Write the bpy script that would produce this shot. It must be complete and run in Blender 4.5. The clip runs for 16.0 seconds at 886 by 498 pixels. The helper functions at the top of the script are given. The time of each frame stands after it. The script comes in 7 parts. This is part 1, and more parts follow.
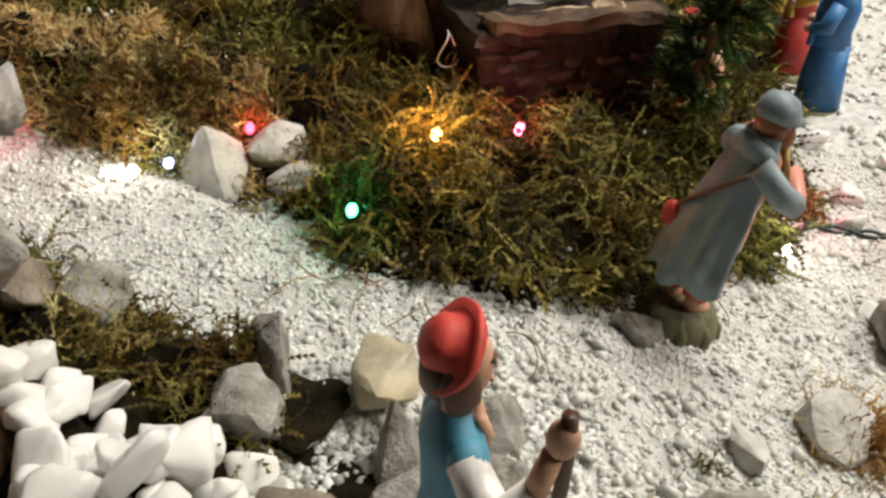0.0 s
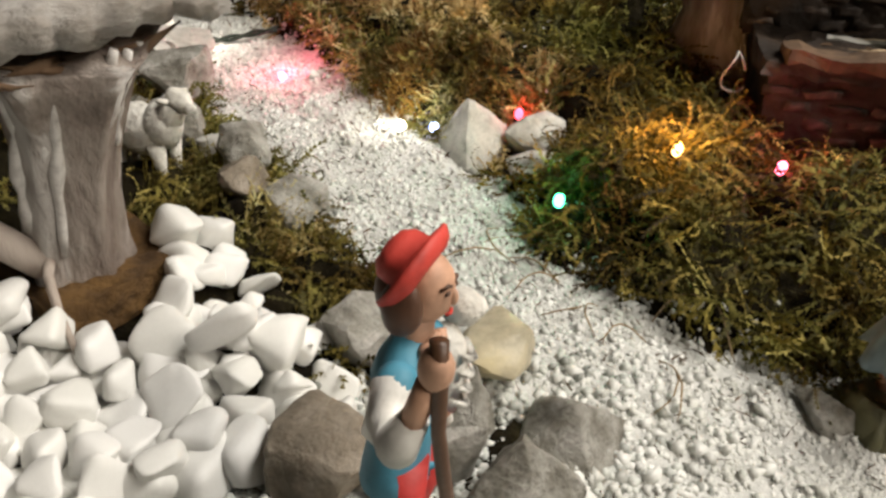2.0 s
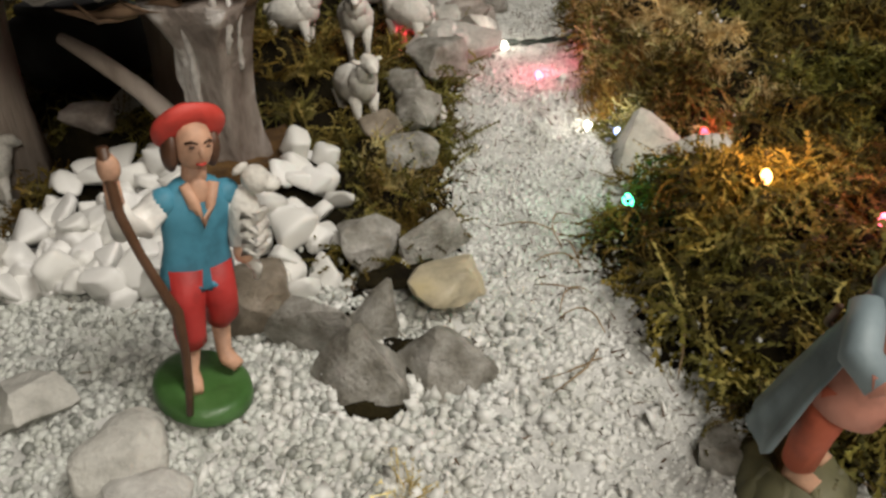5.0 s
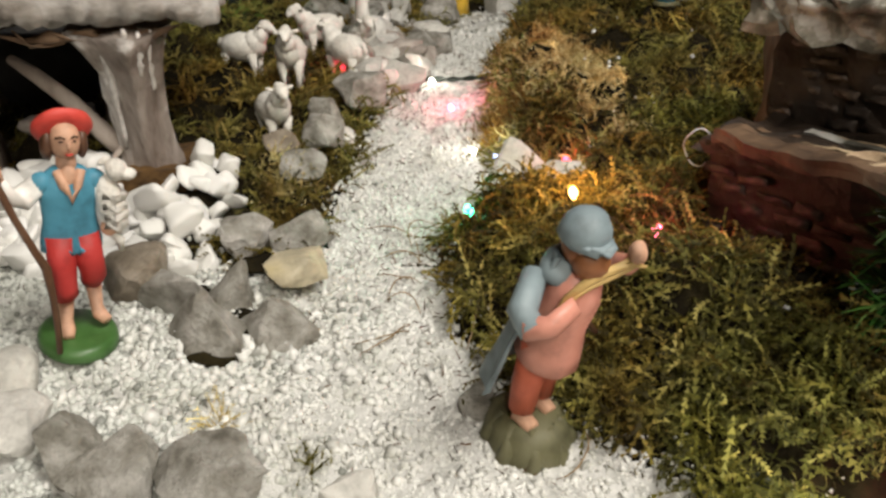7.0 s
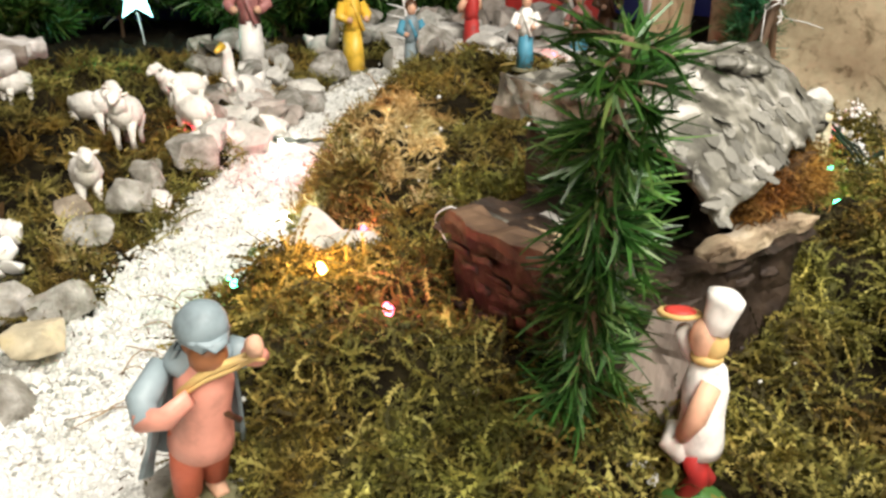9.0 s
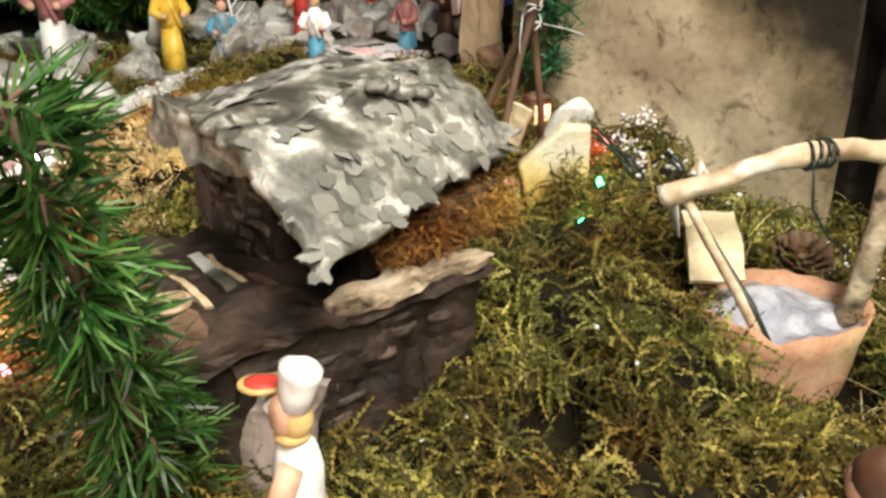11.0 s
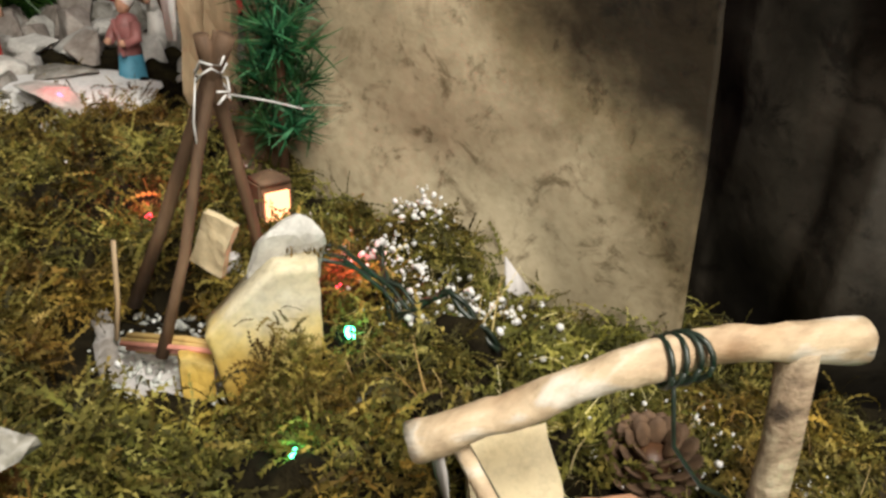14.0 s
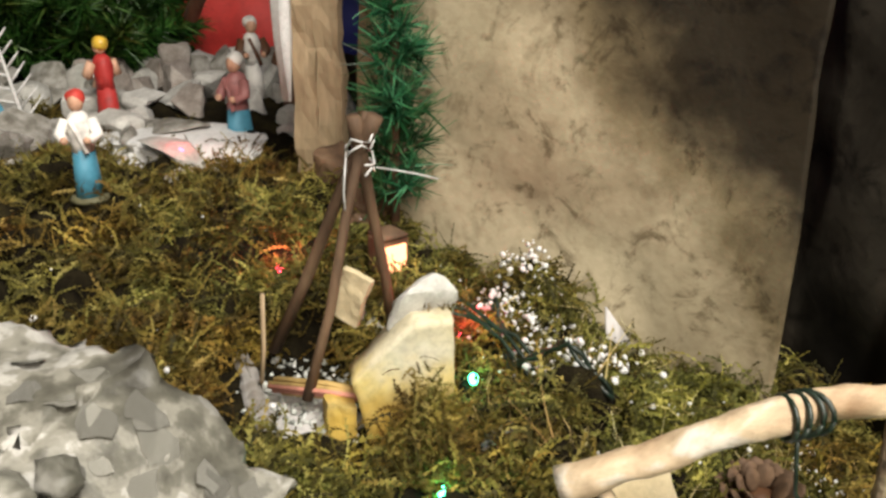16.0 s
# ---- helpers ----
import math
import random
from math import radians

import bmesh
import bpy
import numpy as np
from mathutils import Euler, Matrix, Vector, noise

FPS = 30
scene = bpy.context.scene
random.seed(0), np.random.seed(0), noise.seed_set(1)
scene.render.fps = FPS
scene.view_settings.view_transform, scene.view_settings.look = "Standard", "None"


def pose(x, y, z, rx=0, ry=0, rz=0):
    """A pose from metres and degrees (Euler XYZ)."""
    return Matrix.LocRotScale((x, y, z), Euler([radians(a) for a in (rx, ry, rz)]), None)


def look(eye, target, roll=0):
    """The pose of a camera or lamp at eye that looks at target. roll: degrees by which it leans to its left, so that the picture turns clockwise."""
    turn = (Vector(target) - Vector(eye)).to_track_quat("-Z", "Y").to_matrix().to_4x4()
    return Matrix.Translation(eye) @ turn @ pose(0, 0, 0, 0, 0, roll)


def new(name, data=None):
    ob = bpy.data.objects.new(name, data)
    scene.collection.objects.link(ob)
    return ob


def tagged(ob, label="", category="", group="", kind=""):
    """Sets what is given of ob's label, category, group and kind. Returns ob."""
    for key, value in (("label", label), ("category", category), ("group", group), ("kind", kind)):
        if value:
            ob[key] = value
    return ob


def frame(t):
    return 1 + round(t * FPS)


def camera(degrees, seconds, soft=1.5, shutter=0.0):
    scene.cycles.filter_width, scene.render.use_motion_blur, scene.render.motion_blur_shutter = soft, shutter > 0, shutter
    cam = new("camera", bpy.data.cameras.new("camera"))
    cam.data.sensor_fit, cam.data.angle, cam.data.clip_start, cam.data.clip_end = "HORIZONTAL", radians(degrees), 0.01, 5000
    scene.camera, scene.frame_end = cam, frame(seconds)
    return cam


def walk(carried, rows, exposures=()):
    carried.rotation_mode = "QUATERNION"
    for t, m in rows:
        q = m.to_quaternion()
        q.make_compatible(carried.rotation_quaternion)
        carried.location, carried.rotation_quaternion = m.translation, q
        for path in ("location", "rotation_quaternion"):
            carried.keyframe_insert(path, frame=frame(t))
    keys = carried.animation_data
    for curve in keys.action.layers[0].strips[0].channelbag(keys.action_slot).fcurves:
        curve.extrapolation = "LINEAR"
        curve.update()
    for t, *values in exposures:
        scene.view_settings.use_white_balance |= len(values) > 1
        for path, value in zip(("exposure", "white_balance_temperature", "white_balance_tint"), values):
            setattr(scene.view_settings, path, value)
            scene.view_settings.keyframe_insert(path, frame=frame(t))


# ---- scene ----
cam = camera(56.8, 16.0, soft=2.8)
PATH = [
    (0, (0.0582, 0.0462, 0.2385), (-0.1179, 1.6164, -0.8167), 0.05),
    (0.5, (0.0753, 0.0534, 0.2347), (-0.1487, 1.6543, -0.7639), 0.69),
    (1, (0.0945, 0.0486, 0.2371), (-0.4027, 1.5699, -0.7868), 2.16),
    (1.5, (0.1268, 0.0600, 0.2274), (-0.7495, 1.4340, -0.7494), 0.36),
    (2, (0.1259, 0.0638, 0.2182), (-0.8506, 1.3715, -0.7546), 0.35),
    (2.5, (0.1499, 0.0772, 0.2184), (-0.9748, 1.2761, -0.7343), 0.77),
    (3, (0.1688, 0.0937, 0.2235), (-1.1417, 1.1069, -0.7071), -1.48),
    (3.2, (0.1798, 0.0999, 0.2246), (-1.1986, 1.0357, -0.6888), -1.68),
    (5.3, (0.2790, 0.1835, 0.2067), (-1.3828, 0.5554, -0.6361), -3.51),
    (5.5, (0.2859, 0.1897, 0.2108), (-1.3893, 0.5553, -0.6078), -3.32),
    (6, (0.3099, 0.2061, 0.2089), (-1.3791, 0.5702, -0.5814), -2.61),
    (6.5, (0.3349, 0.2206, 0.2131), (-1.3703, 0.5678, -0.5495), -2.52),
    (7, (0.3499, 0.2300, 0.2163), (-1.3437, 0.5959, -0.5635), -1.61),
    (7.5, (0.3468, 0.2409, 0.2090), (-1.3309, 0.6191, -0.5986), -1.00),
    (8, (0.3666, 0.2725, 0.2128), (-1.3516, 0.5407, -0.5528), -0.08),
    (8.5, (0.3730, 0.3041, 0.2265), (-1.3609, 0.6042, -0.4902), 0.45),
    (9, (0.3735, 0.3375, 0.2320), (-1.3472, 0.7427, -0.4646), -0.27),
    (9.5, (0.3853, 0.3508, 0.2380), (-1.3250, 0.8038, -0.4546), -0.44),
    (10, (0.3962, 0.3701, 0.2389), (-1.3093, 0.8479, -0.4491), 0.28),
    (10.2, (0.3919, 0.3872, 0.2395), (-1.3062, 0.8783, -0.4572), 0.19),
    (12.3, (0.3081, 0.5587, 0.2382), (-1.3185, 1.1756, -0.5257), 1.59),
    (12.5, (0.3000, 0.5646, 0.2349), (-1.3143, 1.2114, -0.5305), 1.92),
    (13, (0.2666, 0.5783, 0.2341), (-1.3067, 1.3137, -0.5368), 2.50),
    (13.5, (0.2167, 0.5981, 0.2419), (-1.3159, 1.4158, -0.5278), 1.87),
    (14, (0.1893, 0.6038, 0.2464), (-1.3312, 1.4455, -0.5216), 1.40),
    (14.5, (0.1793, 0.5947, 0.2514), (-1.3784, 1.3918, -0.4890), 0.95),
    (15, (0.1641, 0.5826, 0.2625), (-1.4301, 1.3406, -0.4405), 0.31),
    (15.5, (0.1761, 0.5809, 0.2688), (-1.4224, 1.3382, -0.4249), 0.61),
    (16, (0.1985, 0.5650, 0.2694), (-1.3985, 1.3134, -0.4373), 0.21),
]
EXPOSURES = [(0.0, -0.18), (0.5, -0.1), (1.0, 0.22), (1.5, 0.0), (2.0, -0.21), (2.5, -0.27), (3.2, -0.36), (5.3, -0.78), (6.0, -0.31), (6.5, -0.14), (7.0, -0.32), (7.5, -0.2), (8.5, 0.29), (9.5, 0.53), (10.2, 0.56), (12.3, 0.14), (14.0, 0.08), (16.0, 0.24)]
walk(cam, [(t, look(eye, target, roll)) for t, eye, target, roll in PATH], EXPOSURES)


# ---- world and lights ----
world = bpy.data.worlds.new("room_air")
scene.world = world
world.use_nodes = True
world.node_tree.nodes["Background"].inputs[0].default_value = (1.0, 0.9, 0.78, 1)
world.node_tree.nodes["Background"].inputs[1].default_value = 0.075


def area_lamp(name, eye, target, size, watts, colour):
    data = bpy.data.lights.new(name, "AREA")
    data.shape, data.size, data.energy, data.color = "DISK", size, watts, colour
    ob = new(name, data)
    ob.matrix_world = look(eye, target)
    return ob


area_lamp("ceiling_lamp", (0.6, 0.72, 1.15), (-0.02, 0.42, 0.0), 0.55, 23.0, (1.0, 0.94, 0.86))
# added fill without a known fixture, brightens the faces turned to +x
area_lamp("second_ceiling_lamp", (1.45, 0.25, 1.1), (0.0, 0.35, 0.0), 0.5, 17.0, (1.0, 0.9, 0.78))


# ---- materials ----
def nodes_of(name, rough=0.6, metal=0.0):
    m = bpy.data.materials.new(name)
    m.use_nodes = True
    nt = m.node_tree
    b = nt.nodes["Principled BSDF"]
    b.inputs["Roughness"].default_value = rough
    b.inputs["Metallic"].default_value = metal
    return m, nt, b


def rgba(c):
    return (c[0], c[1], c[2], 1)


def ramp(nt, src, stops, interp="LINEAR"):
    r = nt.nodes.new("ShaderNodeValToRGB")
    r.color_ramp.interpolation = interp
    while len(r.color_ramp.elements) < len(stops):
        r.color_ramp.elements.new(0.5)
    for e, (p, c) in zip(r.color_ramp.elements, stops):
        e.position, e.color = p, rgba(c)
    nt.links.new(src, r.inputs[0])
    return r.outputs[0]


def noise_tex(nt, scale, detail=5.0, rough=0.55, stretch=None, distort=0.0):
    co = nt.nodes.new("ShaderNodeTexCoord")
    n = nt.nodes.new("ShaderNodeTexNoise")
    n.inputs["Scale"].default_value = scale
    n.inputs["Detail"].default_value = detail
    n.inputs["Roughness"].default_value = rough
    n.inputs["Distortion"].default_value = distort
    if stretch:
        mp = nt.nodes.new("ShaderNodeMapping")
        mp.inputs["Scale"].default_value = stretch
        nt.links.new(co.outputs["Object"], mp.inputs[0])
        nt.links.new(mp.outputs[0], n.inputs["Vector"])
    else:
        nt.links.new(co.outputs["Object"], n.inputs["Vector"])
    return n.outputs["Fac"]


def mixc(nt, fac, a, b, mode="MIX"):
    m = nt.nodes.new("ShaderNodeMix")
    m.data_type, m.blend_type = "RGBA", mode
    for sock, v in ((m.inputs[0], fac), (m.inputs[6], a), (m.inputs[7], b)):
        if isinstance(v, (int, float)):
            sock.default_value = v
        elif isinstance(v, tuple):
            sock.default_value = rgba(v)
        else:
            nt.links.new(v, sock)
    return m.outputs[2]


def bump(nt, bsdf, src, strength, dist):
    b = nt.nodes.new("ShaderNodeBump")
    b.inputs["Strength"].default_value = strength
    b.inputs["Distance"].default_value = dist
    nt.links.new(src, b.inputs["Height"])
    nt.links.new(b.outputs[0], bsdf.inputs["Normal"])


def mat_noise(name, stops, scale, rough=0.7, fine=None, bump_s=0.4, bump_d=0.001, stretch=None, island=0.0, spec=0.4, random_ob=0.0):
    """Colour by noise at two scales, with a little relief."""
    m, nt, b = nodes_of(name, rough)
    b.inputs["Specular IOR Level"].default_value = spec
    n1 = noise_tex(nt, scale, stretch=stretch)
    c = ramp(nt, n1, stops)
    n2 = noise_tex(nt, fine or scale * 5, 6.0, 0.65, stretch=stretch)
    c = mixc(nt, 0.55, c, ramp(nt, n2, [(0.25, (0.45, 0.45, 0.45)), (0.55, (1, 1, 1)), (0.8, (1.0, 1.0, 1.0))]), "MULTIPLY")
    if island:
        g = nt.nodes.new("ShaderNodeNewGeometry")
        v = 1 - island
        c = mixc(nt, 1.0, c, ramp(nt, g.outputs["Random Per Island"], [(0, (v, v, v)), (1, (1, 1, 1))]), "MULTIPLY")
    if random_ob:
        o = nt.nodes.new("ShaderNodeObjectInfo")
        v = 1 - random_ob
        c = mixc(nt, 1.0, c, ramp(nt, o.outputs["Random"], [(0, (v, v, v * 0.97)), (1, (1, 1, 1))]), "MULTIPLY")
    nt.links.new(c, b.inputs["Base Color"])
    bump(nt, b, n2, bump_s, bump_d)
    return m


def mat_moss(name, stops, rough=0.75, patch=26.0):
    """Strands: each its own shade, drifting in patches over the carpet."""
    m, nt, b = nodes_of(name, rough)
    b.inputs["Specular IOR Level"].default_value = 0.25
    g = nt.nodes.new("ShaderNodeNewGeometry")
    c = ramp(nt, g.outputs["Random Per Island"], stops)
    n = noise_tex(nt, patch, 2.0)
    c = mixc(nt, 1.0, c, ramp(nt, n, [(0.32, (0.5, 0.34, 0.22)), (0.45, (0.8, 0.7, 0.55)), (0.54, (1, 1, 1)), (0.66, (1.5, 1.42, 1.15))]), "MULTIPLY")
    c = mixc(nt, 1.0, c, ramp(nt, noise_tex(nt, 8.0, 3.0), [(0.36, (1.12, 0.86, 0.62)), (0.48, (1, 1, 1)), (0.62, (0.95, 1.05, 0.95))]), "MULTIPLY")
    nt.links.new(c, b.inputs["Base Color"])
    tr = nt.nodes.new("ShaderNodeBsdfTranslucent")
    nt.links.new(c, tr.inputs[0])
    mx = nt.nodes.new("ShaderNodeMixShader")
    mx.inputs[0].default_value = 0.2
    nt.links.new(b.outputs[0], mx.inputs[1])
    nt.links.new(tr.outputs[0], mx.inputs[2])
    nt.links.new(mx.outputs[0], nt.nodes["Material Output"].inputs[0])
    return m


def mat_paint(name, colour, rough=0.5, wear=0.42, scale=85.0):
    """Hand-painted plaster or plastic with worn, uneven paint."""
    m, nt, b = nodes_of(name, rough)
    n = noise_tex(nt, scale, 4.0)
    dark = tuple(v * (1 - wear) for v in colour)
    light = tuple(min(1.0, v * (1 + 0.35 * wear) + 0.04 * wear) for v in colour)
    nt.links.new(ramp(nt, n, [(0.3, dark), (0.5, colour), (0.75, light)]), b.inputs["Base Color"])
    bump(nt, b, noise_tex(nt, scale * 6, 4.0), 0.25, 0.0006)
    return m


def mat_glow(name, colour, strength):
    m, nt, b = nodes_of(name, 0.2)
    b.inputs["Base Color"].default_value = rgba(colour)
    b.inputs["Emission Color"].default_value = rgba(colour)
    b.inputs["Emission Strength"].default_value = strength
    return m


def mat_gravel(name, base, dark, share):
    m, nt, b = nodes_of(name, 0.45)
    b.inputs["Subsurface Weight"].default_value = 0.0
    g = nt.nodes.new("ShaderNodeNewGeometry")
    c = ramp(nt, g.outputs["Random Per Island"], [(0.0, dark), (share, tuple(0.75 * v for v in base)), (share + 0.12, base), (1.0, tuple(min(0.92, 1.06 * v) for v in base))])
    n = noise_tex(nt, 400.0, 3.0)
    c = mixc(nt, 0.5, c, ramp(nt, n, [(0.3, (0.8, 0.81, 0.79)), (0.6, (1, 1, 1))]), "MULTIPLY")
    c = mixc(nt, 1.0, c, ramp(nt, noise_tex(nt, 45.0, 5.0, 0.7), [(0.34, (0.66, 0.66, 0.62)), (0.47, (0.92, 0.92, 0.9)), (0.6, (1.05, 1.05, 1.05))]), "MULTIPLY")
    nt.links.new(c, b.inputs["Base Color"])
    return m


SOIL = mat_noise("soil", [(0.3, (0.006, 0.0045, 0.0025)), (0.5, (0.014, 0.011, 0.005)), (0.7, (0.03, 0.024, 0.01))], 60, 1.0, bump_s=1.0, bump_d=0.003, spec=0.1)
GRAVEL_W = mat_gravel("white_marble_grit", (0.7, 0.705, 0.675), (0.3, 0.305, 0.275), 0.06)
GRAVEL_G = mat_gravel("grey_white_grit", (0.58, 0.6, 0.565), (0.2, 0.21, 0.19), 0.3)
GRIT = mat_noise("packed_white_grit", [(0.3, (0.4, 0.405, 0.375)), (0.6, (0.66, 0.66, 0.63))], 160, 0.7, fine=1300, bump_s=0.7, bump_d=0.0008)
MOSS_GREEN = mat_moss("green_moss", [(0.0, (0.03, 0.027, 0.008)), (0.3, (0.078, 0.073, 0.017)), (0.7, (0.172, 0.16, 0.036)), (1.0, (0.37, 0.32, 0.1))])
MOSS_GOLD = mat_moss("golden_moss", [(0.0, (0.4, 0.3, 0.14)), (0.35, (0.6, 0.48, 0.235)), (0.7, (0.74, 0.62, 0.34)), (1.0, (0.82, 0.73, 0.46))])
MOSS_BROWN = mat_moss("brown_moss", [(0.0, (0.06, 0.028, 0.006)), (0.4, (0.16, 0.08, 0.018)), (0.75, (0.28, 0.15, 0.038)), (1.0, (0.4, 0.24, 0.07))])
MOSS_DARK = mat_moss("olive_moss", [(0.0, (0.055, 0.046, 0.014)), (0.35, (0.125, 0.108, 0.027)), (0.75, (0.22, 0.19, 0.048)), (1.0, (0.34, 0.28, 0.1))])
TWIG = mat_noise("dry_twig", [(0.3, (0.06, 0.03, 0.014)), (0.6, (0.17, 0.1, 0.05))], 120, 0.8, island=0.5)
DRY_STEM = mat_noise("dry_stem", [(0.3, (0.16, 0.1, 0.05)), (0.6, (0.36, 0.26, 0.14))], 120, 0.8)
NEEDLE = mat_moss("fir_needle", [(0.0, (0.012, 0.035, 0.008)), (0.4, (0.024, 0.08, 0.016)), (0.8, (0.05, 0.14, 0.03)), (1.0, (0.14, 0.24, 0.08))], 0.35)
NEEDLE_BLUE = mat_moss("dark_fir_needle", [(0.0, (0.01, 0.05, 0.025)), (0.5, (0.025, 0.14, 0.06)), (1.0, (0.09, 0.28, 0.14))], 0.35)
PEBBLE = mat_noise("white_pebble", [(0.25, (0.78, 0.775, 0.75)), (0.6, (0.85, 0.845, 0.825))], 40, 0.42, fine=260, bump_s=0.15, bump_d=0.0005, random_ob=0.08)
ROCK_GREY = mat_noise("grey_stone", [(0.32, (0.17, 0.158, 0.13)), (0.44, (0.31, 0.295, 0.255)), (0.55, (0.43, 0.415, 0.375)), (0.63, (0.54, 0.52, 0.48)), (0.72, (0.68, 0.66, 0.62))], 85, 0.65, fine=520, bump_s=1.0, bump_d=0.0022, random_ob=0.22)
ROCK_PINK = mat_noise("pinkish_grey_stone", [(0.3, (0.24, 0.2, 0.17)), (0.5, (0.4, 0.35, 0.31)), (0.72, (0.6, 0.55, 0.5))], 60, 0.75, fine=400, bump_s=1.0, bump_d=0.0016, random_ob=0.3)
ROCK_BROWN = mat_noise("brownish_stone", [(0.3, (0.13, 0.105, 0.075)), (0.5, (0.24, 0.2, 0.15)), (0.7, (0.38, 0.33, 0.27))], 70, 0.6, fine=420, bump_s=0.8, bump_d=0.0014)
ROCK_PALE = mat_noise("pale_stone", [(0.25, (0.4, 0.39, 0.355)), (0.5, (0.6, 0.59, 0.55)), (0.75, (0.76, 0.75, 0.7))], 60, 0.75, fine=300, bump_s=0.8, bump_d=0.0015, random_ob=0.15)
ROCK_YELLOW = mat_noise("translucent_yellow_stone", [(0.3, (0.36, 0.33, 0.24)), (0.55, (0.52, 0.46, 0.32)), (0.8, (0.6, 0.5, 0.25))], 50, 0.4, fine=240, bump_s=0.3)
BARK_GREY = mat_noise("grey_driftwood", [(0.3, (0.16, 0.12, 0.095)), (0.5, (0.32, 0.265, 0.22)), (0.72, (0.5, 0.44, 0.39))], 26, 0.8, fine=130, bump_s=0.8, bump_d=0.002, stretch=(1, 1, 0.16))
TRUNK = mat_noise("streaked_driftwood", [(0.34, (0.14, 0.105, 0.085)), (0.48, (0.26, 0.215, 0.185)), (0.57, (0.34, 0.295, 0.26)), (0.62, (0.52, 0.49, 0.46)), (0.75, (0.62, 0.6, 0.57))], 42, 0.8, fine=170, bump_s=1.0, bump_d=0.003, stretch=(1, 1, 0.26))
DRIP = mat_noise("chalk_drip", [(0.35, (0.5, 0.47, 0.44)), (0.6, (0.72, 0.7, 0.67))], 90, 0.7, fine=400)
BARK_DARK = mat_noise("dark_bark", [(0.3, (0.012, 0.008, 0.005)), (0.5, (0.032, 0.021, 0.014)), (0.75, (0.085, 0.058, 0.038))], 45, 0.55, fine=260, bump_s=0.9, bump_d=0.002, spec=0.3)
BRICK_PAINT = mat_noise("painted_brick", [(0.3, (0.03, 0.021, 0.016)), (0.5, (0.08, 0.057, 0.044)), (0.7, (0.19, 0.145, 0.115))], 190, 0.6, fine=700, random_ob=0.6)
ROOF_BARK = mat_noise("silvery_bark", [(0.36, (0.05, 0.047, 0.037)), (0.46, (0.1, 0.096, 0.076)), (0.505, (0.135, 0.13, 0.104)), (0.53, (0.22, 0.212, 0.175)), (0.57, (0.25, 0.24, 0.2)), (0.595, (0.4, 0.39, 0.35)), (0.7, (0.48, 0.47, 0.43))], 58, 0.42, fine=300, bump_s=0.5)
ROOF_DUSTY = mat_noise("snow_dusted_bark", [(0.34, (0.16, 0.135, 0.11)), (0.45, (0.3, 0.275, 0.245)), (0.56, (0.46, 0.44, 0.415)), (0.7, (0.62, 0.61, 0.59))], 38, 0.75, fine=260, bump_s=0.9, bump_d=0.002, stretch=(1, 0.4, 1))
SCALE_PALE = mat_noise("pale_bark_scale", [(0.36, (0.13, 0.126, 0.1)), (0.47, (0.24, 0.235, 0.195)), (0.57, (0.4, 0.39, 0.345)), (0.75, (0.52, 0.51, 0.47))], 60, 0.4, fine=400, bump_s=0.5, random_ob=0.6)
WOOD_PALE = mat_noise("peeled_wood", [(0.3, (0.3, 0.19, 0.1)), (0.42, (0.47, 0.34, 0.21)), (0.54, (0.56, 0.44, 0.29)), (0.6, (0.64, 0.58, 0.48)), (0.75, (0.7, 0.66, 0.58))], 48, 0.65, fine=190, bump_s=0.8, bump_d=0.0014, stretch=(1, 0.4, 1))
WOOD_BROWN = mat_noise("brown_branch", [(0.3, (0.06, 0.035, 0.02)), (0.55, (0.15, 0.09, 0.05)), (0.8, (0.27, 0.18, 0.11))], 50, 0.75, fine=260, stretch=(1, 1, 0.25), bump_s=0.6)
SPLIT_WOOD = mat_noise("split_weathered_wood", [(0.32, (0.05, 0.034, 0.02)), (0.45, (0.26, 0.19, 0.12)), (0.58, (0.45, 0.36, 0.24)), (0.75, (0.56, 0.49, 0.38))], 75, 0.75, fine=300, stretch=(1, 0.3, 1), bump_s=1.0, bump_d=0.002)
WOOD_TAN = mat_noise("tan_board", [(0.3, (0.36, 0.26, 0.15)), (0.55, (0.52, 0.4, 0.25)), (0.8, (0.62, 0.51, 0.35))], 40, 0.7, fine=220, stretch=(1, 1, 0.2))
TERRACOTTA = mat_noise("terracotta_card", [(0.3, (0.36, 0.17, 0.09)), (0.55, (0.5, 0.27, 0.16)), (0.8, (0.6, 0.38, 0.25))], 45, 0.7, fine=260)
FOAM = mat_noise("yellowed_plaster", [(0.3, (0.56, 0.49, 0.31)), (0.45, (0.64, 0.59, 0.43)), (0.6, (0.66, 0.63, 0.52)), (0.85, (0.5, 0.47, 0.38))], 26, 0.75, fine=260, bump_s=0.35, bump_d=0.0008)
ruin_nodes = FOAM.node_tree
ruin_co = ruin_nodes.nodes.new("ShaderNodeSeparateXYZ")
ruin_nodes.links.new(ruin_nodes.nodes.new("ShaderNodeTexCoord").outputs["Object"], ruin_co.inputs[0])
ruin_add = ruin_nodes.nodes.new("ShaderNodeMath")
ruin_add.operation = "MULTIPLY_ADD"
ruin_add.inputs[1].default_value = 0.03
ruin_nodes.links.new(noise_tex(ruin_nodes, 70.0, 4.0), ruin_add.inputs[0])
ruin_nodes.links.new(ruin_co.outputs["Z"], ruin_add.inputs[2])
ruin_base = ruin_nodes.nodes["Principled BSDF"].inputs["Base Color"]
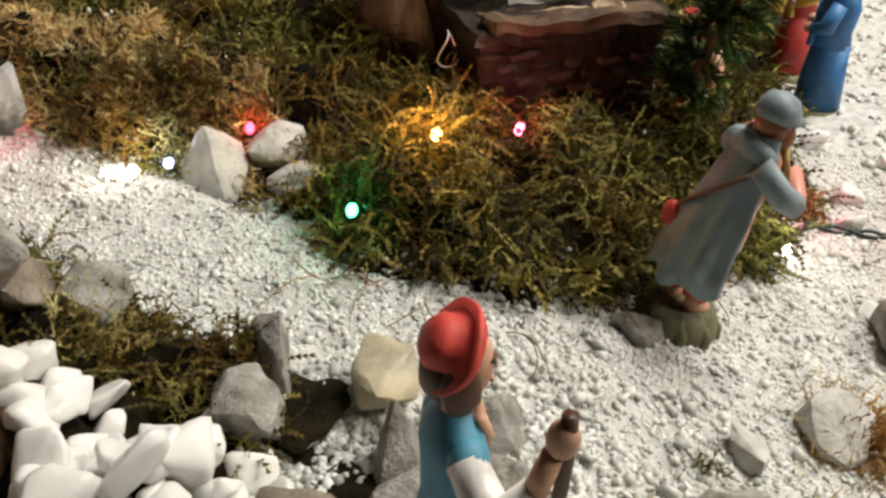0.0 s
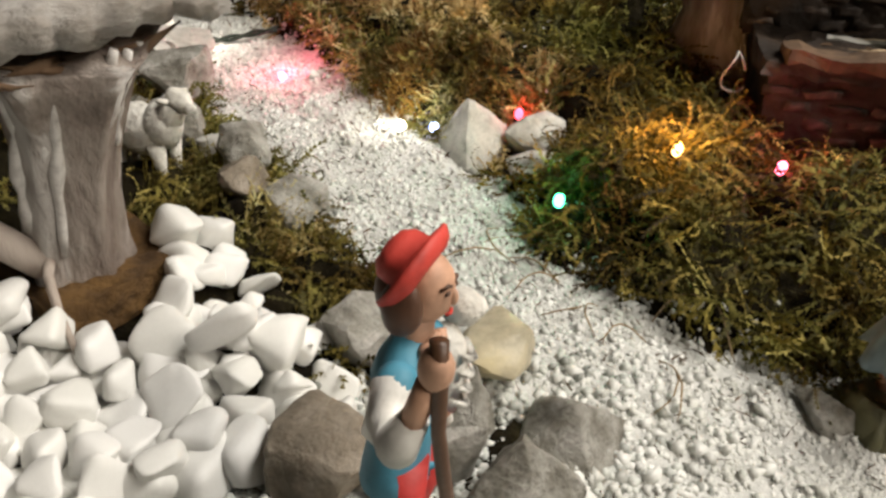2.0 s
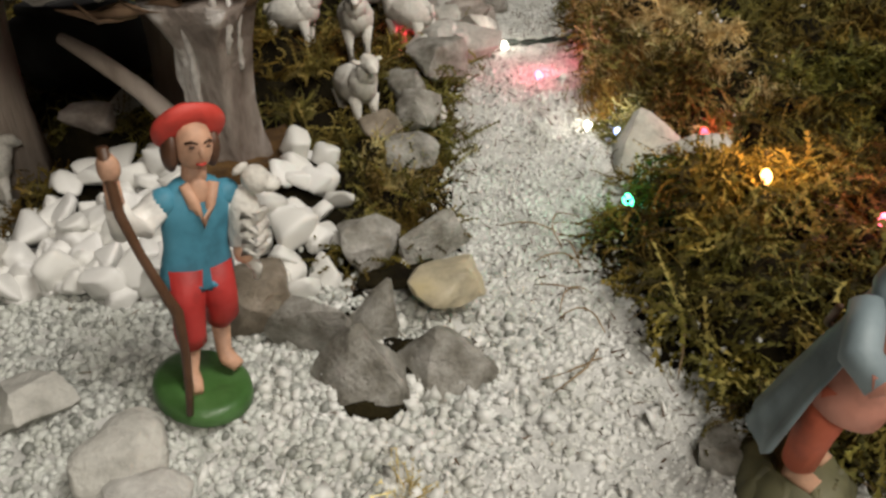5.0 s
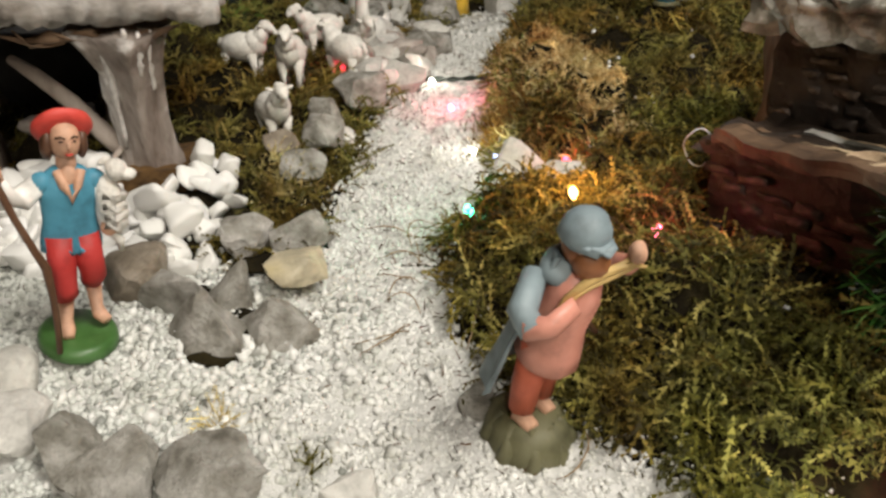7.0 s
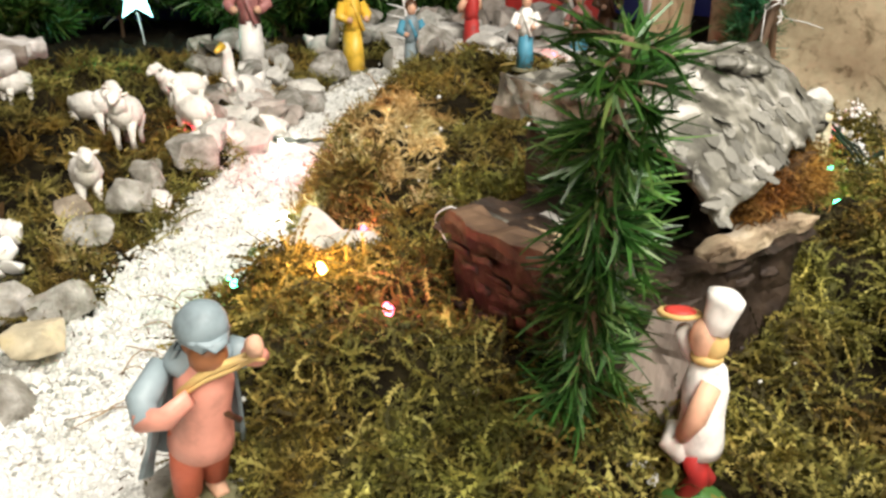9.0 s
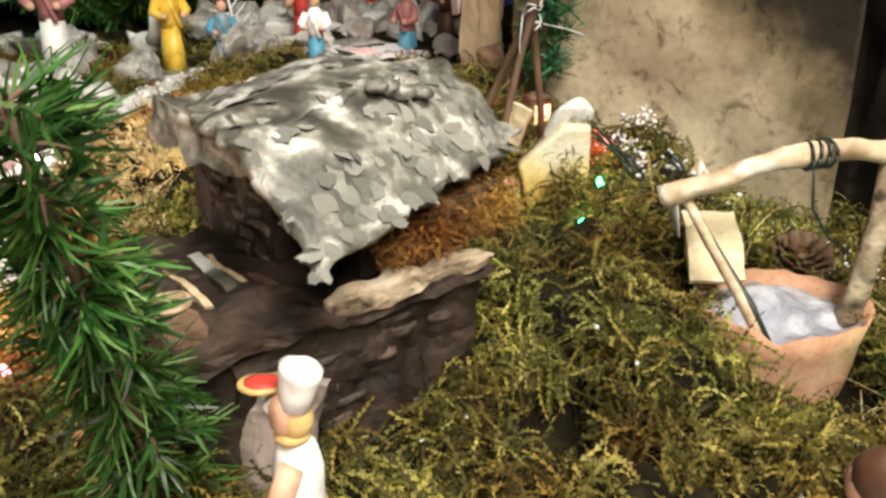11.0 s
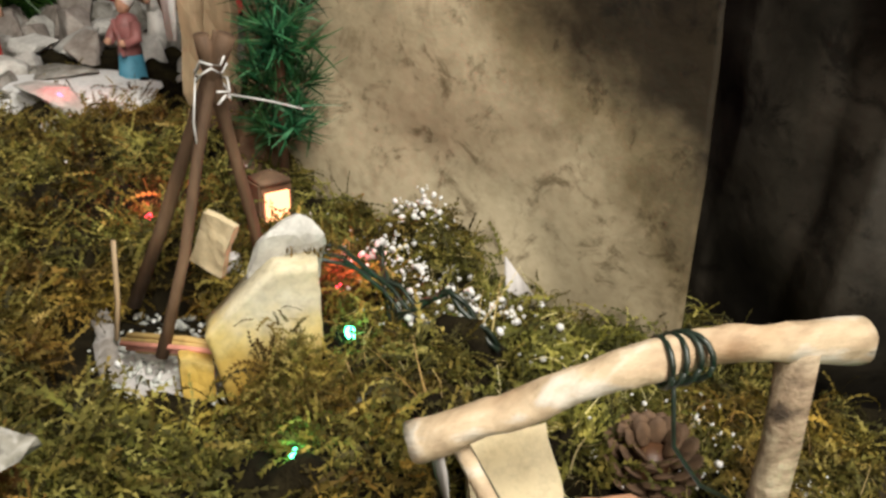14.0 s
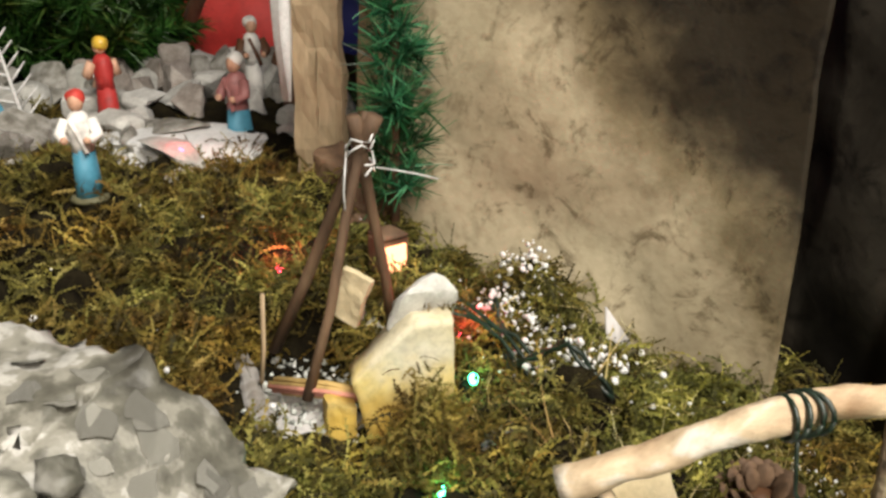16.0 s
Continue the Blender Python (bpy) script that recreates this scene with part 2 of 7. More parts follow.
ruin_nodes.links.new(mixc(ruin_nodes, 1.0, ruin_base.links[0].from_socket, ramp(ruin_nodes, ruin_add.outputs[0], [(0.032, (0.85, 0.6, 0.15)), (0.046, (1, 0.86, 0.45)), (0.06, (1, 1, 1))]), "MULTIPLY"), ruin_base)
CARD = mat_noise("yellow_card", [(0.3, (0.52, 0.42, 0.24)), (0.6, (0.66, 0.56, 0.36))], 40, 0.7, fine=250)
WOOL = mat_noise("sheep_white", [(0.3, (0.66, 0.63, 0.56)), (0.6, (0.82, 0.8, 0.74))], 80, 0.6, fine=500, bump_s=0.8, bump_d=0.0012)
COTTON = mat_noise("blue_grey_cellophane", [(0.3, (0.2, 0.205, 0.235)), (0.5, (0.33, 0.34, 0.375)), (0.7, (0.55, 0.56, 0.57))], 55, 0.25, fine=130, bump_s=0.7, bump_d=0.003)
BLEACHED = mat_noise("bleached_wood", [(0.3, (0.36, 0.34, 0.32)), (0.6, (0.56, 0.54, 0.52))], 60, 0.7, fine=250, stretch=(1, 1, 0.2))
PEAT = mat_noise("brown_peat", [(0.3, (0.05, 0.025, 0.008)), (0.6, (0.14, 0.075, 0.022))], 90, 0.9, fine=400, bump_s=1.0, bump_d=0.002)
SNOW = mat_noise("snow_bead", [(0.3, (0.66, 0.66, 0.64)), (0.6, (0.78, 0.78, 0.76))], 200, 0.6)
CABLE = mat_paint("dark_green_cable", (0.012, 0.022, 0.014), 0.35)
BLACK = mat_paint("black_inside", (0.012, 0.011, 0.01), 0.7)
WIRE = mat_paint("silver_wire", (0.6, 0.6, 0.58), 0.25)
RED = mat_paint("red_paint", (0.42, 0.028, 0.024), 0.6)
RED_HAT = mat_paint("red_hat_paint", (0.55, 0.05, 0.035), 0.6)
TEAL = mat_paint("teal_paint", (0.06, 0.24, 0.34), 0.6)
BLUE = mat_paint("blue_paint", (0.035, 0.16, 0.38), 0.5)
SKIN = mat_paint("skin_paint", (0.6, 0.35, 0.23), 0.6)
PINK = mat_paint("pink_paint", (0.62, 0.27, 0.2), 0.45)
DUSTY = mat_paint("dusty_pink_paint", (0.36, 0.15, 0.14), 0.5)
ORANGE = mat_paint("orange_red_paint", (0.52, 0.12, 0.06), 0.55)
CLOAK = mat_paint("grey_blue_paint", (0.2, 0.255, 0.275), 0.55)
WHITE = mat_paint("white_paint", (0.78, 0.76, 0.71), 0.4)
BROWN = mat_paint("brown_paint", (0.1, 0.045, 0.02), 0.45)
HAIR = mat_paint("dark_hair_paint", (0.09, 0.04, 0.02), 0.5)
BEARD = mat_paint("auburn_paint", (0.24, 0.09, 0.03), 0.5)
STRAW = mat_paint("straw_paint", (0.52, 0.36, 0.13), 0.6)
YELLOW = mat_paint("yellow_paint", (0.7, 0.45, 0.05), 0.4)
GREEN_BASE = mat_paint("green_base_paint", (0.05, 0.13, 0.03), 0.4)
OLIVE_BASE = mat_paint("olive_base_paint", (0.11, 0.105, 0.05), 0.65, 0.6)
RED_CLOTH = mat_noise("red_cloth", [(0.3, (0.5, 0.035, 0.03)), (0.6, (0.68, 0.06, 0.05))], 12, 0.6, fine=60)
BLUE_CLOTH = mat_noise("blue_cloth", [(0.3, (0.006, 0.008, 0.07)), (0.6, (0.01, 0.014, 0.12))], 8, 0.7)
WALL = mat_noise("dim_wall", [(0.3, (0.2, 0.17, 0.13)), (0.6, (0.3, 0.26, 0.2))], 2, 0.9)
TABLE = mat_noise("dark_table_wood", [(0.3, (0.04, 0.025, 0.015)), (0.6, (0.09, 0.055, 0.03))], 8, 0.6, stretch=(1, 0.1, 1))


def mat_paper(name, stops, blot, cloud=None):
    """Printed rock paper: soft tan clouds with dark speckled blotches, faint creases and, if wanted, a corner that
    grades to near black.
    """
    m, nt, b = nodes_of(name, 0.6)
    b.inputs["Specular IOR Level"].default_value = 0.25
    c = ramp(nt, noise_tex(nt, 9.0, 7.0, 0.62), stops)
    d = ramp(nt, noise_tex(nt, 42.0, 9.0, 0.72, distort=0.5), [(0.38, blot), (0.47, (1, 1, 1))])
    c = mixc(nt, 0.8, c, d, "MULTIPLY")
    d = ramp(nt, noise_tex(nt, 17.0, 8.0, 0.75, distort=0.8), [(0.36, (0.5, 0.47, 0.42)), (0.47, (1, 1, 1))])
    c = mixc(nt, 0.7, c, d, "MULTIPLY")
    f = ramp(nt, noise_tex(nt, 150.0, 4.0), [(0.3, (0.7, 0.68, 0.64)), (0.55, (1, 1, 1))])
    c = mixc(nt, 0.5, c, f, "MULTIPLY")
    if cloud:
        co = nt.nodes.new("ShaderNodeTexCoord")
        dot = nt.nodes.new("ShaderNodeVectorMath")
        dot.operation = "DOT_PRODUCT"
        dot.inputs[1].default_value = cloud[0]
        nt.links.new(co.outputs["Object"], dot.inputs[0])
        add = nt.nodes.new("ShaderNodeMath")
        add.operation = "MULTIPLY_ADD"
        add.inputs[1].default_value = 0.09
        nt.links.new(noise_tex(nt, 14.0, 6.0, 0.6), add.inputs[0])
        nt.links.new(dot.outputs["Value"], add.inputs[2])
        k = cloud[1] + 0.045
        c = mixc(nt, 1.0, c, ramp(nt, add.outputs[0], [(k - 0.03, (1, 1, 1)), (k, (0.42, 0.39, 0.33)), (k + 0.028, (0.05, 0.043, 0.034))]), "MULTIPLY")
    nt.links.new(c, b.inputs["Base Color"])
    bump(nt, b, noise_tex(nt, 18.0, 5.0), 0.5, 0.006)
    return m


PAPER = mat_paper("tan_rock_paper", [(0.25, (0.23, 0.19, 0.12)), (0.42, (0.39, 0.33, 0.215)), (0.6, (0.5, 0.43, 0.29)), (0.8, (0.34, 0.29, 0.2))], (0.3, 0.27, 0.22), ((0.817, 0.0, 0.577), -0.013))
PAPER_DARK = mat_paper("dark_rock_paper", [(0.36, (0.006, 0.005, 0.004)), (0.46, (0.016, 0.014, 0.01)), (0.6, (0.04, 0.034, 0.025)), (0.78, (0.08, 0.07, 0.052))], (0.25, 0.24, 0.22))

PAPER_GREY = mat_paper("grey_rock_paper", [(0.38, (0.03, 0.028, 0.024)), (0.5, (0.1, 0.095, 0.085)), (0.66, (0.26, 0.25, 0.24))], (0.2, 0.2, 0.2))


# ---- mesh helpers ----
def fast_mesh(name, verts, tris, mats=(), mat_index=None, smooth=False):
    """A mesh from arrays of points and triangles."""
    me = bpy.data.meshes.new(name)
    verts, tris = np.asarray(verts, np.float32), np.asarray(tris, np.int32)
    me.vertices.add(len(verts))
    me.vertices.foreach_set("co", verts.ravel())
    me.loops.add(tris.size)
    me.loops.foreach_set("vertex_index", tris.ravel())
    me.polygons.add(len(tris))
    me.polygons.foreach_set("loop_start", np.arange(0, tris.size, 3, dtype=np.int32))
    me.polygons.foreach_set("loop_total", np.full(len(tris), 3, np.int32))
    for m in mats:
        me.materials.append(m)
    if mat_index is not None:
        me.polygons.foreach_set("material_index", np.asarray(mat_index, np.int32))
    if smooth:
        me.polygons.foreach_set("use_smooth", np.ones(len(tris), bool))
    me.update(calc_edges=True)
    return me


class Shape:
    """Collects rounded pieces in one bmesh, each with its material."""

    def __init__(self):
        self.bm, self.mats = bmesh.new(), []

    def _slot(self, mat, before):
        if mat not in self.mats:
            self.mats.append(mat)
        k = self.mats.index(mat)
        for fc in list(self.bm.faces)[before:]:
            fc.material_index, fc.smooth = k, True

    def ball(self, at, r, mat, turn=(0, 0, 0), seg=16, squash=None):
        n = len(self.bm.faces)
        r = (r, r, r) if isinstance(r, (int, float)) else r
        m = pose(*at, *turn) @ Matrix.Diagonal((*r, 1))
        bmesh.ops.create_uvsphere(self.bm, u_segments=seg, v_segments=max(6, seg * 2 // 3), radius=1, matrix=m)
        self._slot(mat, n)
        return self

    def tube(self, pts, radii, mat, sides=10, flat=1.0):
        """A limb along points, with a radius at each; flat squashes it across."""
        n = len(self.bm.faces)
        pts = [Vector(p) for p in pts]
        rings = []
        for i, p in enumerate(pts):
            d = (pts[min(i + 1, len(pts) - 1)] - pts[max(i - 1, 0)]).normalized()
            a = d.cross(Vector((0.01, 1, 0.02)))
            if a.length < 0.2:
                a = d.cross(Vector((1, 0.01, 0.02)))
            a.normalize()
            b = d.cross(a)
            r = radii[i] if isinstance(radii, (list, tuple)) else radii
            rings.append([self.bm.verts.new(p + a * r * math.cos(2 * math.pi * k / sides) + b * r * flat * math.sin(2 * math.pi * k / sides)) for k in range(sides)])
        for r0, r1 in zip(rings, rings[1:]):
            for k in range(sides):
                self.bm.faces.new((r0[k], r0[(k + 1) % sides], r1[(k + 1) % sides], r1[k]))
        self.bm.faces.new(rings[0][::-1])
        self.bm.faces.new(rings[-1])
        self._slot(mat, n)
        return self

    def lathe(self, prof, mat, sides=20, at=(0, 0, 0), oval=1.0, turn=(0, 0, 0)):
        """Rings of (radius, height) about the local z axis."""
        n = len(self.bm.faces)
        m = pose(*at, *turn)
        rings = [[self.bm.verts.new(m @ Vector((r * math.cos(2 * math.pi * k / sides), r * oval * math.sin(2 * math.pi * k / sides), z))) for k in range(sides)] for r, z in prof]
        for r0, r1 in zip(rings, rings[1:]):
            for k in range(sides):
                self.bm.faces.new((r0[k], r0[(k + 1) % sides], r1[(k + 1) % sides], r1[k]))
        self.bm.faces.new(rings[0][::-1])
        self.bm.faces.new(rings[-1])
        self._slot(mat, n)
        return self

    def box(self, at, size, mat, turn=(0, 0, 0), bevel=0.0):
        n = len(self.bm.faces)
        m = pose(*at, *turn) @ Matrix.Diagonal((*size, 1))
        made = bmesh.ops.create_cube(self.bm, size=1, matrix=m)
        if bevel:
            bmesh.ops.bevel(self.bm, geom=list({e for v in made["verts"] for e in v.link_edges}), offset=bevel, segments=2, affect="EDGES")
        if mat not in self.mats:
            self.mats.append(mat)
        for fc in list(self.bm.faces)[n:] if not bevel else [fc for fc in self.bm.faces if fc.index == -1 or fc.index >= n]:
            fc.material_index = self.mats.index(mat)
        return self

    def rough(self, size, amount, seed=0.0):
        """Uneven the surface by noise of that size."""
        for v in self.bm.verts:
            p = v.co / size + Vector((seed, seed * 1.7, -seed))
            v.co += noise.noise_vector(p) * amount
        return self

    def mesh(self, name):
        bmesh.ops.recalc_face_normals(self.bm, faces=self.bm.faces)
        me = bpy.data.meshes.new(name)
        self.bm.to_mesh(me)
        self.bm.free()
        for m in self.mats:
            me.materials.append(m)
        return me


def put(name, shape, m, label, category, group="", parent=None, kind=""):
    ob = new(name, shape.mesh(name))
    ob.matrix_world = m
    return tagged(ob, label, category, group, kind)


def part(name, shape, parent, label=""):
    ob = new(name, shape.mesh(name))
    ob.parent = parent
    return tagged(ob, label)


def thing(name, m, label, category, group=""):
    ob = new(name)
    ob.matrix_world = m
    ob.empty_display_size = 0.01
    return tagged(ob, label, category, group)


# ---- the lie of the land ----
PATH_EDGE = [(-0.62, 0.46), (-0.454, 0.402), (-0.3, 0.348), (-0.164, 0.292), (-0.067, 0.262), (-0.015, 0.25), (-0.01, 0.2), (-0.02, 0.12), (-0.07, 0.07), (-0.2, 0.06), (-0.24, -0.05),
             (0.2, -0.1), (0.5, 0.0), (0.6, 0.3), (0.6, 0.85), (0.33, 0.85), (0.24, 0.66), (0.212, 0.52), (0.215, 0.44), (0.19, 0.392), (0.155, 0.352), (0.125, 0.327), (0.074, 0.306), (0.062, 0.293), (0.034, 0.303), (-0.005, 0.303), (-0.03, 0.334),
             (-0.129, 0.366), (-0.247, 0.397), (-0.34, 0.43), (-0.62, 0.56)]
MOUNDS = [(-0.19, 0.42, 0.12, 0.036, -13, 0.02), (0.1, 0.40, 0.06, 0.04, 15, 0.006), (-0.29, 0.65, 0.1, 0.07, 60, 0.012), (-0.15, 0.787, 0.028, 0.026, 30, 0.032), (-0.1, 0.86, 0.03, 0.02, 35, 0.012),
          (-0.085, 0.235, 0.03, 0.022, 0, 0.012), (0.06, 0.15, 0.075, 0.07, 0, 0.005), (-0.42, 0.53, 0.12, 0.06, 10, 0.02), (-0.3, 0.19, 0.1, 0.06, 0, 0.01), (-0.06, 0.15, 0.05, 0.05, 0, 0.012), (-0.5, 0.2, 0.1, 0.08, 0, 0.02)]
# places pressed level: x, y, reach, level
LEVEL = [(0.062, 0.742, 0.06, 0.018), (0.11, 0.725, 0.04, 0.012), (-0.12, 0.645, 0.042, 0.06), (-0.155, 0.632, 0.03, 0.066), (-0.066, 0.375, 0.034, 0.05), (-0.07, 0.678, 0.026, 0.05), (0.153, 0.484, 0.03, 0.028), (0.108, 0.588, 0.034, 0.034), (0.14, 0.53, 0.036, 0.034),
         (0.01, 0.793, 0.026, 0.042), (0.0, 0.95, 0.08, 0.012), (0.1, 0.95, 0.08, 0.01), (-0.1, 0.9, 0.04, 0.03), (-0.03, 0.13, 0.045, 0.056), (-0.092, 0.171, 0.03, 0.072)]



def edge_distance(x, y):
    """How far a point lies outside the gravel (inside: negative)."""
    x, y = np.asarray(x, float), np.asarray(y, float)
    best, inside = np.full(x.shape, 9.0), np.zeros(x.shape, bool)
    for (ax, ay), (bx, by) in zip(PATH_EDGE, PATH_EDGE[1:] + PATH_EDGE[:1]):
        dx, dy = bx - ax, by - ay
        t = np.clip(((x - ax) * dx + (y - ay) * dy) / (dx * dx + dy * dy), 0, 1)
        best = np.minimum(best, np.hypot(x - ax - t * dx, y - ay - t * dy))
        cross = ((ay > y) != (by > y)) & (x < (bx - ax) * (y - ay) / (by - ay + 1e-12) + ax)
        inside ^= cross
    return np.where(inside, -best, best)


def waves(x, y, seed, size):
    """Soft lumps from a few crossing waves."""
    rng = np.random.default_rng(seed)
    out = np.zeros(np.shape(x))
    for _ in range(9):
        a, f, p = rng.uniform(0, 6.283), rng.uniform(0.6, 1.8) / size, rng.uniform(0, 6.283)
        out += np.sin((x * np.cos(a) + y * np.sin(a)) * f * 6.283 + p)
    return out / 9


def height(x, y):
    x, y = np.asarray(x, float), np.asarray(y, float)
    z = np.where(x < 0.05, np.minimum(0.0505 - 0.07 * x, 0.0694), np.maximum(0.047 - 0.19 * (x - 0.05), 0.018))
    for cx, cy, rx, ry, rot, h in MOUNDS:
        c, s = math.cos(radians(rot)), math.sin(radians(rot))
        u, v = (x - cx) * c + (y - cy) * s, (y - cy) * c - (x - cx) * s
        z = z + h * np.exp(-((u / rx) ** 2 + (v / ry) ** 2))
    d = edge_distance(x, y)
    thick = np.where((y < 0.3 - 0.25 * (x + 0.05)) & (x < 0.02), 0.008, 0.018)
    moss = np.clip(d, 0, 1) * np.clip((x + 0.95) / 0.25, 0, 1)
    z = z + thick * (1 - np.exp(-moss / 0.02)) + np.where(d > 0, (0.026 * waves(x, y, 3, 0.055) + 0.012 * waves(x, y, 4, 0.026)) * (1 - np.exp(-moss / 0.02)), 0)
    z = z - 0.056 * np.clip((y - 0.74 - 0.25 * (x + 0.12)) / 0.1, 0, 1) * np.clip((x + 0.27) / 0.06, 0, 1)
    for cx, cy, r, level in LEVEL:
        w = np.exp(-(((x - cx) ** 2 + (y - cy) ** 2) / r ** 2) ** 2)
        z = z * (1 - w) + level * w
    return z + 0.003 * waves(x, y, 5, 0.04)


def at(x, y, up=0.0):
    return (x, y, float(height(x, y)) + up)


# ---- structure ----
xs = np.concatenate([np.linspace(-1.7, -0.7, 26)[:-1], np.linspace(-0.7, 0.42, 340), np.linspace(0.42, 0.9, 20)[1:]])
ys = np.concatenate([np.linspace(-0.7, -0.05, 20)[:-1], np.linspace(-0.05, 1.0, 320), np.linspace(1.0, 1.5, 16)[1:]])
gx, gy = np.meshgrid(xs, ys)
gz = height(gx, gy)
gi = np.arange(gx.size).reshape(gx.shape)
a, b, c, d = gi[:-1, :-1].ravel(), gi[:-1, 1:].ravel(), gi[1:, 1:].ravel(), gi[1:, :-1].ravel()
ground = new("ground", fast_mesh("ground", np.stack([gx.ravel(), gy.ravel(), gz.ravel()], 1), np.concatenate([np.stack([a, b, c], 1), np.stack([a, c, d], 1)]), [SOIL], smooth=True))
tagged(ground, "dark brown soil base of the landscape display", "ground", kind="structure")


def slab(name, lo, hi, mat, label, category):
    s = Shape().box([(p + q) / 2 for p, q in zip(lo, hi)], [q - p for p, q in zip(lo, hi)], mat)
    return put(name, s, Matrix(), label, category, kind="structure")


slab("floor", (-2.2, -2.2, -0.95), (2.2, 2.2, -0.85), WALL, "dim plain room floor under the display", "floor")
slab("ceiling", (-2.2, -2.2, 2.0), (2.2, 2.2, 2.1), WALL, "dim plain room ceiling", "ceiling")
slab("wall_west", (-2.3, -2.2, -0.85), (-2.2, 2.2, 2.0), WALL, "dim plain room wall", "wall")
slab("wall_east", (2.2, -2.2, -0.85), (2.3, 2.2, 2.0), WALL, "dim plain room wall", "wall")
slab("wall_north", (-2.2, 2.2, -0.85), (2.2, 2.3, 2.0), WALL, "dim plain room wall", "wall")
slab("wall_south", (-2.2, -2.3, -0.85), (2.2, -2.2, 2.0), WALL, "dim plain room wall", "wall")
slab("display_table", (-1.7, -0.7, -0.85), (0.9, 1.5, -0.08), TABLE, "dark wooden table block that carries the display", "table")


def paper_sheet(name, plan, top, mat, label, seed, crumple=0.012, slant=0.0):
    """An upright crumpled sheet of printed paper along a plan line."""
    pts = [Vector((*p, 0)) for p in plan]
    cum = [0.0]
    for p, q in zip(pts, pts[1:]):
        cum.append(cum[-1] + (q - p).length)
    nu, nv = 90, 60
    verts = []
    for j in range(nv + 1):
        for i in range(nu + 1):
            t = cum[-1] * i / nu
            k = max(n for n in range(len(cum) - 1) if cum[n] <= t + 1e-9)
            p = pts[k].lerp(pts[k + 1], (t - cum[k]) / (cum[k + 1] - cum[k]))
            z = -0.02 + (top + 0.02) * j / nv
            reach = slant * (1 - i / nu) ** 2 * max(0.0, min(1.0, (z - 0.1) / 0.16))
            p = p + Vector((-0.83 * reach, -0.56 * reach - 0.05 * reach, 0))
            w = Vector((p.x, p.y, z)) / 0.11 + Vector((seed, 0, seed))
            o = noise.noise_vector(w) * crumple + noise.noise_vector(w * 3.1) * crumple * 0.3
            ridge = abs(noise.noise(w * 0.8 + Vector((4, 2, 9)))) * crumple * 1.6
            verts.append((p.x + o.x + ridge, p.y + o.y - ridge, z))
    g = np.arange((nu + 1) * (nv + 1)).reshape(nv + 1, nu + 1)
    a, b, c, d = g[:-1, :-1].ravel(), g[:-1, 1:].ravel(), g[1:, 1:].ravel(), g[1:, :-1].ravel()
    ob = new(name, fast_mesh(name, verts, np.concatenate([np.stack([a, b, c], 1), np.stack([a, c, d], 1)]), [mat], smooth=True))
    sol = ob.modifiers.new("thickness", "SOLIDIFY")
    sol.thickness = 0.0012
    return tagged(ob, label, "backdrop", kind="structure")


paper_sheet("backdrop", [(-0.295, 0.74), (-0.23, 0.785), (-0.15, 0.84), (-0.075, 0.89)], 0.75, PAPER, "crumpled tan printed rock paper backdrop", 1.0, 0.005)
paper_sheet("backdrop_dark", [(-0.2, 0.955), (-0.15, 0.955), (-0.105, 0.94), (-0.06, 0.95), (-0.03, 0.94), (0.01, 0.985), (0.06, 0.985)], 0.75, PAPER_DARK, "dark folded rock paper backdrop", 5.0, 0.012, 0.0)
paper_sheet("backdrop_grey", [(0.055, 0.975), (0.1, 0.965), (0.18, 1.01), (0.3, 1.04), (0.6, 1.05)], 0.75, PAPER_GREY, "grey rock paper backdrop", 8.0, 0.014)
paper_sheet("backdrop_red", [(-1.12, 0.6), (-1.06, 0.78), (-0.99, 0.95)], 0.27, RED_CLOTH, "bright red cloth backdrop", 2.0, 0.01)
paper_sheet("backdrop_blue", [(-1.35, -0.6), (-1.3, 0.6), (-1.0, 1.2), (-0.3, 1.4)], 0.9, BLUE_CLOTH, "dark night-blue cloth backdrop", 3.0, 0.02)


# ---- gravel ----
ICO = bmesh.new()
bmesh.ops.create_icosphere(ICO, subdivisions=1, radius=1)
ICO.verts.ensure_lookup_table()
ICO_V = np.array([v.co[:] for v in ICO.verts])
ICO_F = np.array([[v.index for v in fc.verts] for fc in ICO.faces])
ICO.free()
OCT_V = np.array([(1, 0, 0), (0, 1, 0), (-1, 0, 0), (0, -1, 0), (0, 0, 1), (0, 0, -1)], float)
OCT_F = np.array([(0, 1, 4), (1, 2, 4), (2, 3, 4), (3, 0, 4), (1, 0, 5), (2, 1, 5), (3, 2, 5), (0, 3, 5)])


def random_turns(rng, n):
    q = rng.normal(size=(n, 4))
    q /= np.linalg.norm(q, axis=1)[:, None]
    w, x, y, z = q.T
    return np.stack([np.stack([1 - 2 * (y * y + z * z), 2 * (x * y - z * w), 2 * (x * z + y * w)], -1), np.stack([2 * (x * y + z * w), 1 - 2 * (x * x + z * z), 2 * (y * z - x * w)], -1),
                     np.stack([2 * (x * z - y * w), 2 * (y * z + x * w), 1 - 2 * (x * x + y * y)], -1)], 1)


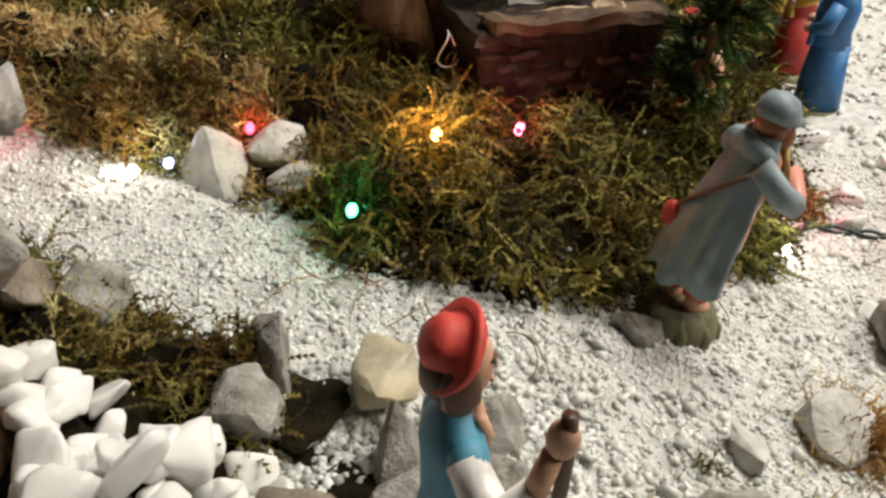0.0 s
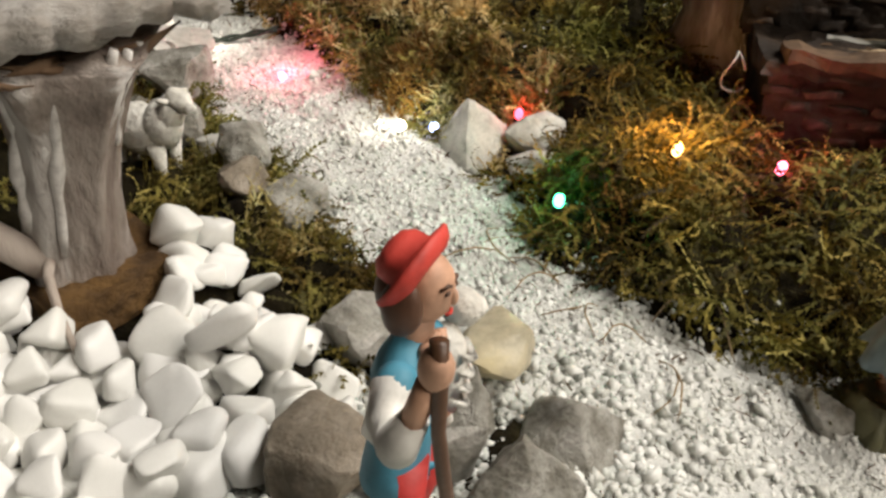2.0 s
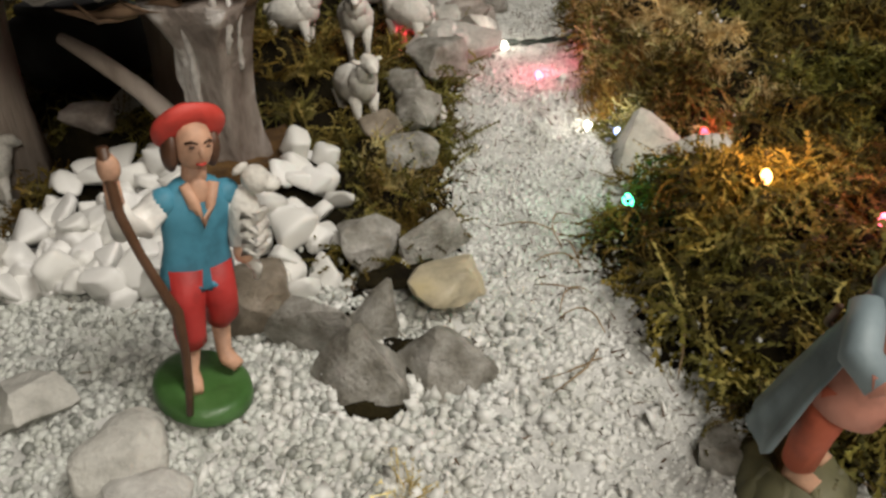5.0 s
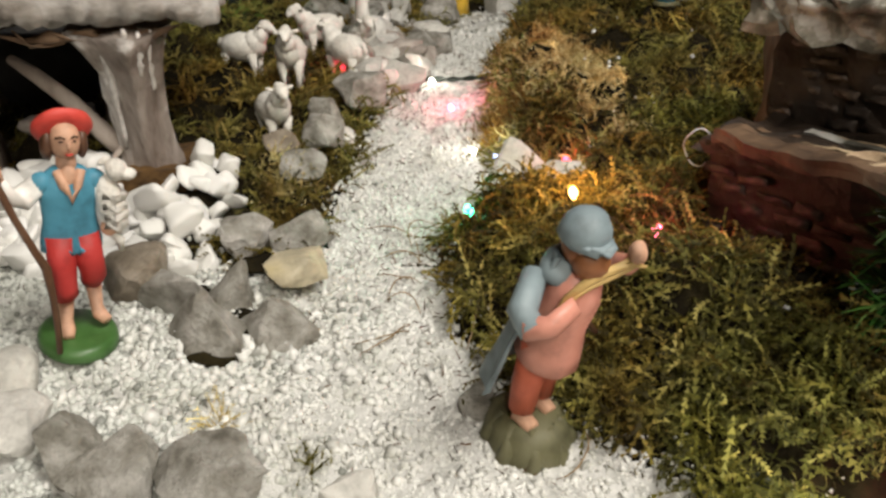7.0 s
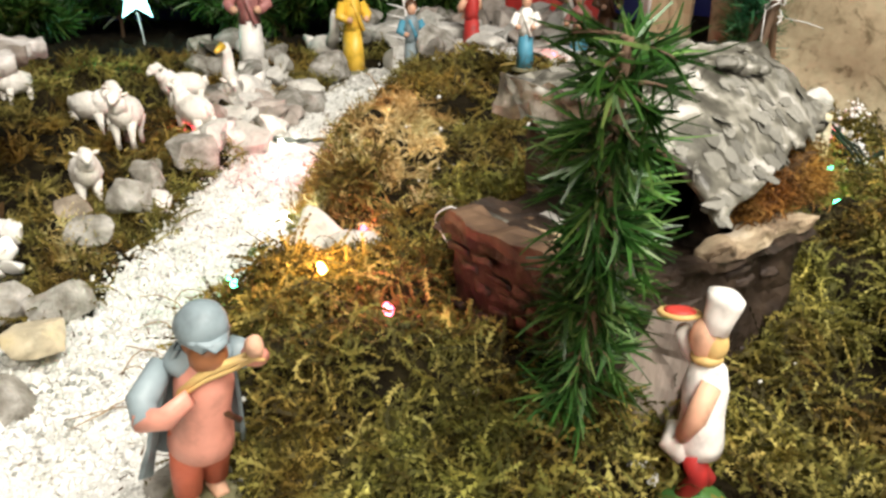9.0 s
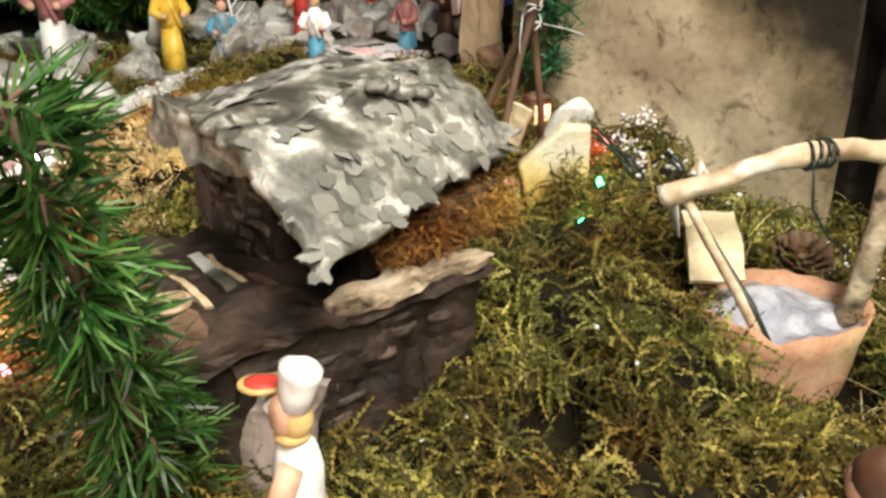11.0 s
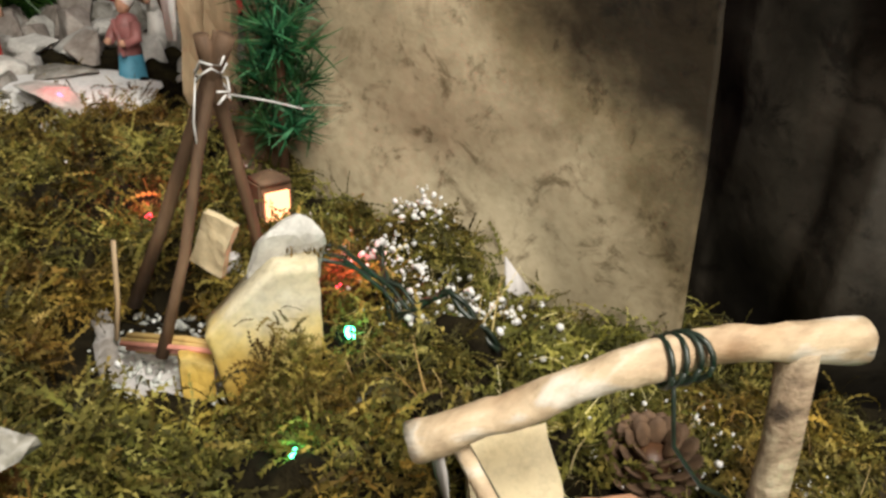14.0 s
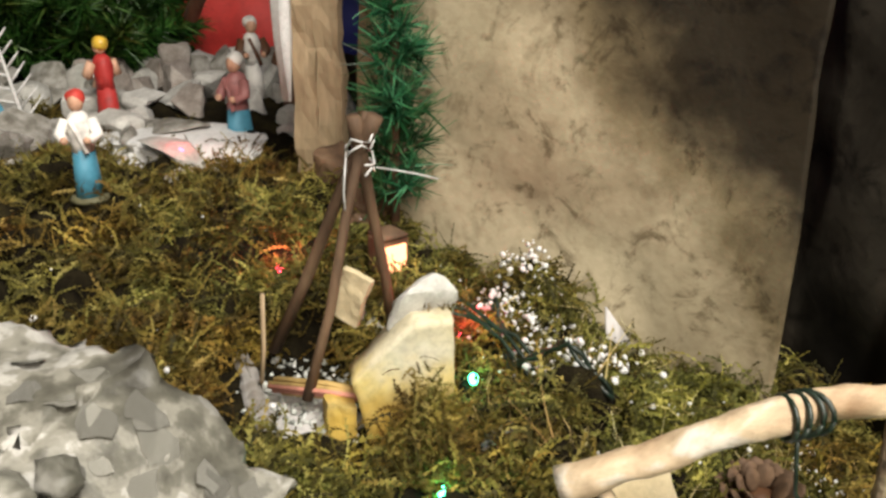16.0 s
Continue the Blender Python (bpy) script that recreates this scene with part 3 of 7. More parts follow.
def grains(name, pts, radius, base_v, base_f, mat, label, seed, jitter=0.28):
    rng = np.random.default_rng(seed)
    n = len(pts)
    r = radius[:, None] * rng.uniform(0.6, 1.35, (n, 3))
    v = base_v[None] * (1 + rng.normal(0, jitter, (n, len(base_v), 1)).clip(-0.5, 0.6)) * r[:, None, :]
    v = np.einsum("nij,nkj->nki", random_turns(rng, n), v) + pts[:, None, :]
    f = base_f[None] + (np.arange(n) * len(base_v))[:, None, None]
    ob = new(name, fast_mesh(name, v.reshape(-1, 3), f.reshape(-1, 3), [mat]))
    return tagged(ob, label, "gravel", kind="stuff")


def scatter(seed, n, box, keep):
    rng = np.random.default_rng(seed)
    x, y = rng.uniform(box[0], box[1], n), rng.uniform(box[2], box[3], n)
    k = keep(x, y, rng)
    return x[k], y[k], rng


def near_boy(x, y):
    return 1 / (1 + np.exp(-(0.225 + 0.06 * np.sin(x * 40) * 0.2 - y - 0.25 * (x - 0.05)) / 0.012))


def soft_edge(x, y, rng, reach=0.008):
    return edge_distance(x, y) < rng.normal(0, reach, x.shape) - 0.002


e_ = edge_distance(gx, gy)
inside = (e_[:-1, :-1] < 0.002) & (e_[1:, 1:] < 0.002) & (e_[:-1, 1:] < 0.002) & (e_[1:, :-1] < 0.002)
qa, qb, qc, qd = (q[inside] for q in (gi[:-1, :-1], gi[:-1, 1:], gi[1:, 1:], gi[1:, :-1]))
bed = new("gravel_bed", fast_mesh("gravel_bed", np.stack([gx.ravel(), gy.ravel(), gz.ravel() + 0.0015], 1), np.concatenate([np.stack([qa, qb, qc], 1), np.stack([qa, qc, qd], 1)]), [GRIT], smooth=True))
tagged(bed, "fine white marble grit packed on the path", "path", kind="structure")
x, y, rng = scatter(11, 240000, (-0.5, 0.32, 0.05, 0.5), lambda x, y, g: soft_edge(x, y, g) & (g.uniform(size=x.shape) > near_boy(x, y)) & (x < 0.3) & (g.uniform(size=x.shape) < np.clip(1.15 + 0.6 * waves(x, y, 8, 0.04), 0.45, 1)))
grains("white_gravel", np.stack([x, y, height(x, y) + 0.0009 + rng.uniform(-0.0005, 0.0007, x.shape)], 1), 0.0006 + rng.exponential(0.0004, x.shape).clip(0, 0.0012), OCT_V, OCT_F, GRAVEL_W, "white crushed marble gravel of the winding path", 12, 0.38)
x, y, rng = scatter(13, 34000, (-0.1, 0.3, 0.03, 0.3), lambda x, y, g: soft_edge(x, y, g) & (g.uniform(size=x.shape) < near_boy(x, y)))
grains("grey_gravel", np.stack([x, y, height(x, y) + rng.uniform(0.0, 0.002, x.shape)], 1), rng.uniform(0.0011, 0.0021, x.shape), ICO_V, ICO_F, GRAVEL_G, "grey and white rounded gravel round the shepherd", 14, 0.14)
x, y, rng = scatter(15, 16000, (-0.75, 0.6, -0.05, 0.85), lambda x, y, g: soft_edge(x, y, g) & ((x < -0.45) | (x > 0.25)))
grains("far_gravel", np.stack([x, y, height(x, y) + rng.uniform(0.0, 0.003, x.shape)], 1), rng.uniform(0.0018, 0.004, x.shape), OCT_V, OCT_F, GRAVEL_W, "coarse white gravel at the ends of the path", 16)

x, y, rng = scatter(17, 7000, (-0.3, 0.3, 0.15, 0.45), lambda x, y, g: soft_edge(x, y, g) & (g.uniform(size=x.shape) < 0.12 + 0.55 * np.clip((x + 0.02) / 0.15, 0, 1) * np.clip(1 + 1.5 * waves(x, y, 18, 0.05), 0, 1)) & (near_boy(x, y) < 0.5))
grains("marble_chips", np.stack([x, y, height(x, y) + 0.0016], 1), 0.0011 + rng.exponential(0.0006, x.shape).clip(0, 0.0022), OCT_V, OCT_F, GRAVEL_W, "larger white marble chips strewn on the path", 18, 0.45)

x, y, rng = scatter(19, 2600, (-0.02, 0.16, 0.14, 0.29), lambda x, y, g: soft_edge(x, y, g) & (g.uniform(size=x.shape) < np.exp(-((x - 0.06) / 0.05) ** 2 - ((y - 0.2) / 0.045) ** 2)))
grains("marble_chips", np.stack([x, y, height(x, y) + 0.002], 1), rng.uniform(0.0014, 0.0031, x.shape), OCT_V, OCT_F, GRAVEL_W, "coarse white marble chips round the grey stones", 20, 0.42)


# ---- moss ----
def strands(name, roots, up, length, width, mat, label, seed, curl=1.1, lean=0.8, leaves=True, category="moss", kind="stuff", parent=None, links=5):
    """Curly strands with tiny side leaves, from root points along up directions."""
    rng = np.random.default_rng(seed)
    n = len(roots)
    d = up + rng.normal(0, lean, (n, 3))
    d /= np.linalg.norm(d, axis=1)[:, None]
    axis = rng.normal(size=(n, 3))
    axis /= np.linalg.norm(axis, axis=1)[:, None]
    ang = rng.normal(0, curl / links, (n, 1)) + np.sign(rng.normal(size=(n, 1))) * 0.5 * curl / links
    side = np.cross(d, rng.normal(size=(n, 3)))
    side /= np.linalg.norm(side, axis=1)[:, None]
    step = (length / links)[:, None]
    p, vs, fs = roots.copy(), [], []
    pts, dirs = [p.copy()], [d.copy()]
    for _ in range(links):
        d = d * np.cos(ang) + np.cross(axis, d) * np.sin(ang) + axis * (np.sum(axis * d, 1)[:, None]) * (1 - np.cos(ang))
        p = p + d * step
        pts.append(p.copy())
        dirs.append(d.copy())
    w = width[:, None]
    per = []
    for i, q in enumerate(pts):
        taper = 1.0 - 0.75 * i / links
        per += [q - side * w * taper * 0.5, q + side * w * taper * 0.5]
    count = 2 * (links + 1)
    tri = []
    for i in range(links):
        k = 2 * i
        tri += [(k, k + 1, k + 3), (k, k + 3, k + 2)]
    if leaves:
        other = np.cross(side, dirs[1])
        for i in range(1, links + 1):
            for sgn in (-1, 1):
                s = side * sgn if i % 2 else other * sgn
                ln = step * rng.uniform(0.45, 1.0, (n, 1)) * (1.15 - 0.5 * i / links)
                per += [pts[i], pts[i] - dirs[i] * w * 0.9, pts[i] + s * ln * 0.75 + dirs[i] * ln * 0.55]
                tri.append((count, count + 1, count + 2))
                count += 3
    v = np.stack(per, 1).reshape(-1, 3)
    f = (np.array(tri)[None] + (np.arange(n) * count)[:, None, None]).reshape(-1, 3)
    ob = new(name, fast_mesh(name, v, f, [mat]))
    return tagged(ob, label, category, kind=kind) if parent is None else ob


def fronds(name, roots, up, length, half, mat, label, seed, curl=2.4, lean=0.4, links=7, sag=0.5):
    """Feathery moss: curling stalks, saw-edged with small pointed leaves."""
    rng = np.random.default_rng(seed)
    n = len(roots)
    unit = lambda v: v / np.linalg.norm(v, axis=1)[:, None]
    d = unit(up + rng.normal(0, lean, (n, 3)))
    axis = unit(unit(np.cross(np.array([[0, 0, 1.0]]), d) + 1e-6) * sag + unit(rng.normal(size=(n, 3))) * 1.0)
    side = unit(np.cross(d, rng.normal(size=(n, 3))))
    ang = (rng.normal(1.0, 0.5, (n, 1)) * curl / links)
    step, p = (length / links)[:, None], roots.copy()
    w = half[:, None]
    per, tri = [], []
    for i in range(links):
        grow = math.sin(math.pi * (0.15 + 0.75 * (i + 0.5) / links)) ** 0.6
        l, r = w * grow * rng.uniform(0.6, 1.15, (n, 1)), w * grow * rng.uniform(0.6, 1.15, (n, 1))
        lift = np.cross(d, side) * w * 0.3
        per += [p, p - side * l + d * step * 1.1 + lift, p + side * r + d * step * 1.1 + lift]
        k = 3 * i
        tri += [(k, k + 3, k + 1), (k, k + 2, k + 3)]
        p = p + d * step
        d = unit(d * np.cos(ang) + np.cross(axis, d) * np.sin(ang) + rng.normal(0, 0.1, (n, 3)))
        side = unit(side - d * np.sum(side * d, 1)[:, None])
    per.append(p)
    count = 3 * links + 1
    v = np.stack(per, 1).reshape(-1, 3)
    f = (np.array(tri)[None] + (np.arange(n) * count)[:, None, None]).reshape(-1, 3)
    return tagged(new(name, fast_mesh(name, v, f, [mat])), label, "moss", kind="stuff")



def clear_of(x, y, spots):
    ok = np.ones(x.shape, bool)
    for cx, cy, r in spots:
        ok &= np.hypot(x - cx, y - cy) > r
    return ok


def normals_at(x, y):
    e = 0.003
    nx, ny = -(height(x + e, y) - height(x - e, y)) / (2 * e), -(height(x, y + e) - height(x, y - e)) / (2 * e)
    n = np.stack([nx, ny, np.ones_like(nx)], 1)
    return n / np.linalg.norm(n, axis=1)[:, None]


def in_house(x, y, grow=0.0):
    u, v = (x - 0.033) * 0.924 + (y - 0.422) * 0.383, -(x - 0.033) * 0.383 + (y - 0.422) * 0.924
    return (u > -0.0 - grow) & (u < 0.098 + grow) & (v > -0.0 - grow) & (v < 0.12 + grow)


BARE = [(0.062, 0.744, 0.05), (-0.118, 0.643, 0.044), (-0.15, 0.632, 0.022), (-0.1, 0.632, 0.03), (0.108, 0.588, 0.02), (0.149, 0.486, 0.02), (0.172, 0.473, 0.02), (-0.078, 0.68, 0.02), (-0.087, 0.37, 0.015), (-0.06, 0.394, 0.014), (-0.046, 0.359, 0.012), (-0.145, 0.234, 0.008), (-0.235, 0.252, 0.01), (-0.278, 0.296, 0.01), (0.01, 0.793, 0.018), (-0.085, 0.169, 0.03)]


def golden(x, y):
    u, v = (x + 0.175) * 0.974 - (y - 0.424) * 0.225, (y - 0.424) * 0.974 + (x + 0.175) * 0.225
    return np.abs(u / 0.155) ** 3 + np.abs(v / 0.045) ** 3 < 1 + 0.5 * waves(x, y, 41, 0.05)


def moss_field(name, seed, density, box, keep, mat, label, size=(0.005, 0.016), per=40, length=(0.008, 0.022), half=(0.001, 0.0021), **kw):
    """Moss in small domed clumps with gaps between them."""
    n = int((box[1] - box[0]) * (box[3] - box[2]) * density)
    x, y, rng = scatter(seed, n, box, lambda x, y, g: (edge_distance(x, y) > g.normal(0.005, 0.004, x.shape)) & clear_of(x, y, BARE) & ~in_house(x, y, 0.003) & (waves(x, y, 31, 0.03) > -0.26) & (waves(x, y, 33, 0.014) > -0.3) & keep(x, y, g))
    m = len(x)
    c, up = np.stack([x, y, height(x, y) - 0.002], 1), normals_at(x, y)
    r = rng.uniform(size[0], size[1], m)
    c, up, r = np.repeat(c, per, 0), np.repeat(up, per, 0), np.repeat(r, per)[:, None]
    a, h = rng.uniform(0, 6.283, (m * per, 1)), rng.uniform(0.0, 1.0, (m * per, 1))
    out = np.concatenate([np.cos(a) * np.sqrt(1 - h * h), np.sin(a) * np.sqrt(1 - h * h), h], 1)
    roots = c + out * r * rng.uniform(0.2, 0.9, (m * per, 1)) * np.array([[1, 1, 0.9]])
    return fronds(name, roots, out * 0.6 + up * 0.2 + rng.normal(0, 0.45, out.shape) * np.array([[1, 1, 0.5]]), rng.uniform(length[0], length[1], m * per), rng.uniform(half[0], half[1], m * per), mat, label, seed + 1, **kw)


moss_field("moss_carpet", 21, 4600, (-0.1, 0.24, 0.28, 0.56), lambda x, y, g: ~golden(x, y), MOSS_GREEN, "tangled green and brown moss carpet before the bark house", size=(0.007, 0.026), per=82, length=(0.01, 0.026), half=(0.001, 0.0019), curl=3.3, sag=1.0)
moss_field("moss_carpet", 23, 4200, (-0.3, 0.24, 0.53, 0.96), lambda x, y, g: (y < np.where(x < -0.13, 0.995 + 0.66 * x, 0.9 + 0.35 * (x + 0.13))) & ((y > 0.56) | (x > 0.13)), MOSS_GREEN, "tangled green moss carpet round the well", size=(0.007, 0.026), per=82, length=(0.01, 0.026), half=(0.001, 0.0019), curl=3.3, sag=1.0)
moss_field("moss_mound", 25, 9000, (-0.36, -0.06, 0.36, 0.53), lambda x, y, g: golden(x, y), MOSS_GOLD, "long mound of golden-brown dry moss beside the path", size=(0.005, 0.01), per=60, length=(0.006, 0.014), half=(0.0006, 0.0011), curl=2.8)
moss_field("moss_carpet", 27, 6500, (-0.7, 0.02, 0.36, 0.78), lambda x, y, g: ~golden(x, y) & ~((x > -0.1) & (y > 0.53)) & ~((x > -0.1) & (y < 0.56)) & ~((x > -0.3) & (y > 0.6)) & (y < 0.98 + 0.62 * x), MOSS_DARK, "olive green moss carpet behind the mound", size=(0.007, 0.016), per=30, length=(0.009, 0.02), half=(0.001, 0.0021))
moss_field("moss_carpet", 29, 6500, (-0.7, 0.0, -0.0, 0.42), lambda x, y, g: (y < 0.42) & (np.hypot((x + 0.055) / 0.07, (y - 0.14) / 0.074) > 1), MOSS_DARK, "olive green moss under the sheep", size=(0.006, 0.014), per=32, length=(0.008, 0.018), half=(0.0009, 0.0018))


# ---- stones ----
def stone_shape(dims, seed, mat, points=11, rough=0.03, fine=3, worn=1, form="block"):
    """A broken stone: the hull of a few scattered corners, its edges worn and its faces pitted."""
    rng = random.Random(seed)
    s = Shape()
    corners = []
    for k in range(points):
        d = Vector((rng.gauss(0, 1), rng.gauss(0, 1), rng.gauss(0, 1))).normalized()
        d = Vector([math.copysign(abs(q) ** 0.7, q) for q in d])
        if form == "point":
            keep = 1.0 - 0.8 * max(0.0, d.z)
            d = Vector((d.x * keep, d.y * keep, d.z * 0.75))
        if form == "flat":
            d.z *= 0.8
        corners.append(d)
    if form == "point":
        corners += [Vector((0.05, -0.08, 1.0)), Vector((-0.12, 0.12, 0.9)), Vector((0.8, -0.7, -0.7)), Vector((0.75, 0.8, -0.8)), Vector((-0.8, 0.1, -0.8))]
    lo = [min(c[k] for c in corners) for k in range(3)]
    hi = [max(c[k] for c in corners) for k in range(3)]
    for c in corners:
        s.bm.verts.new([(2 * (c[k] - lo[k]) / (hi[k] - lo[k]) - 1) for k in range(3)])
    bmesh.ops.convex_hull(s.bm, input=s.bm.verts[:])
    loose = [v for v in s.bm.verts if not v.link_faces]
    bmesh.ops.delete(s.bm, geom=loose, context="VERTS")
    bmesh.ops.subdivide_edges(s.bm, edges=s.bm.edges[:], cuts=fine, use_grid_fill=True)
    for _ in range(worn):
        bmesh.ops.smooth_vert(s.bm, verts=s.bm.verts[:], factor=0.5, use_axis_x=True, use_axis_y=True, use_axis_z=True)
    off = Vector((seed * 0.77, seed * 1.31, seed * 0.37))
    for v in s.bm.verts:
        v.co += noise.noise_vector(v.co * 1.4 + off) * rough * 2.0 + noise.noise_vector(v.co * 4.5 + off) * rough
        v.co = Vector([v.co[k] * dims[k] / 2 for k in range(3)])
    s.mats.append(mat)
    s.bm.normal_update()
    for fc in s.bm.faces:
        fc.smooth = True
    if mat is not PEBBLE:
        for e in s.bm.edges:
            e.smooth = len(e.link_faces) == 2 and e.calc_face_angle() < 0.42
    return s


def stone(x, y, dims, seed, mat=None, turn=0, up=0.3, label="broken grey stone lying at the edge of the gravel path", group="", tilt=0, points=11, z=None, form="block", worn=1, fine=4):
    s = stone_shape([q * 1.05 for q in dims], seed, mat or ROCK_GREY, points, 0.05, fine, worn, form)
    zz = (float(height(x, y)) if z is None else z) + dims[2] * up
    return put("stone", s, pose(x, y, zz, tilt, 0, turn), label, "stone", group)


EDGE = "stones along the path"
# three pale stones beside the mound
PALE3 = "pale stones by the mound"
stone(-0.085, 0.367, (0.03, 0.041, 0.036), 3, ROCK_PALE, 8, 0, "upright pale grey pointed stone beside the gravel path", PALE3, 4, 8, 0.064, "point", 1, 5)
stone(-0.058, 0.391, (0.031, 0.037, 0.023), 5, ROCK_PALE, 10, 0, "rounded pale grey stone beside the moss mound", PALE3, 0, 12, 0.061, worn=2)
stone(-0.042, 0.357, (0.024, 0.027, 0.023), 8, ROCK_PALE, 40, 0, "small knobbly pale stone beside the moss", PALE3, 0, 13, 0.059, worn=2)
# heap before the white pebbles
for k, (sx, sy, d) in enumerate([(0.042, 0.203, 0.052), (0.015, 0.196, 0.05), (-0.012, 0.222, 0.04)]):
    put("soil_patch", stone_shape((d, d * 0.9, 0.014), 1200 + k, SOIL, 14, 0.12, 4, 2), pose(*at(sx, sy, -0.0025)), "low dark soil patch between the grey stones", "soil")
GREY_HEAP = "grey stones before the white pebbles"
stone(0.053, 0.198, (0.026, 0.031, 0.033), 11, ROCK_GREY, 4, 0, "pointed light grey broken stone on the gravel", GREY_HEAP, 0, 7, 0.0575, "point", 1, 5)
stone(0.051, 0.2245, (0.027, 0.032, 0.022), 13, ROCK_GREY, 10, 0, "broken grey stone wedge on the gravel", GREY_HEAP, 0, 8, 0.055, "point", 1, 5)
stone(0.0325, 0.1865, (0.02, 0.03, 0.026), 17, ROCK_GREY, 0, 0, "slanting broken grey stone on the gravel", GREY_HEAP, 34, 10, 0.061, worn=1, fine=5)
stone(0.026, 0.2095, (0.017, 0.021, 0.03), 19, ROCK_GREY, 10, 0, "dark grey broken stone between its neighbours", GREY_HEAP, -24, 8, 0.06, "point", 1, 5)
stone(0.009, 0.17, (0.026, 0.028, 0.025), 23, ROCK_BROWN, 20, 0, "brownish grey blocky stone before the white pebbles", GREY_HEAP, 0, 14, 0.063, worn=2, fine=5)
stone(0.0195, 0.2355, (0.021, 0.027, 0.014), 29, ROCK_YELLOW, 0, 0, "yellowish translucent flat stone by the path", GREY_HEAP, 8, 13, 0.0635, "flat", 2, 5)
stone(-0.02, 0.215, (0.022, 0.026, 0.024), 31, ROCK_GREY, 8, 0, "square grey stone block at the pebbles' edge", GREY_HEAP, 0, 16, 0.062, fine=5)
stone(-0.02, 0.24, (0.014, 0.03, 0.023), 37, ROCK_GREY, 12, 0, "flat upright grey stone at the path's edge", GREY_HEAP, 16, 12, 0.062, fine=5)
# the path's left edge
for k, (sx, sy, dims, mat) in enumerate([(-0.08, 0.247, (0.022, 0.026, 0.014), ROCK_GREY), (-0.094, 0.236, (0.018, 0.02, 0.02), ROCK_BROWN), (-0.123, 0.262, (0.024, 0.026, 0.027), ROCK_GREY), (-0.15, 0.272, (0.024, 0.022, 0.018), ROCK_PALE),
                                         (-0.178, 0.269, (0.024, 0.025, 0.026), ROCK_GREY), (-0.209, 0.295, (0.03, 0.035, 0.028), ROCK_GREY), (-0.203, 0.266, (0.02, 0.024, 0.019), ROCK_GREY),
                                         (-0.25, 0.305, (0.03, 0.026, 0.016), ROCK_GREY), (-0.297, 0.317, (0.028, 0.03, 0.02), ROCK_PALE), (-0.33, 0.332, (0.04, 0.032, 0.024), ROCK_PALE), (-0.385, 0.365, (0.05, 0.04, 0.03), ROCK_GREY), (-0.43, 0.39, (0.05, 0.04, 0.03), ROCK_PALE)]):
    stone(sx, sy, dims, 41 + k * 3, mat, k * 37, 0.32, "broken stone bordering the gravel path on the moss side", EDGE)
for k in range(70):
    r = random.Random(500 + k)
    sx, sy = r.uniform(-0.8, -0.4), r.uniform(0.28, 0.8)
    if sy > 0.93 + 0.6 * sx + 0.2 * (sx < -0.5) or math.hypot(sx + 0.54, sy - 0.35) < 0.06 or math.hypot(sx + 0.62, sy - 0.42) < 0.05:
        continue
    stone(sx, sy, (r.uniform(0.03, 0.06), r.uniform(0.025, 0.05), r.uniform(0.02, 0.04)), 500 + k, ROCK_PALE if k % 2 else ROCK_GREY, r.uniform(0, 360), 0.3, "pale rough stone at the far end of the path", "stones at the far end")
for k in range(46):
    r = random.Random(1500 + k)
    sx, sy = r.uniform(-0.92, -0.62), r.uniform(0.55, 0.86)
    stone(sx, sy, (r.uniform(0.03, 0.06), r.uniform(0.03, 0.05), r.uniform(0.025, 0.045)), 1500 + k, (ROCK_PALE, ROCK_PINK, ROCK_GREY)[k % 3], r.uniform(0, 360), 0.35, "pale silvery stone heaped before the red cloth", "stones before the red cloth")
for k in range(34):
    r = random.Random(2500 + k)
    sx = r.uniform(-0.5, -0.24)
    sy = 0.348 - (sx + 0.3) * 0.36 - r.uniform(0.0, 0.07)
    stone(sx, sy, (r.uniform(0.02, 0.045), r.uniform(0.02, 0.035), r.uniform(0.016, 0.03)), 2500 + k, ROCK_PALE if k % 3 else ROCK_PINK, r.uniform(0, 360), 0.34, "pale stone among the sheep beside the path", "stones by the sheep")
# near foreground
FORE = "stones in the gravel before the shepherd"
stone(0.07, 0.125, (0.026, 0.028, 0.02), 71, ROCK_PALE, 0, 0.35, "smooth flat greenish grey stone on the gravel", FORE, 0, 18, worn=4)
stone(0.09, 0.133, (0.026, 0.028, 0.018), 73, ROCK_PALE, 20, 0.35, "pale pinkish white stone on the gravel", FORE, 0, 14, worn=3)
stone(0.105, 0.155, (0.024, 0.024, 0.022), 75, ROCK_GREY, 40, 0.32, "grey stone veiled with white dust", FORE)
stone(0.12, 0.166, (0.03, 0.032, 0.022), 77, ROCK_GREY, 80, 0.32, "grey stone veiled with white dust", FORE)
stone(0.127, 0.199, (0.03, 0.034, 0.022), 79, ROCK_GREY, 10, 0.3, "flat lilac-grey stone in the gravel", FORE)
stone(0.036, 0.099, (0.022, 0.026, 0.018), 81, ROCK_PALE, 0, 0.3, "pale lilac crystal stone on the gravel", FORE)
stone(0.104, 0.295, (0.022, 0.014, 0.009), 83, ROCK_GREY, -20, 0.35, "small flat grey-green stone beside the piper", FORE)
stone(0.17, 0.26, (0.025, 0.026, 0.018), 85, ROCK_PALE, 30, 0.34, "speckled white and grey rough stone", FORE)
stone(0.217, 0.325, (0.033, 0.028, 0.022), 87, ROCK_GREY, 30, 0.34, "smooth blue-grey stone on the gravel", FORE, 0, 16, worn=4)
stone(0.138, 0.243, (0.014, 0.02, 0.012), 91, ROCK_PALE, 10, 0.3, "small whitish stone in the gravel", FORE)
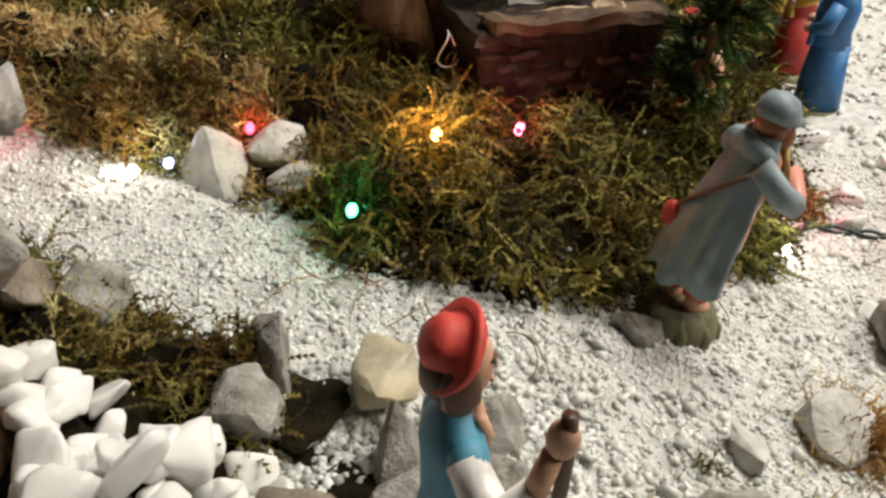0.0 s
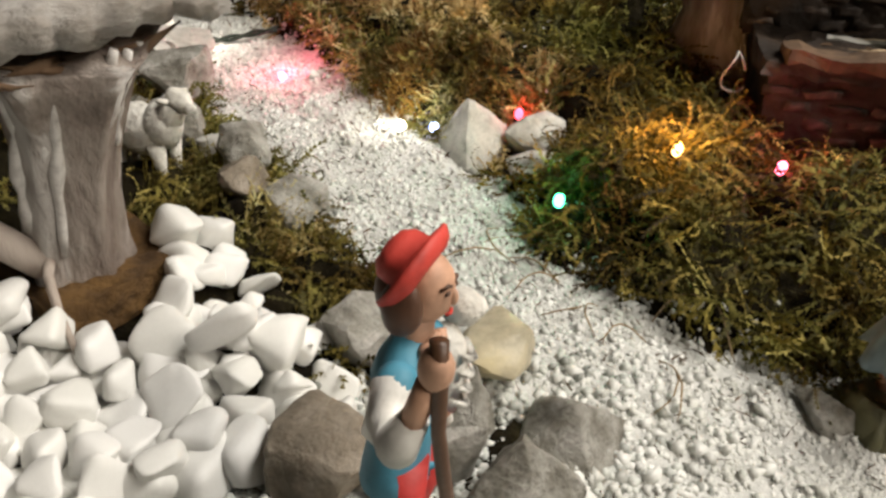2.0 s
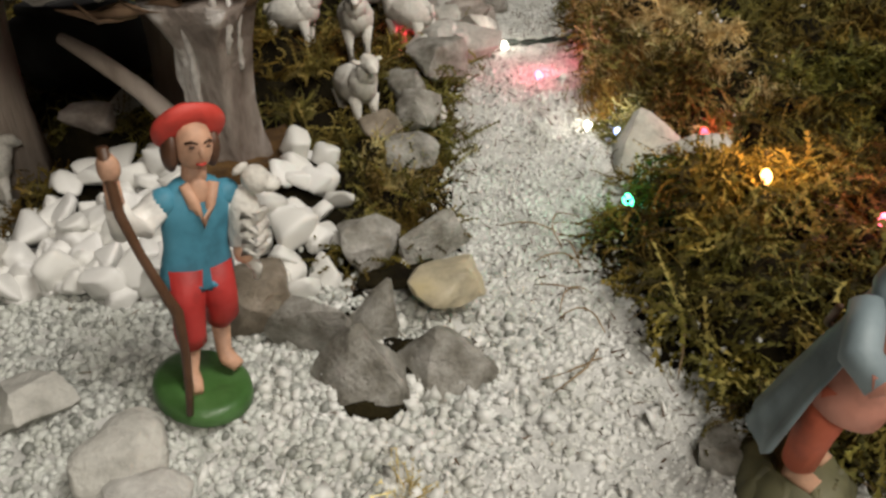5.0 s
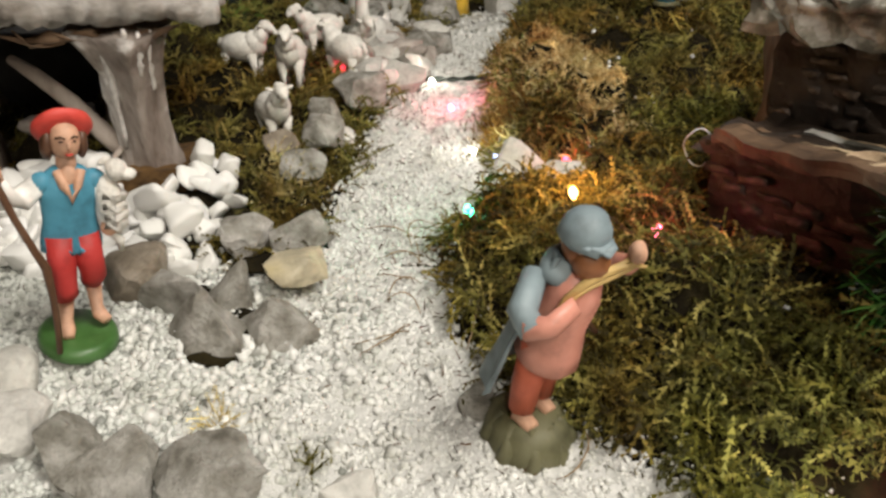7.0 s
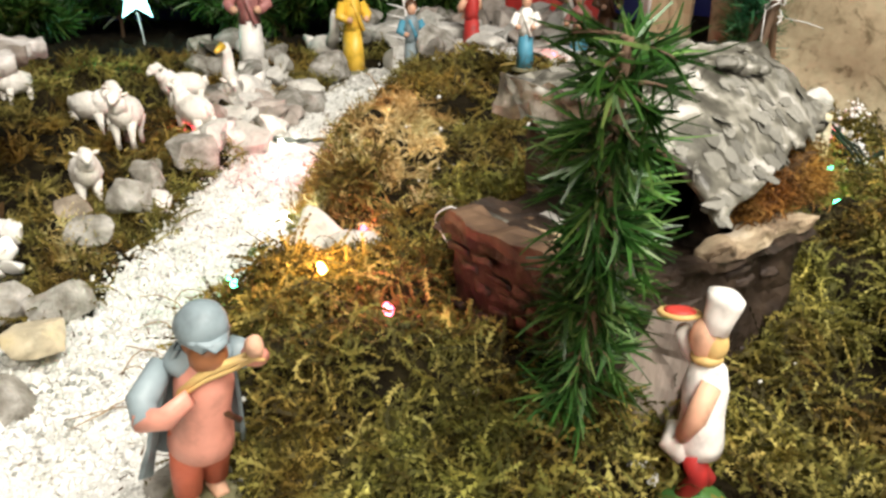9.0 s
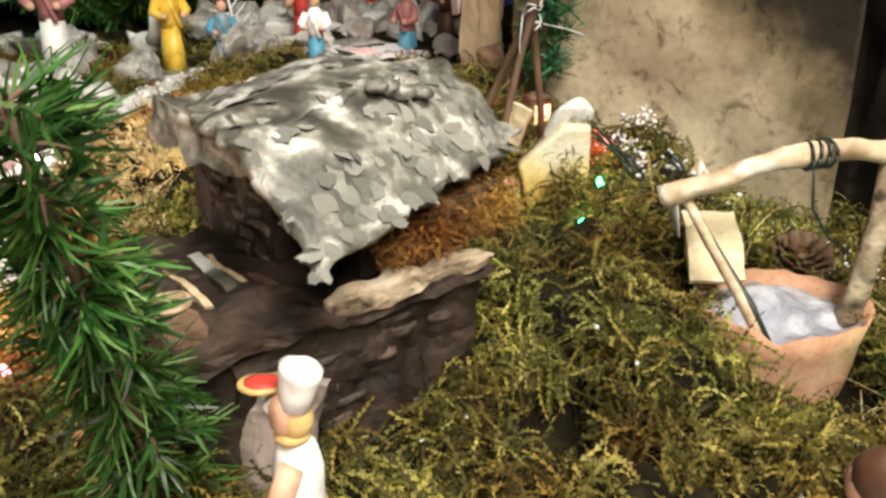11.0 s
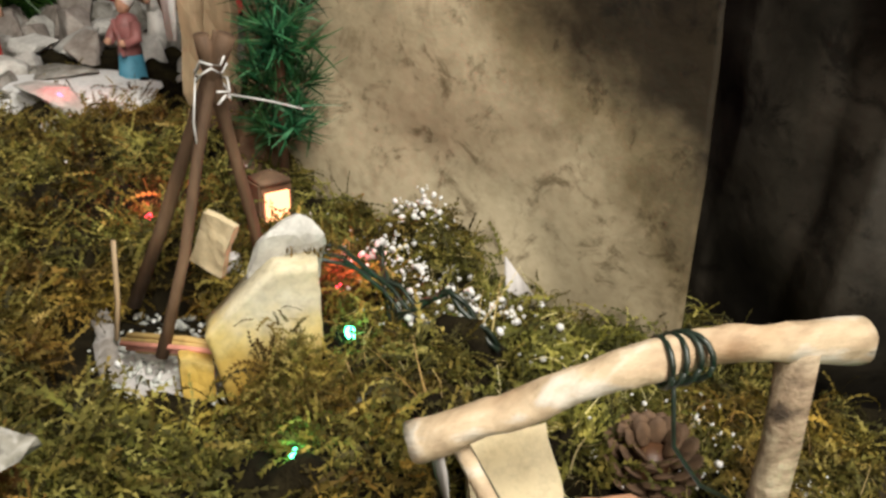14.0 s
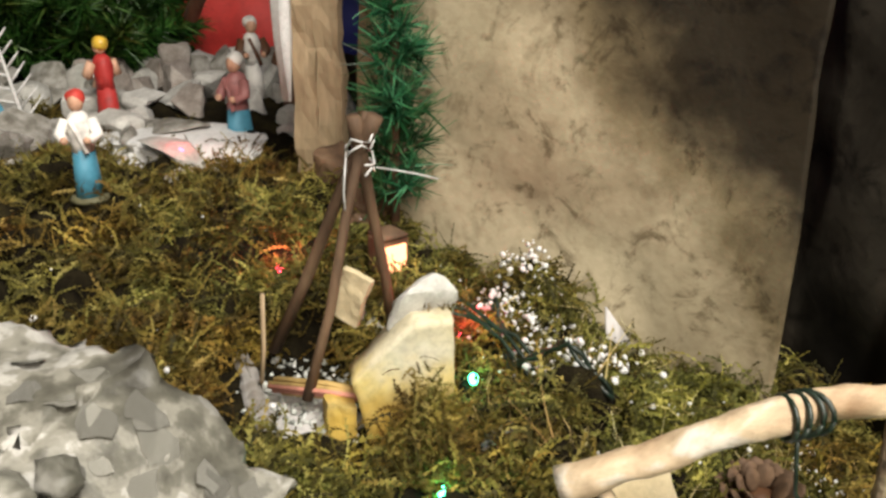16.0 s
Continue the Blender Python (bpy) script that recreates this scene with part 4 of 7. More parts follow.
stone(-0.06, 0.062, (0.03, 0.026, 0.03), 89, ROCK_PALE, 30, 0.34, "rounded pale stone at the gravel's edge", FORE)


def pebble_mesh(seed):
    s = stone_shape((1, 1, 0.85), seed, PEBBLE, 10, 0.03, 4, 3)
    return s.mesh("pebble")


PEBBLES = [pebble_mesh(900 + k) for k in range(9)]


def pebble(x, y, z, size, k, label, group):
    ob = new("pebble", PEBBLES[k % 9])
    r = random.Random(k * 7 + 1)
    ob.matrix_world = pose(x, y, z, r.uniform(-25, 25), r.uniform(-25, 25), r.uniform(0, 360)) @ Matrix.Diagonal((size * r.uniform(0.85, 1.25), size, size * r.uniform(0.85, 1.1), 1))
    tagged(ob, label, "pebble", group)


rp = random.Random(77)
laid = []
for layer, (want, near, lift, spread) in enumerate(((150, 0.62, 0.25, 1.0), (110, 0.66, 0.58, 0.88), (34, 0.75, 0.88, 0.55))):
    have, tries = [], 0
    while len(have) < want and tries < 6000:
        tries += 1
        px_, py_ = rp.uniform(-0.14, 0.025), rp.uniform(0.06, 0.225)
        e = ((px_ + 0.054) / 0.068) ** 2 + ((py_ - 0.141) / 0.072) ** 2
        if e > spread ** 2 or math.hypot(px_ + 0.085, py_ - 0.169) < 0.025 or (px_ > 0 and py_ > 0.15) or px_ > -0.036 + 0.42 * (py_ - 0.083):
            continue
        sz = rp.uniform(0.0115, 0.0205)
        if all(math.hypot(px_ - q[0], py_ - q[1]) > near * (sz + q[2]) / 2 for q in have):
            have.append((px_, py_, sz))
            laid.append(0)
            pebble(px_, py_, float(height(px_, py_)) + 0.016 * lift, sz, len(laid), "white marble pebble heaped by the driftwood trunk", "white pebbles")
for k in range(26):
    r = random.Random(300 + k)
    px_, py_ = 0.26 + r.uniform(-0.06, 0.1), 0.4 + r.uniform(-0.06, 0.12)
    pebble(px_, py_, float(height(px_, py_)) + 0.004, r.uniform(0.009, 0.017), k, "white marble pebble loose on the gravel", "loose pebbles")

def rough_box(lo, hi, mat, seed, cell=0.006, amount=0.002):
    """A thick board or wall whose faces are finely divided and uneven."""
    s = Shape()
    size = [q - p for p, q in zip(lo, hi)]
    bmesh.ops.create_cube(s.bm, size=1)
    for ax in range(3):
        cuts = max(1, min(26, int(size[ax] / cell)))
        es = [e for e in s.bm.edges if abs((e.verts[0].co - e.verts[1].co)[ax]) > 0.9 / 1]
        bmesh.ops.subdivide_edges(s.bm, edges=es, cuts=cuts, use_grid_fill=True)
    for v in s.bm.verts:
        v.co = Vector([lo[k] + (v.co[k] + 0.5) * size[k] for k in range(3)])
    s.mats.append(mat)
    return s.rough(0.018, amount * 1.6, seed).rough(0.005, amount * 0.6, seed + 3)


# ---- driftwood shelter ----
hut = thing("shelter", pose(-0.092, 0.168, 0.084), "driftwood shelter with a snow-dusted bark roof", "shelter")


def lean(z):
    """How far the trunk leans forward at a height."""
    return 0.02 * max(0.0, z / 0.07) ** 1.2


s = Shape().tube([(lean(z), 0, z) for z in (-0.012, 0.002, 0.012, 0.026, 0.04, 0.054, 0.066, 0.076)], [0.0155, 0.0128, 0.0115, 0.011, 0.0113, 0.0125, 0.0155, 0.02], TRUNK, 48, 1.16)
for v in s.bm.verts:
    x0 = lean(v.co.z)
    an = math.atan2(v.co.y, v.co.x - x0)
    grow = 1 + 0.09 * math.sin(an * 5 + 1) + 0.05 * math.sin(an * 11 + 8 * v.co.z)
    v.co.x, v.co.y = x0 + (v.co.x - x0) * grow, v.co.y * grow
s.rough(0.018, 0.0025)
part("trunk", s, hut, "grey-brown furrowed driftwood trunk")
for k, (an, z0, z1, w) in enumerate([(-40, 0.012, 0.07, 0.0026), (-56, 0.034, 0.072, 0.0022), (26, 0.05, 0.072, 0.0034), (10, 0.057, 0.074, 0.003), (48, 0.042, 0.072, 0.0026), (72, 0.03, 0.068, 0.0024), (-90, 0.02, 0.07, 0.0028)]):
    c, q = math.cos(radians(an)), math.sin(radians(an))
    pts, rad = [], []
    for i in range(9):
        f = i / 8
        z = z0 + (z1 - z0) * f
        r0 = 0.0118 + 0.006 * max(0.0, (z - 0.05) / 0.025) ** 1.5 + 0.002 * max(0.0, (0.02 - z) / 0.03)
        w1 = 0.0012 * noise.noise(Vector((k * 3.1, f * 4, 1)))
        pts.append((lean(z) + c * r0 - q * w1, q * r0 * 1.16 + c * w1, z))
        rad.append(w * (0.25 + 0.75 * math.sin(0.25 + 2.6 * f) ** 0.7) * (0.7 + 0.5 * noise.noise(Vector((f * 7, k, 2)))))
    part("paint_drip", Shape().tube(pts, [max(0.0006, q2) for q2 in rad], DRIP, 8, 0.8).rough(0.004, 0.0012, k), hut, "chalky white paint drip")
s = Shape().tube([(0.006, -0.01, 0.012), (0.012, -0.015, 0.008), (0.022, -0.019, 0.001), (0.034, -0.022, -0.008)], [0.002, 0.0015, 0.0012, 0.0008], BARK_GREY, 10).rough(0.006, 0.0006)
part("root", s, hut, "pale thin root over the pebbles")
s = Shape().tube([(0.004, -0.012, 0.008), (0.004, -0.02, 0.018), (0.0, -0.032, 0.034), (-0.006, -0.048, 0.048), (-0.012, -0.06, 0.056)], [0.005, 0.0045, 0.004, 0.0035, 0.003], BARK_GREY, 12).rough(0.008, 0.0014)
part("root", s, hut, "grey root rising from the trunk's foot")
s = Shape()
bmesh.ops.create_grid(s.bm, x_segments=60, y_segments=60, size=0.5)
bmesh.ops.solidify(s.bm, geom=s.bm.faces[:], thickness=0.09)
for v in s.bm.verts:
    a, b = v.co.x + 0.5, v.co.y + 0.5
    front = 0.041 - 0.026 * (abs(b - 0.66) / 0.66) ** 2 + 0.008 * noise.noise(Vector((b * 9, 3, 0))) + 0.004 * noise.noise(Vector((b * 30, 8, 0)))
    side = 0.043 + 0.007 * noise.noise(Vector((a * 9, 7, 1))) + 0.003 * noise.noise(Vector((a * 28, 2, 1)))
    p = Vector((-0.12 + (front + 0.12) * a, -0.125 + (side + 0.125) * b, v.co.z * 0.11 + 0.082))
    p.z += 0.006 * noise.noise(p * 45) + 0.003 * noise.noise(p * 150) + 0.012 * (1 - b) * 0.5 + 0.004 * a
    v.co = p
s.mats.append(ROOF_DUSTY)
for fc in s.bm.faces:
    fc.smooth = True
part("roof", s, hut, "grey weathered bark roof slab")
for k in range(9):
    r = random.Random(4100 + k)
    y0, ln = r.uniform(-0.07, 0.03), r.uniform(0.02, 0.04)
    x0 = 0.035 - 0.026 * (abs((y0 + 0.125) / 0.168 - 0.66) / 0.66) ** 2
    pts = [(x0 - r.uniform(0.0, 0.006), y0 + ln * (q - 0.5), 0.071 + r.uniform(-0.003, 0.004)) for q in (0, 0.33, 0.66, 1)]
    part("bark_shred", Shape().tube(pts, [0.0008, 0.002, 0.0016, 0.0006], WOOD_BROWN, 8, 0.5).rough(0.005, 0.0012, k), hut, "brown shred of bark under the roof's edge")
for k, (dx, dy) in enumerate([(-0.06, -0.105), (-0.115, -0.02)]):
    s = Shape().tube([(dx, dy, -0.02), (dx + 0.003, dy, 0.02), (dx, dy, 0.05), (dx, dy, 0.08)], [0.02, 0.016, 0.015, 0.018], BARK_GREY, 24).rough(0.016, 0.005, k)
    part("post", s, hut, "bark post painted like stones")
part("base_plate", rough_box((-0.026, -0.02, -0.012), (0.02, 0.026, 0.001), PEAT, 15, 0.006, 0.003), hut, "orange-brown cork plate under the trunk")
pot = thing("black_pot", pose(*at(-0.26, 0.092, 0.0)) @ Matrix.Scale(1.7, 4), "round black pot on the moss behind the shelter", "pot")
part("body", Shape().lathe([(0.012, 0.0), (0.02, 0.006), (0.025, 0.018), (0.023, 0.027), (0.017, 0.03)], BLACK, 32).rough(0.02, 0.002), pot)
part("rim", Shape().lathe([(0.0165, 0.029), (0.0185, 0.03), (0.0182, 0.0325), (0.015, 0.0325), (0.0146, 0.026)], BLACK, 32).rough(0.02, 0.001), pot, "turned-out black rim")
for k, (sx, sy, d) in enumerate([(-0.22, 0.11, 0.03), (-0.25, 0.05, 0.035), (-0.19, 0.06, 0.03), (-0.3, 0.12, 0.04), (-0.34, 0.07, 0.04), (-0.17, 0.1, 0.024)]):
    stone(sx, sy, (d, d * 0.8, d * 0.7), 640 + k, ROCK_PINK if k % 2 else ROCK_PALE, k * 50, 0.35, "pale pinkish stone behind the driftwood shelter", "stones behind the shelter")

# ---- bark house ----
HU, HV = Vector((0.924, 0.383, 0)), Vector((-0.383, 0.924, 0))
HOUSE = Matrix(((HU.x * 1.08, HV.x * 1.04, 0, 0.033), (HU.y * 1.08, HV.y * 1.04, 0, 0.422), (0, 0, 1, -0.003), (0, 0, 0, 1)))
house = thing("bark_house", HOUSE, "miniature dark bark house with painted bricks and scaly roof", "house")


part("base_wall", rough_box((0, 0, 0.02), (0.09, 0.012, 0.108), BARK_DARK, 1), house, "dark bark lower wall")
part("base_wall", rough_box((0.078, 0.012, 0.02), (0.09, 0.115, 0.105), BARK_DARK, 2), house, "dark bark lower wall")
part("base_wall", rough_box((0.0, 0.012, 0.02), (0.012, 0.115, 0.105), BARK_DARK, 3), house, "dark bark lower wall")
part("ledge", rough_box((-0.004, -0.005, 0.106), (0.095, 0.118, 0.113), BARK_DARK, 4, amount=0.003), house, "bark ledge with pale worn rims")
for k in range(7):
    r = random.Random(800 + k)
    u0, v0 = r.uniform(0.0, 0.05), 0.004 + 0.006 * k
    part("ledge_strip", rough_box((u0, v0, 0.1115), (u0 + r.uniform(0.025, 0.045), v0 + r.uniform(0.002, 0.005), 0.1135 + r.uniform(0, 0.001)), (WOOD_BROWN, ROOF_BARK, WOOD_TAN)[k % 3], 820 + k, 0.004, 0.0014), house, "worn bark strip on the ledge")
part("rim", rough_box((0.004, -0.006, 0.1115), (0.085, 0.008, 0.1165), WOOD_BROWN, 5, amount=0.0025), house, "pale worn wooden rim")
part("rim", rough_box((0.0865, 0.045, 0.112), (0.0955, 0.117, 0.1172), SPLIT_WOOD, 6, 0.004, 0.003), house, "pale split wooden rim")
part("tower_wall", rough_box((-0.008, 0.05, 0.108), (0.052, 0.06, 0.153), BARK_DARK, 7, amount=0.0026), house, "dark wall with painted bricks")
part("tower_wall", rough_box((-0.008, 0.06, 0.108), (0.002, 0.115, 0.153), BARK_DARK, 8), house, "dark side wall")
part("tower_wall", rough_box((0.002, 0.105, 0.113), (0.08, 0.115, 0.158), BARK_DARK, 9), house, "dark back wall")
part("tower_wall", rough_box((0.07, 0.07, 0.113), (0.08, 0.105, 0.16), BARK_DARK, 10), house, "dark bark wall")


part("roof_slab", rough_box((-0.016, 0.038, 0.1525), (0.062, 0.121, 0.17), ROOF_BARK, 17, 0.005, 0.004), house, "thick silvery bark slab over the brick wall")


def brick_row(u0, u1, v, z0, rows, step, bw, bh, missing, seed, flip=False):
    """Uneven brick shapes pressed and painted on a dark wall, some missing."""
    r = random.Random(seed)
    for i in range(rows):
        u = u0 + (step * 0.5 if i % 2 else 0) + r.uniform(-0.002, 0.002)
        while u + bw * 0.6 < u1:
            w, h = bw * r.uniform(0.6, 1.15), bh * r.uniform(0.65, 1.1)
            if r.random() < missing:
                u += step
                continue
            s = Shape()
            bmesh.ops.create_cube(s.bm, size=1)
            bmesh.ops.subdivide_edges(s.bm, edges=s.bm.edges[:], cuts=2, use_grid_fill=True)
            for q in s.bm.verts:
                rim = max(abs(q.co.x), abs(q.co.z)) > 0.4
                q.co.x *= w
                q.co.y *= 0.0006 if rim else 0.0014
                q.co.z *= h
                q.co += noise.noise_vector(q.co * 260 + Vector((seed, i, u * 50))) * 0.0014
            s.mats.append(BRICK_PAINT)
            for fc in s.bm.faces:
                fc.smooth = True
            ob = part("brick", s, house)
            zc = z0 + i * bh * 1.62 + r.uniform(-0.0008, 0.0008)
            ob.matrix_local = pose(v, u + w / 2, zc, 0, r.uniform(-5, 5), 90) if flip else pose(u + w / 2, v, zc, 0, r.uniform(-7, 7), 0)
            u += step


brick_row(-0.006, 0.05, 0.0492, 0.115, 6, 0.0145, 0.0125, 0.0040, 0.14, 3)
brick_row(0.0, 0.09, -0.001, 0.045, 9, 0.0165, 0.0135, 0.0042, 0.3, 5)
brick_row(0.012, 0.112, 0.0906, 0.045, 9, 0.018, 0.016, 0.0042, 0.5, 7, True)
HINV = HOUSE.inverted()


def roof_sheet(corners, nu, nv, thick, name, label):
    """A curved bark sheet between four world corners."""
    A, B, C, D = [HINV @ Vector(p) for p in corners]
    verts = []
    for j in range(nv + 1):
        for i in range(nu + 1):
            a, b = i / nu, j / nv
            p = A.lerp(B, a).lerp(D.lerp(C, a), b)
            p = p + Vector((0, 0, 0.006 * math.sin(math.pi * b) * math.sin(math.pi * a) ** 0.5 + 0.003 * noise.noise(p * 60) + 0.0015 * noise.noise(p * 200)))
            if j in (0, nv) or i in (0, nu):
                p += noise.noise_vector(p * 150) * 0.004
            verts.append(p)
    g = np.arange((nu + 1) * (nv + 1)).reshape(nv + 1, nu + 1)
    a, b, c, d = g[:-1, :-1].ravel(), g[:-1, 1:].ravel(), g[1:, 1:].ravel(), g[1:, :-1].ravel()
    ob = new(name, fast_mesh(name, [tuple(v) for v in verts], np.concatenate([np.stack([a, b, c], 1), np.stack([a, c, d], 1)]), [ROOF_BARK]))
    ob.parent = house
    m = ob.modifiers.new("thickness", "SOLIDIFY")
    m.thickness = thick
    tagged(ob, label)
    return verts, nu, nv, ob


R_A, R_B, R_C, R_D = (0.126, 0.5, 0.135), (0.05, 0.6, 0.15), (0.026, 0.573, 0.179), (0.09, 0.477, 0.169)
R_E, R_F = (0.003, 0.458, 0.160), (-0.03, 0.53, 0.176)
slope, NU, NV, roof = roof_sheet((R_A, R_B, R_C, R_D), 30, 24, 0.004, "roof", "silvery grey curved bark roof slope")
upper, NU2, NV2, roof_up = roof_sheet((R_D, R_C, R_F, R_E), 30, 24, 0.004, "roof", "grey bark roof top")


def scales(grid, nu, parent, count, seed):
    """Pale bark scales lying on a roof sheet."""
    r = random.Random(seed)
    meshes = []
    for k in range(8):
        s = Shape()
        n, pts = 9, []
        for i in range(n):
            an = 2 * math.pi * i / n
            rad = r.uniform(0.45, 1.2)
            pts.append((rad * math.cos(an), rad * 0.8 * math.sin(an)))
        lo = [s.bm.verts.new((p[0], p[1], 0)) for p in pts]
        hi = [s.bm.verts.new((p[0] * 0.95, p[1] * 0.95, 0.09 + 0.05 * p[0])) for p in pts]
        mid = s.bm.verts.new((0, 0, 0.12))
        for i in range(n):
            j = (i + 1) % n
            s.bm.faces.new((lo[i], lo[j], hi[j], hi[i]))
            s.bm.faces.new((hi[i], hi[j], mid))
        s.mats.append(SCALE_PALE)
        meshes.append(s.mesh("bark_scale"))
    for k in range(count):
        ob = new("bark_scale", r.choice(meshes))
        ob.parent = parent
        a, b = r.random(), r.random() ** 1.6
        col, row = int(a * (nu - 1)), int(b * (len(grid) // (nu + 1) - 2))
        o0, o1, o2 = grid[row * (nu + 1) + col], grid[row * (nu + 1) + col + 1], grid[(row + 1) * (nu + 1) + col]
        ex, ey = (o1 - o0).normalized(), (o2 - o0)
        ez = ex.cross(ey).normalized()
        if ez.z < 0:
            ez = -ez
        ey = ez.cross(ex)
        w = r.uniform(0.0028, 0.0062)
        turn = Matrix((ex, ey, ez)).transposed().to_4x4() @ pose(0, 0, 0, r.uniform(-3, 3), r.uniform(-4, 2), r.uniform(0, 360))
        ob.matrix_local = Matrix.Translation(o0 + ez * 0.0004) @ turn @ Matrix.Diagonal((w, w, w * (0.1 if b > 0.35 else 0.16), 1))


scales(slope, NU, roof, 88, 4)
scales(upper, NU2, roof_up, 26, 6)
for k, (a, b) in enumerate([(0.62, 0.8), (0.66, 0.72), (0.7, 0.66), (0.58, 0.86)]):
    p = slope[int(b * NV) * (NU + 1) + int(a * NU)]
    s = Shape().ball((0, 0, 0), (0.005, 0.004, 0.003), SCALE_PALE, seg=12).rough(0.003, 0.0018, k)
    ob = part("lichen", s, roof, "knobbly white lichen")
    ob.matrix_local = Matrix.Translation(p + Vector((0, 0, 0.004)))


def eave_moss(n, seed):
    rng = np.random.default_rng(seed)
    t, h = rng.uniform(0.38, 1.0, n), rng.uniform(0, 1, n)
    top = np.array(R_A)[None] * (1 - t[:, None]) + np.array(R_B)[None] * t[:, None] + np.array([-0.018, -0.009, -0.004])
    low = np.array([0.114, 0.49, 0.1235])[None] * (1 - t[:, None]) + np.array([0.066, 0.59, 0.1215])[None] * t[:, None]
    p = top * (1 - h[:, None]) + low * h[:, None] + rng.normal(0, 0.0025, (n, 3))
    out = np.tile(np.array([[0.7, 0.3, 0.1]]), (n, 1))
    return fronds("eave_moss", p, out, rng.uniform(0.004, 0.0095, n), rng.uniform(0.0004, 0.0008, n), MOSS_BROWN, "rusty brown moss stuffed under the eave", seed, curl=2.2, lean=0.8)


eave_moss(5200, 71)
put("eave_filling", rough_box((0, 0.02, 0), (0.012, 0.085, 0.022), PEAT, 4, amount=0.003), pose(0.088, 0.505, 0.113, 0, 0, 26), "brown peat lump under the eave", "peat")

# weathered post behind the house
s = Shape().tube([(0, 0, -0.02), (0, 0, 0.02), (0.002, 0, 0.045), (0.0, 0.0, 0.07), (0.002, 0, 0.09)], [0.03, 0.025, 0.021, 0.02, 0.019], TRUNK, 40, 0.8)
s.rough(0.02, 0.004, 4)
put("driftwood_post", s, pose(-0.022, 0.5, float(height(-0.022, 0.5))), "short grey-brown driftwood post behind the bark house", "driftwood")

# wire loop on the ledge
s = Shape()
s.tube([(0.006 * math.cos(a * 0.35) * (1 + 0.1 * math.sin(a)), 0.003 * math.sin(a * 0.7), 0.009 * math.sin(a * 0.35)) for a in range(17)], 0.0004, WIRE, 5)
put("wire_loop", s, pose(0.018, 0.424, 0.1, 0, 0, 60), "thin silver wire loop at the ledge's corner", "wire")


# ---- fir sprigs ----
def fir(name, base, tip, reach, count, mat, label, seed, droop=0.1, needle=0.014, width=0.0011, gap=0.0005, spread=0.75, rise=0.55, taper=(1.05, -0.5)):
    """An artificial fir sprig: a stem, sagging side shoots and flat needles along them."""
    ob = thing(name, pose(*base), label, "fir sprig")
    rng = np.random.default_rng(seed)
    b, t = np.array(base, float), np.array(tip, float)
    axis = t - b
    L = np.linalg.norm(axis)
    axis /= L
    s = Shape().tube([(0, 0, -0.01), tuple((t - b) * 0.5), tuple(t - b)], [0.003, 0.0024, 0.0012], WOOD_BROWN, 8)
    part("stem", s, ob, "brown wire stem")
    shoots = Shape()
    roots, ups = [], []
    for k in range(count):
        f = rng.uniform(0.06, 1.0)
        an = k * 2.399 + rng.normal(0, 0.3)
        side = np.cross(axis, [math.cos(an), math.sin(an), 0.2])
        side /= np.linalg.norm(side)
        ln = reach * (taper[0] + taper[1] * f) * rng.uniform(0.6, 1.2)
        p0 = axis * L * f
        d = side * 0.85 + axis * (rise - droop)
        d /= np.linalg.norm(d)
        sag = np.array([0, 0, -droop * ln])
        pts = [p0 + d * ln * q + sag * q * q for q in (0, 0.25, 0.5, 0.75, 1.0)]
        shoots.tube([tuple(q) for q in pts], [0.0009, 0.0008, 0.0007, 0.0005, 0.0004], WOOD_BROWN, 4)
        m = max(4, int(ln / gap))
        q = rng.uniform(0.08, 1, m)[:, None]
        roots.append(p0 + d * ln * q + sag * q * q)
        along = d + 2 * sag / ln * q
        ups.append(along + rng.normal(0, spread, (m, 3)))
    tagged(part("twig", shoots, ob, "thin brown side twigs"), kind="stuff")
    r, u = np.concatenate(roots), np.concatenate(ups)
    ob2 = strands("needles", r, u, rng.uniform(0.6, 1.2, len(r)) * needle, rng.uniform(0.7, 1.3, len(r)) * width, mat, "", seed + 1, curl=0.5, lean=0.15, leaves=False, parent=ob, links=3)
    ob2.parent = ob
    tagged(ob2, "flat green plastic needles", kind="stuff")
    return ob


fir("fir_sprig", at(0.128, 0.447), (0.182, 0.43, 0.206), 0.018, 125, NEEDLE, "dark green artificial fir sprig stuck in the moss", 5, 0.25, 0.0145, 0.0016, 0.0007, 0.5, 0.45, (0.85, -0.15))
fir("fir_garland", at(-0.232, 0.735), (-0.238, 0.742, 0.42), 0.018, 190, NEEDLE_BLUE, "tall blue-green artificial fir branch before the rock paper", 9, 0.0, 0.02, 0.0014)
for k, (fx, fy, h) in enumerate([(-1.0, -0.05, 0.34), (-1.05, 0.15, 0.36), (-1.0, 0.32, 0.33), (-1.08, 0.38, 0.36), (-0.9, 0.02, 0.26), (-0.95, 0.4, 0.24), (-1.15, 0.28, 0.4), (-0.85, -0.15, 0.3), (-0.9, 0.56, 0.24), (-0.98, 0.62, 0.3), (-0.94, 0.5, 0.28), (-0.86, 0.6, 0.2)]):
    fir("fir_branch", at(fx, fy), (fx - 0.03, fy, h), 0.13, 70, NEEDLE, "dark green fir branch at the back of the display", 30 + k, 0.15, 0.03, 0.003)


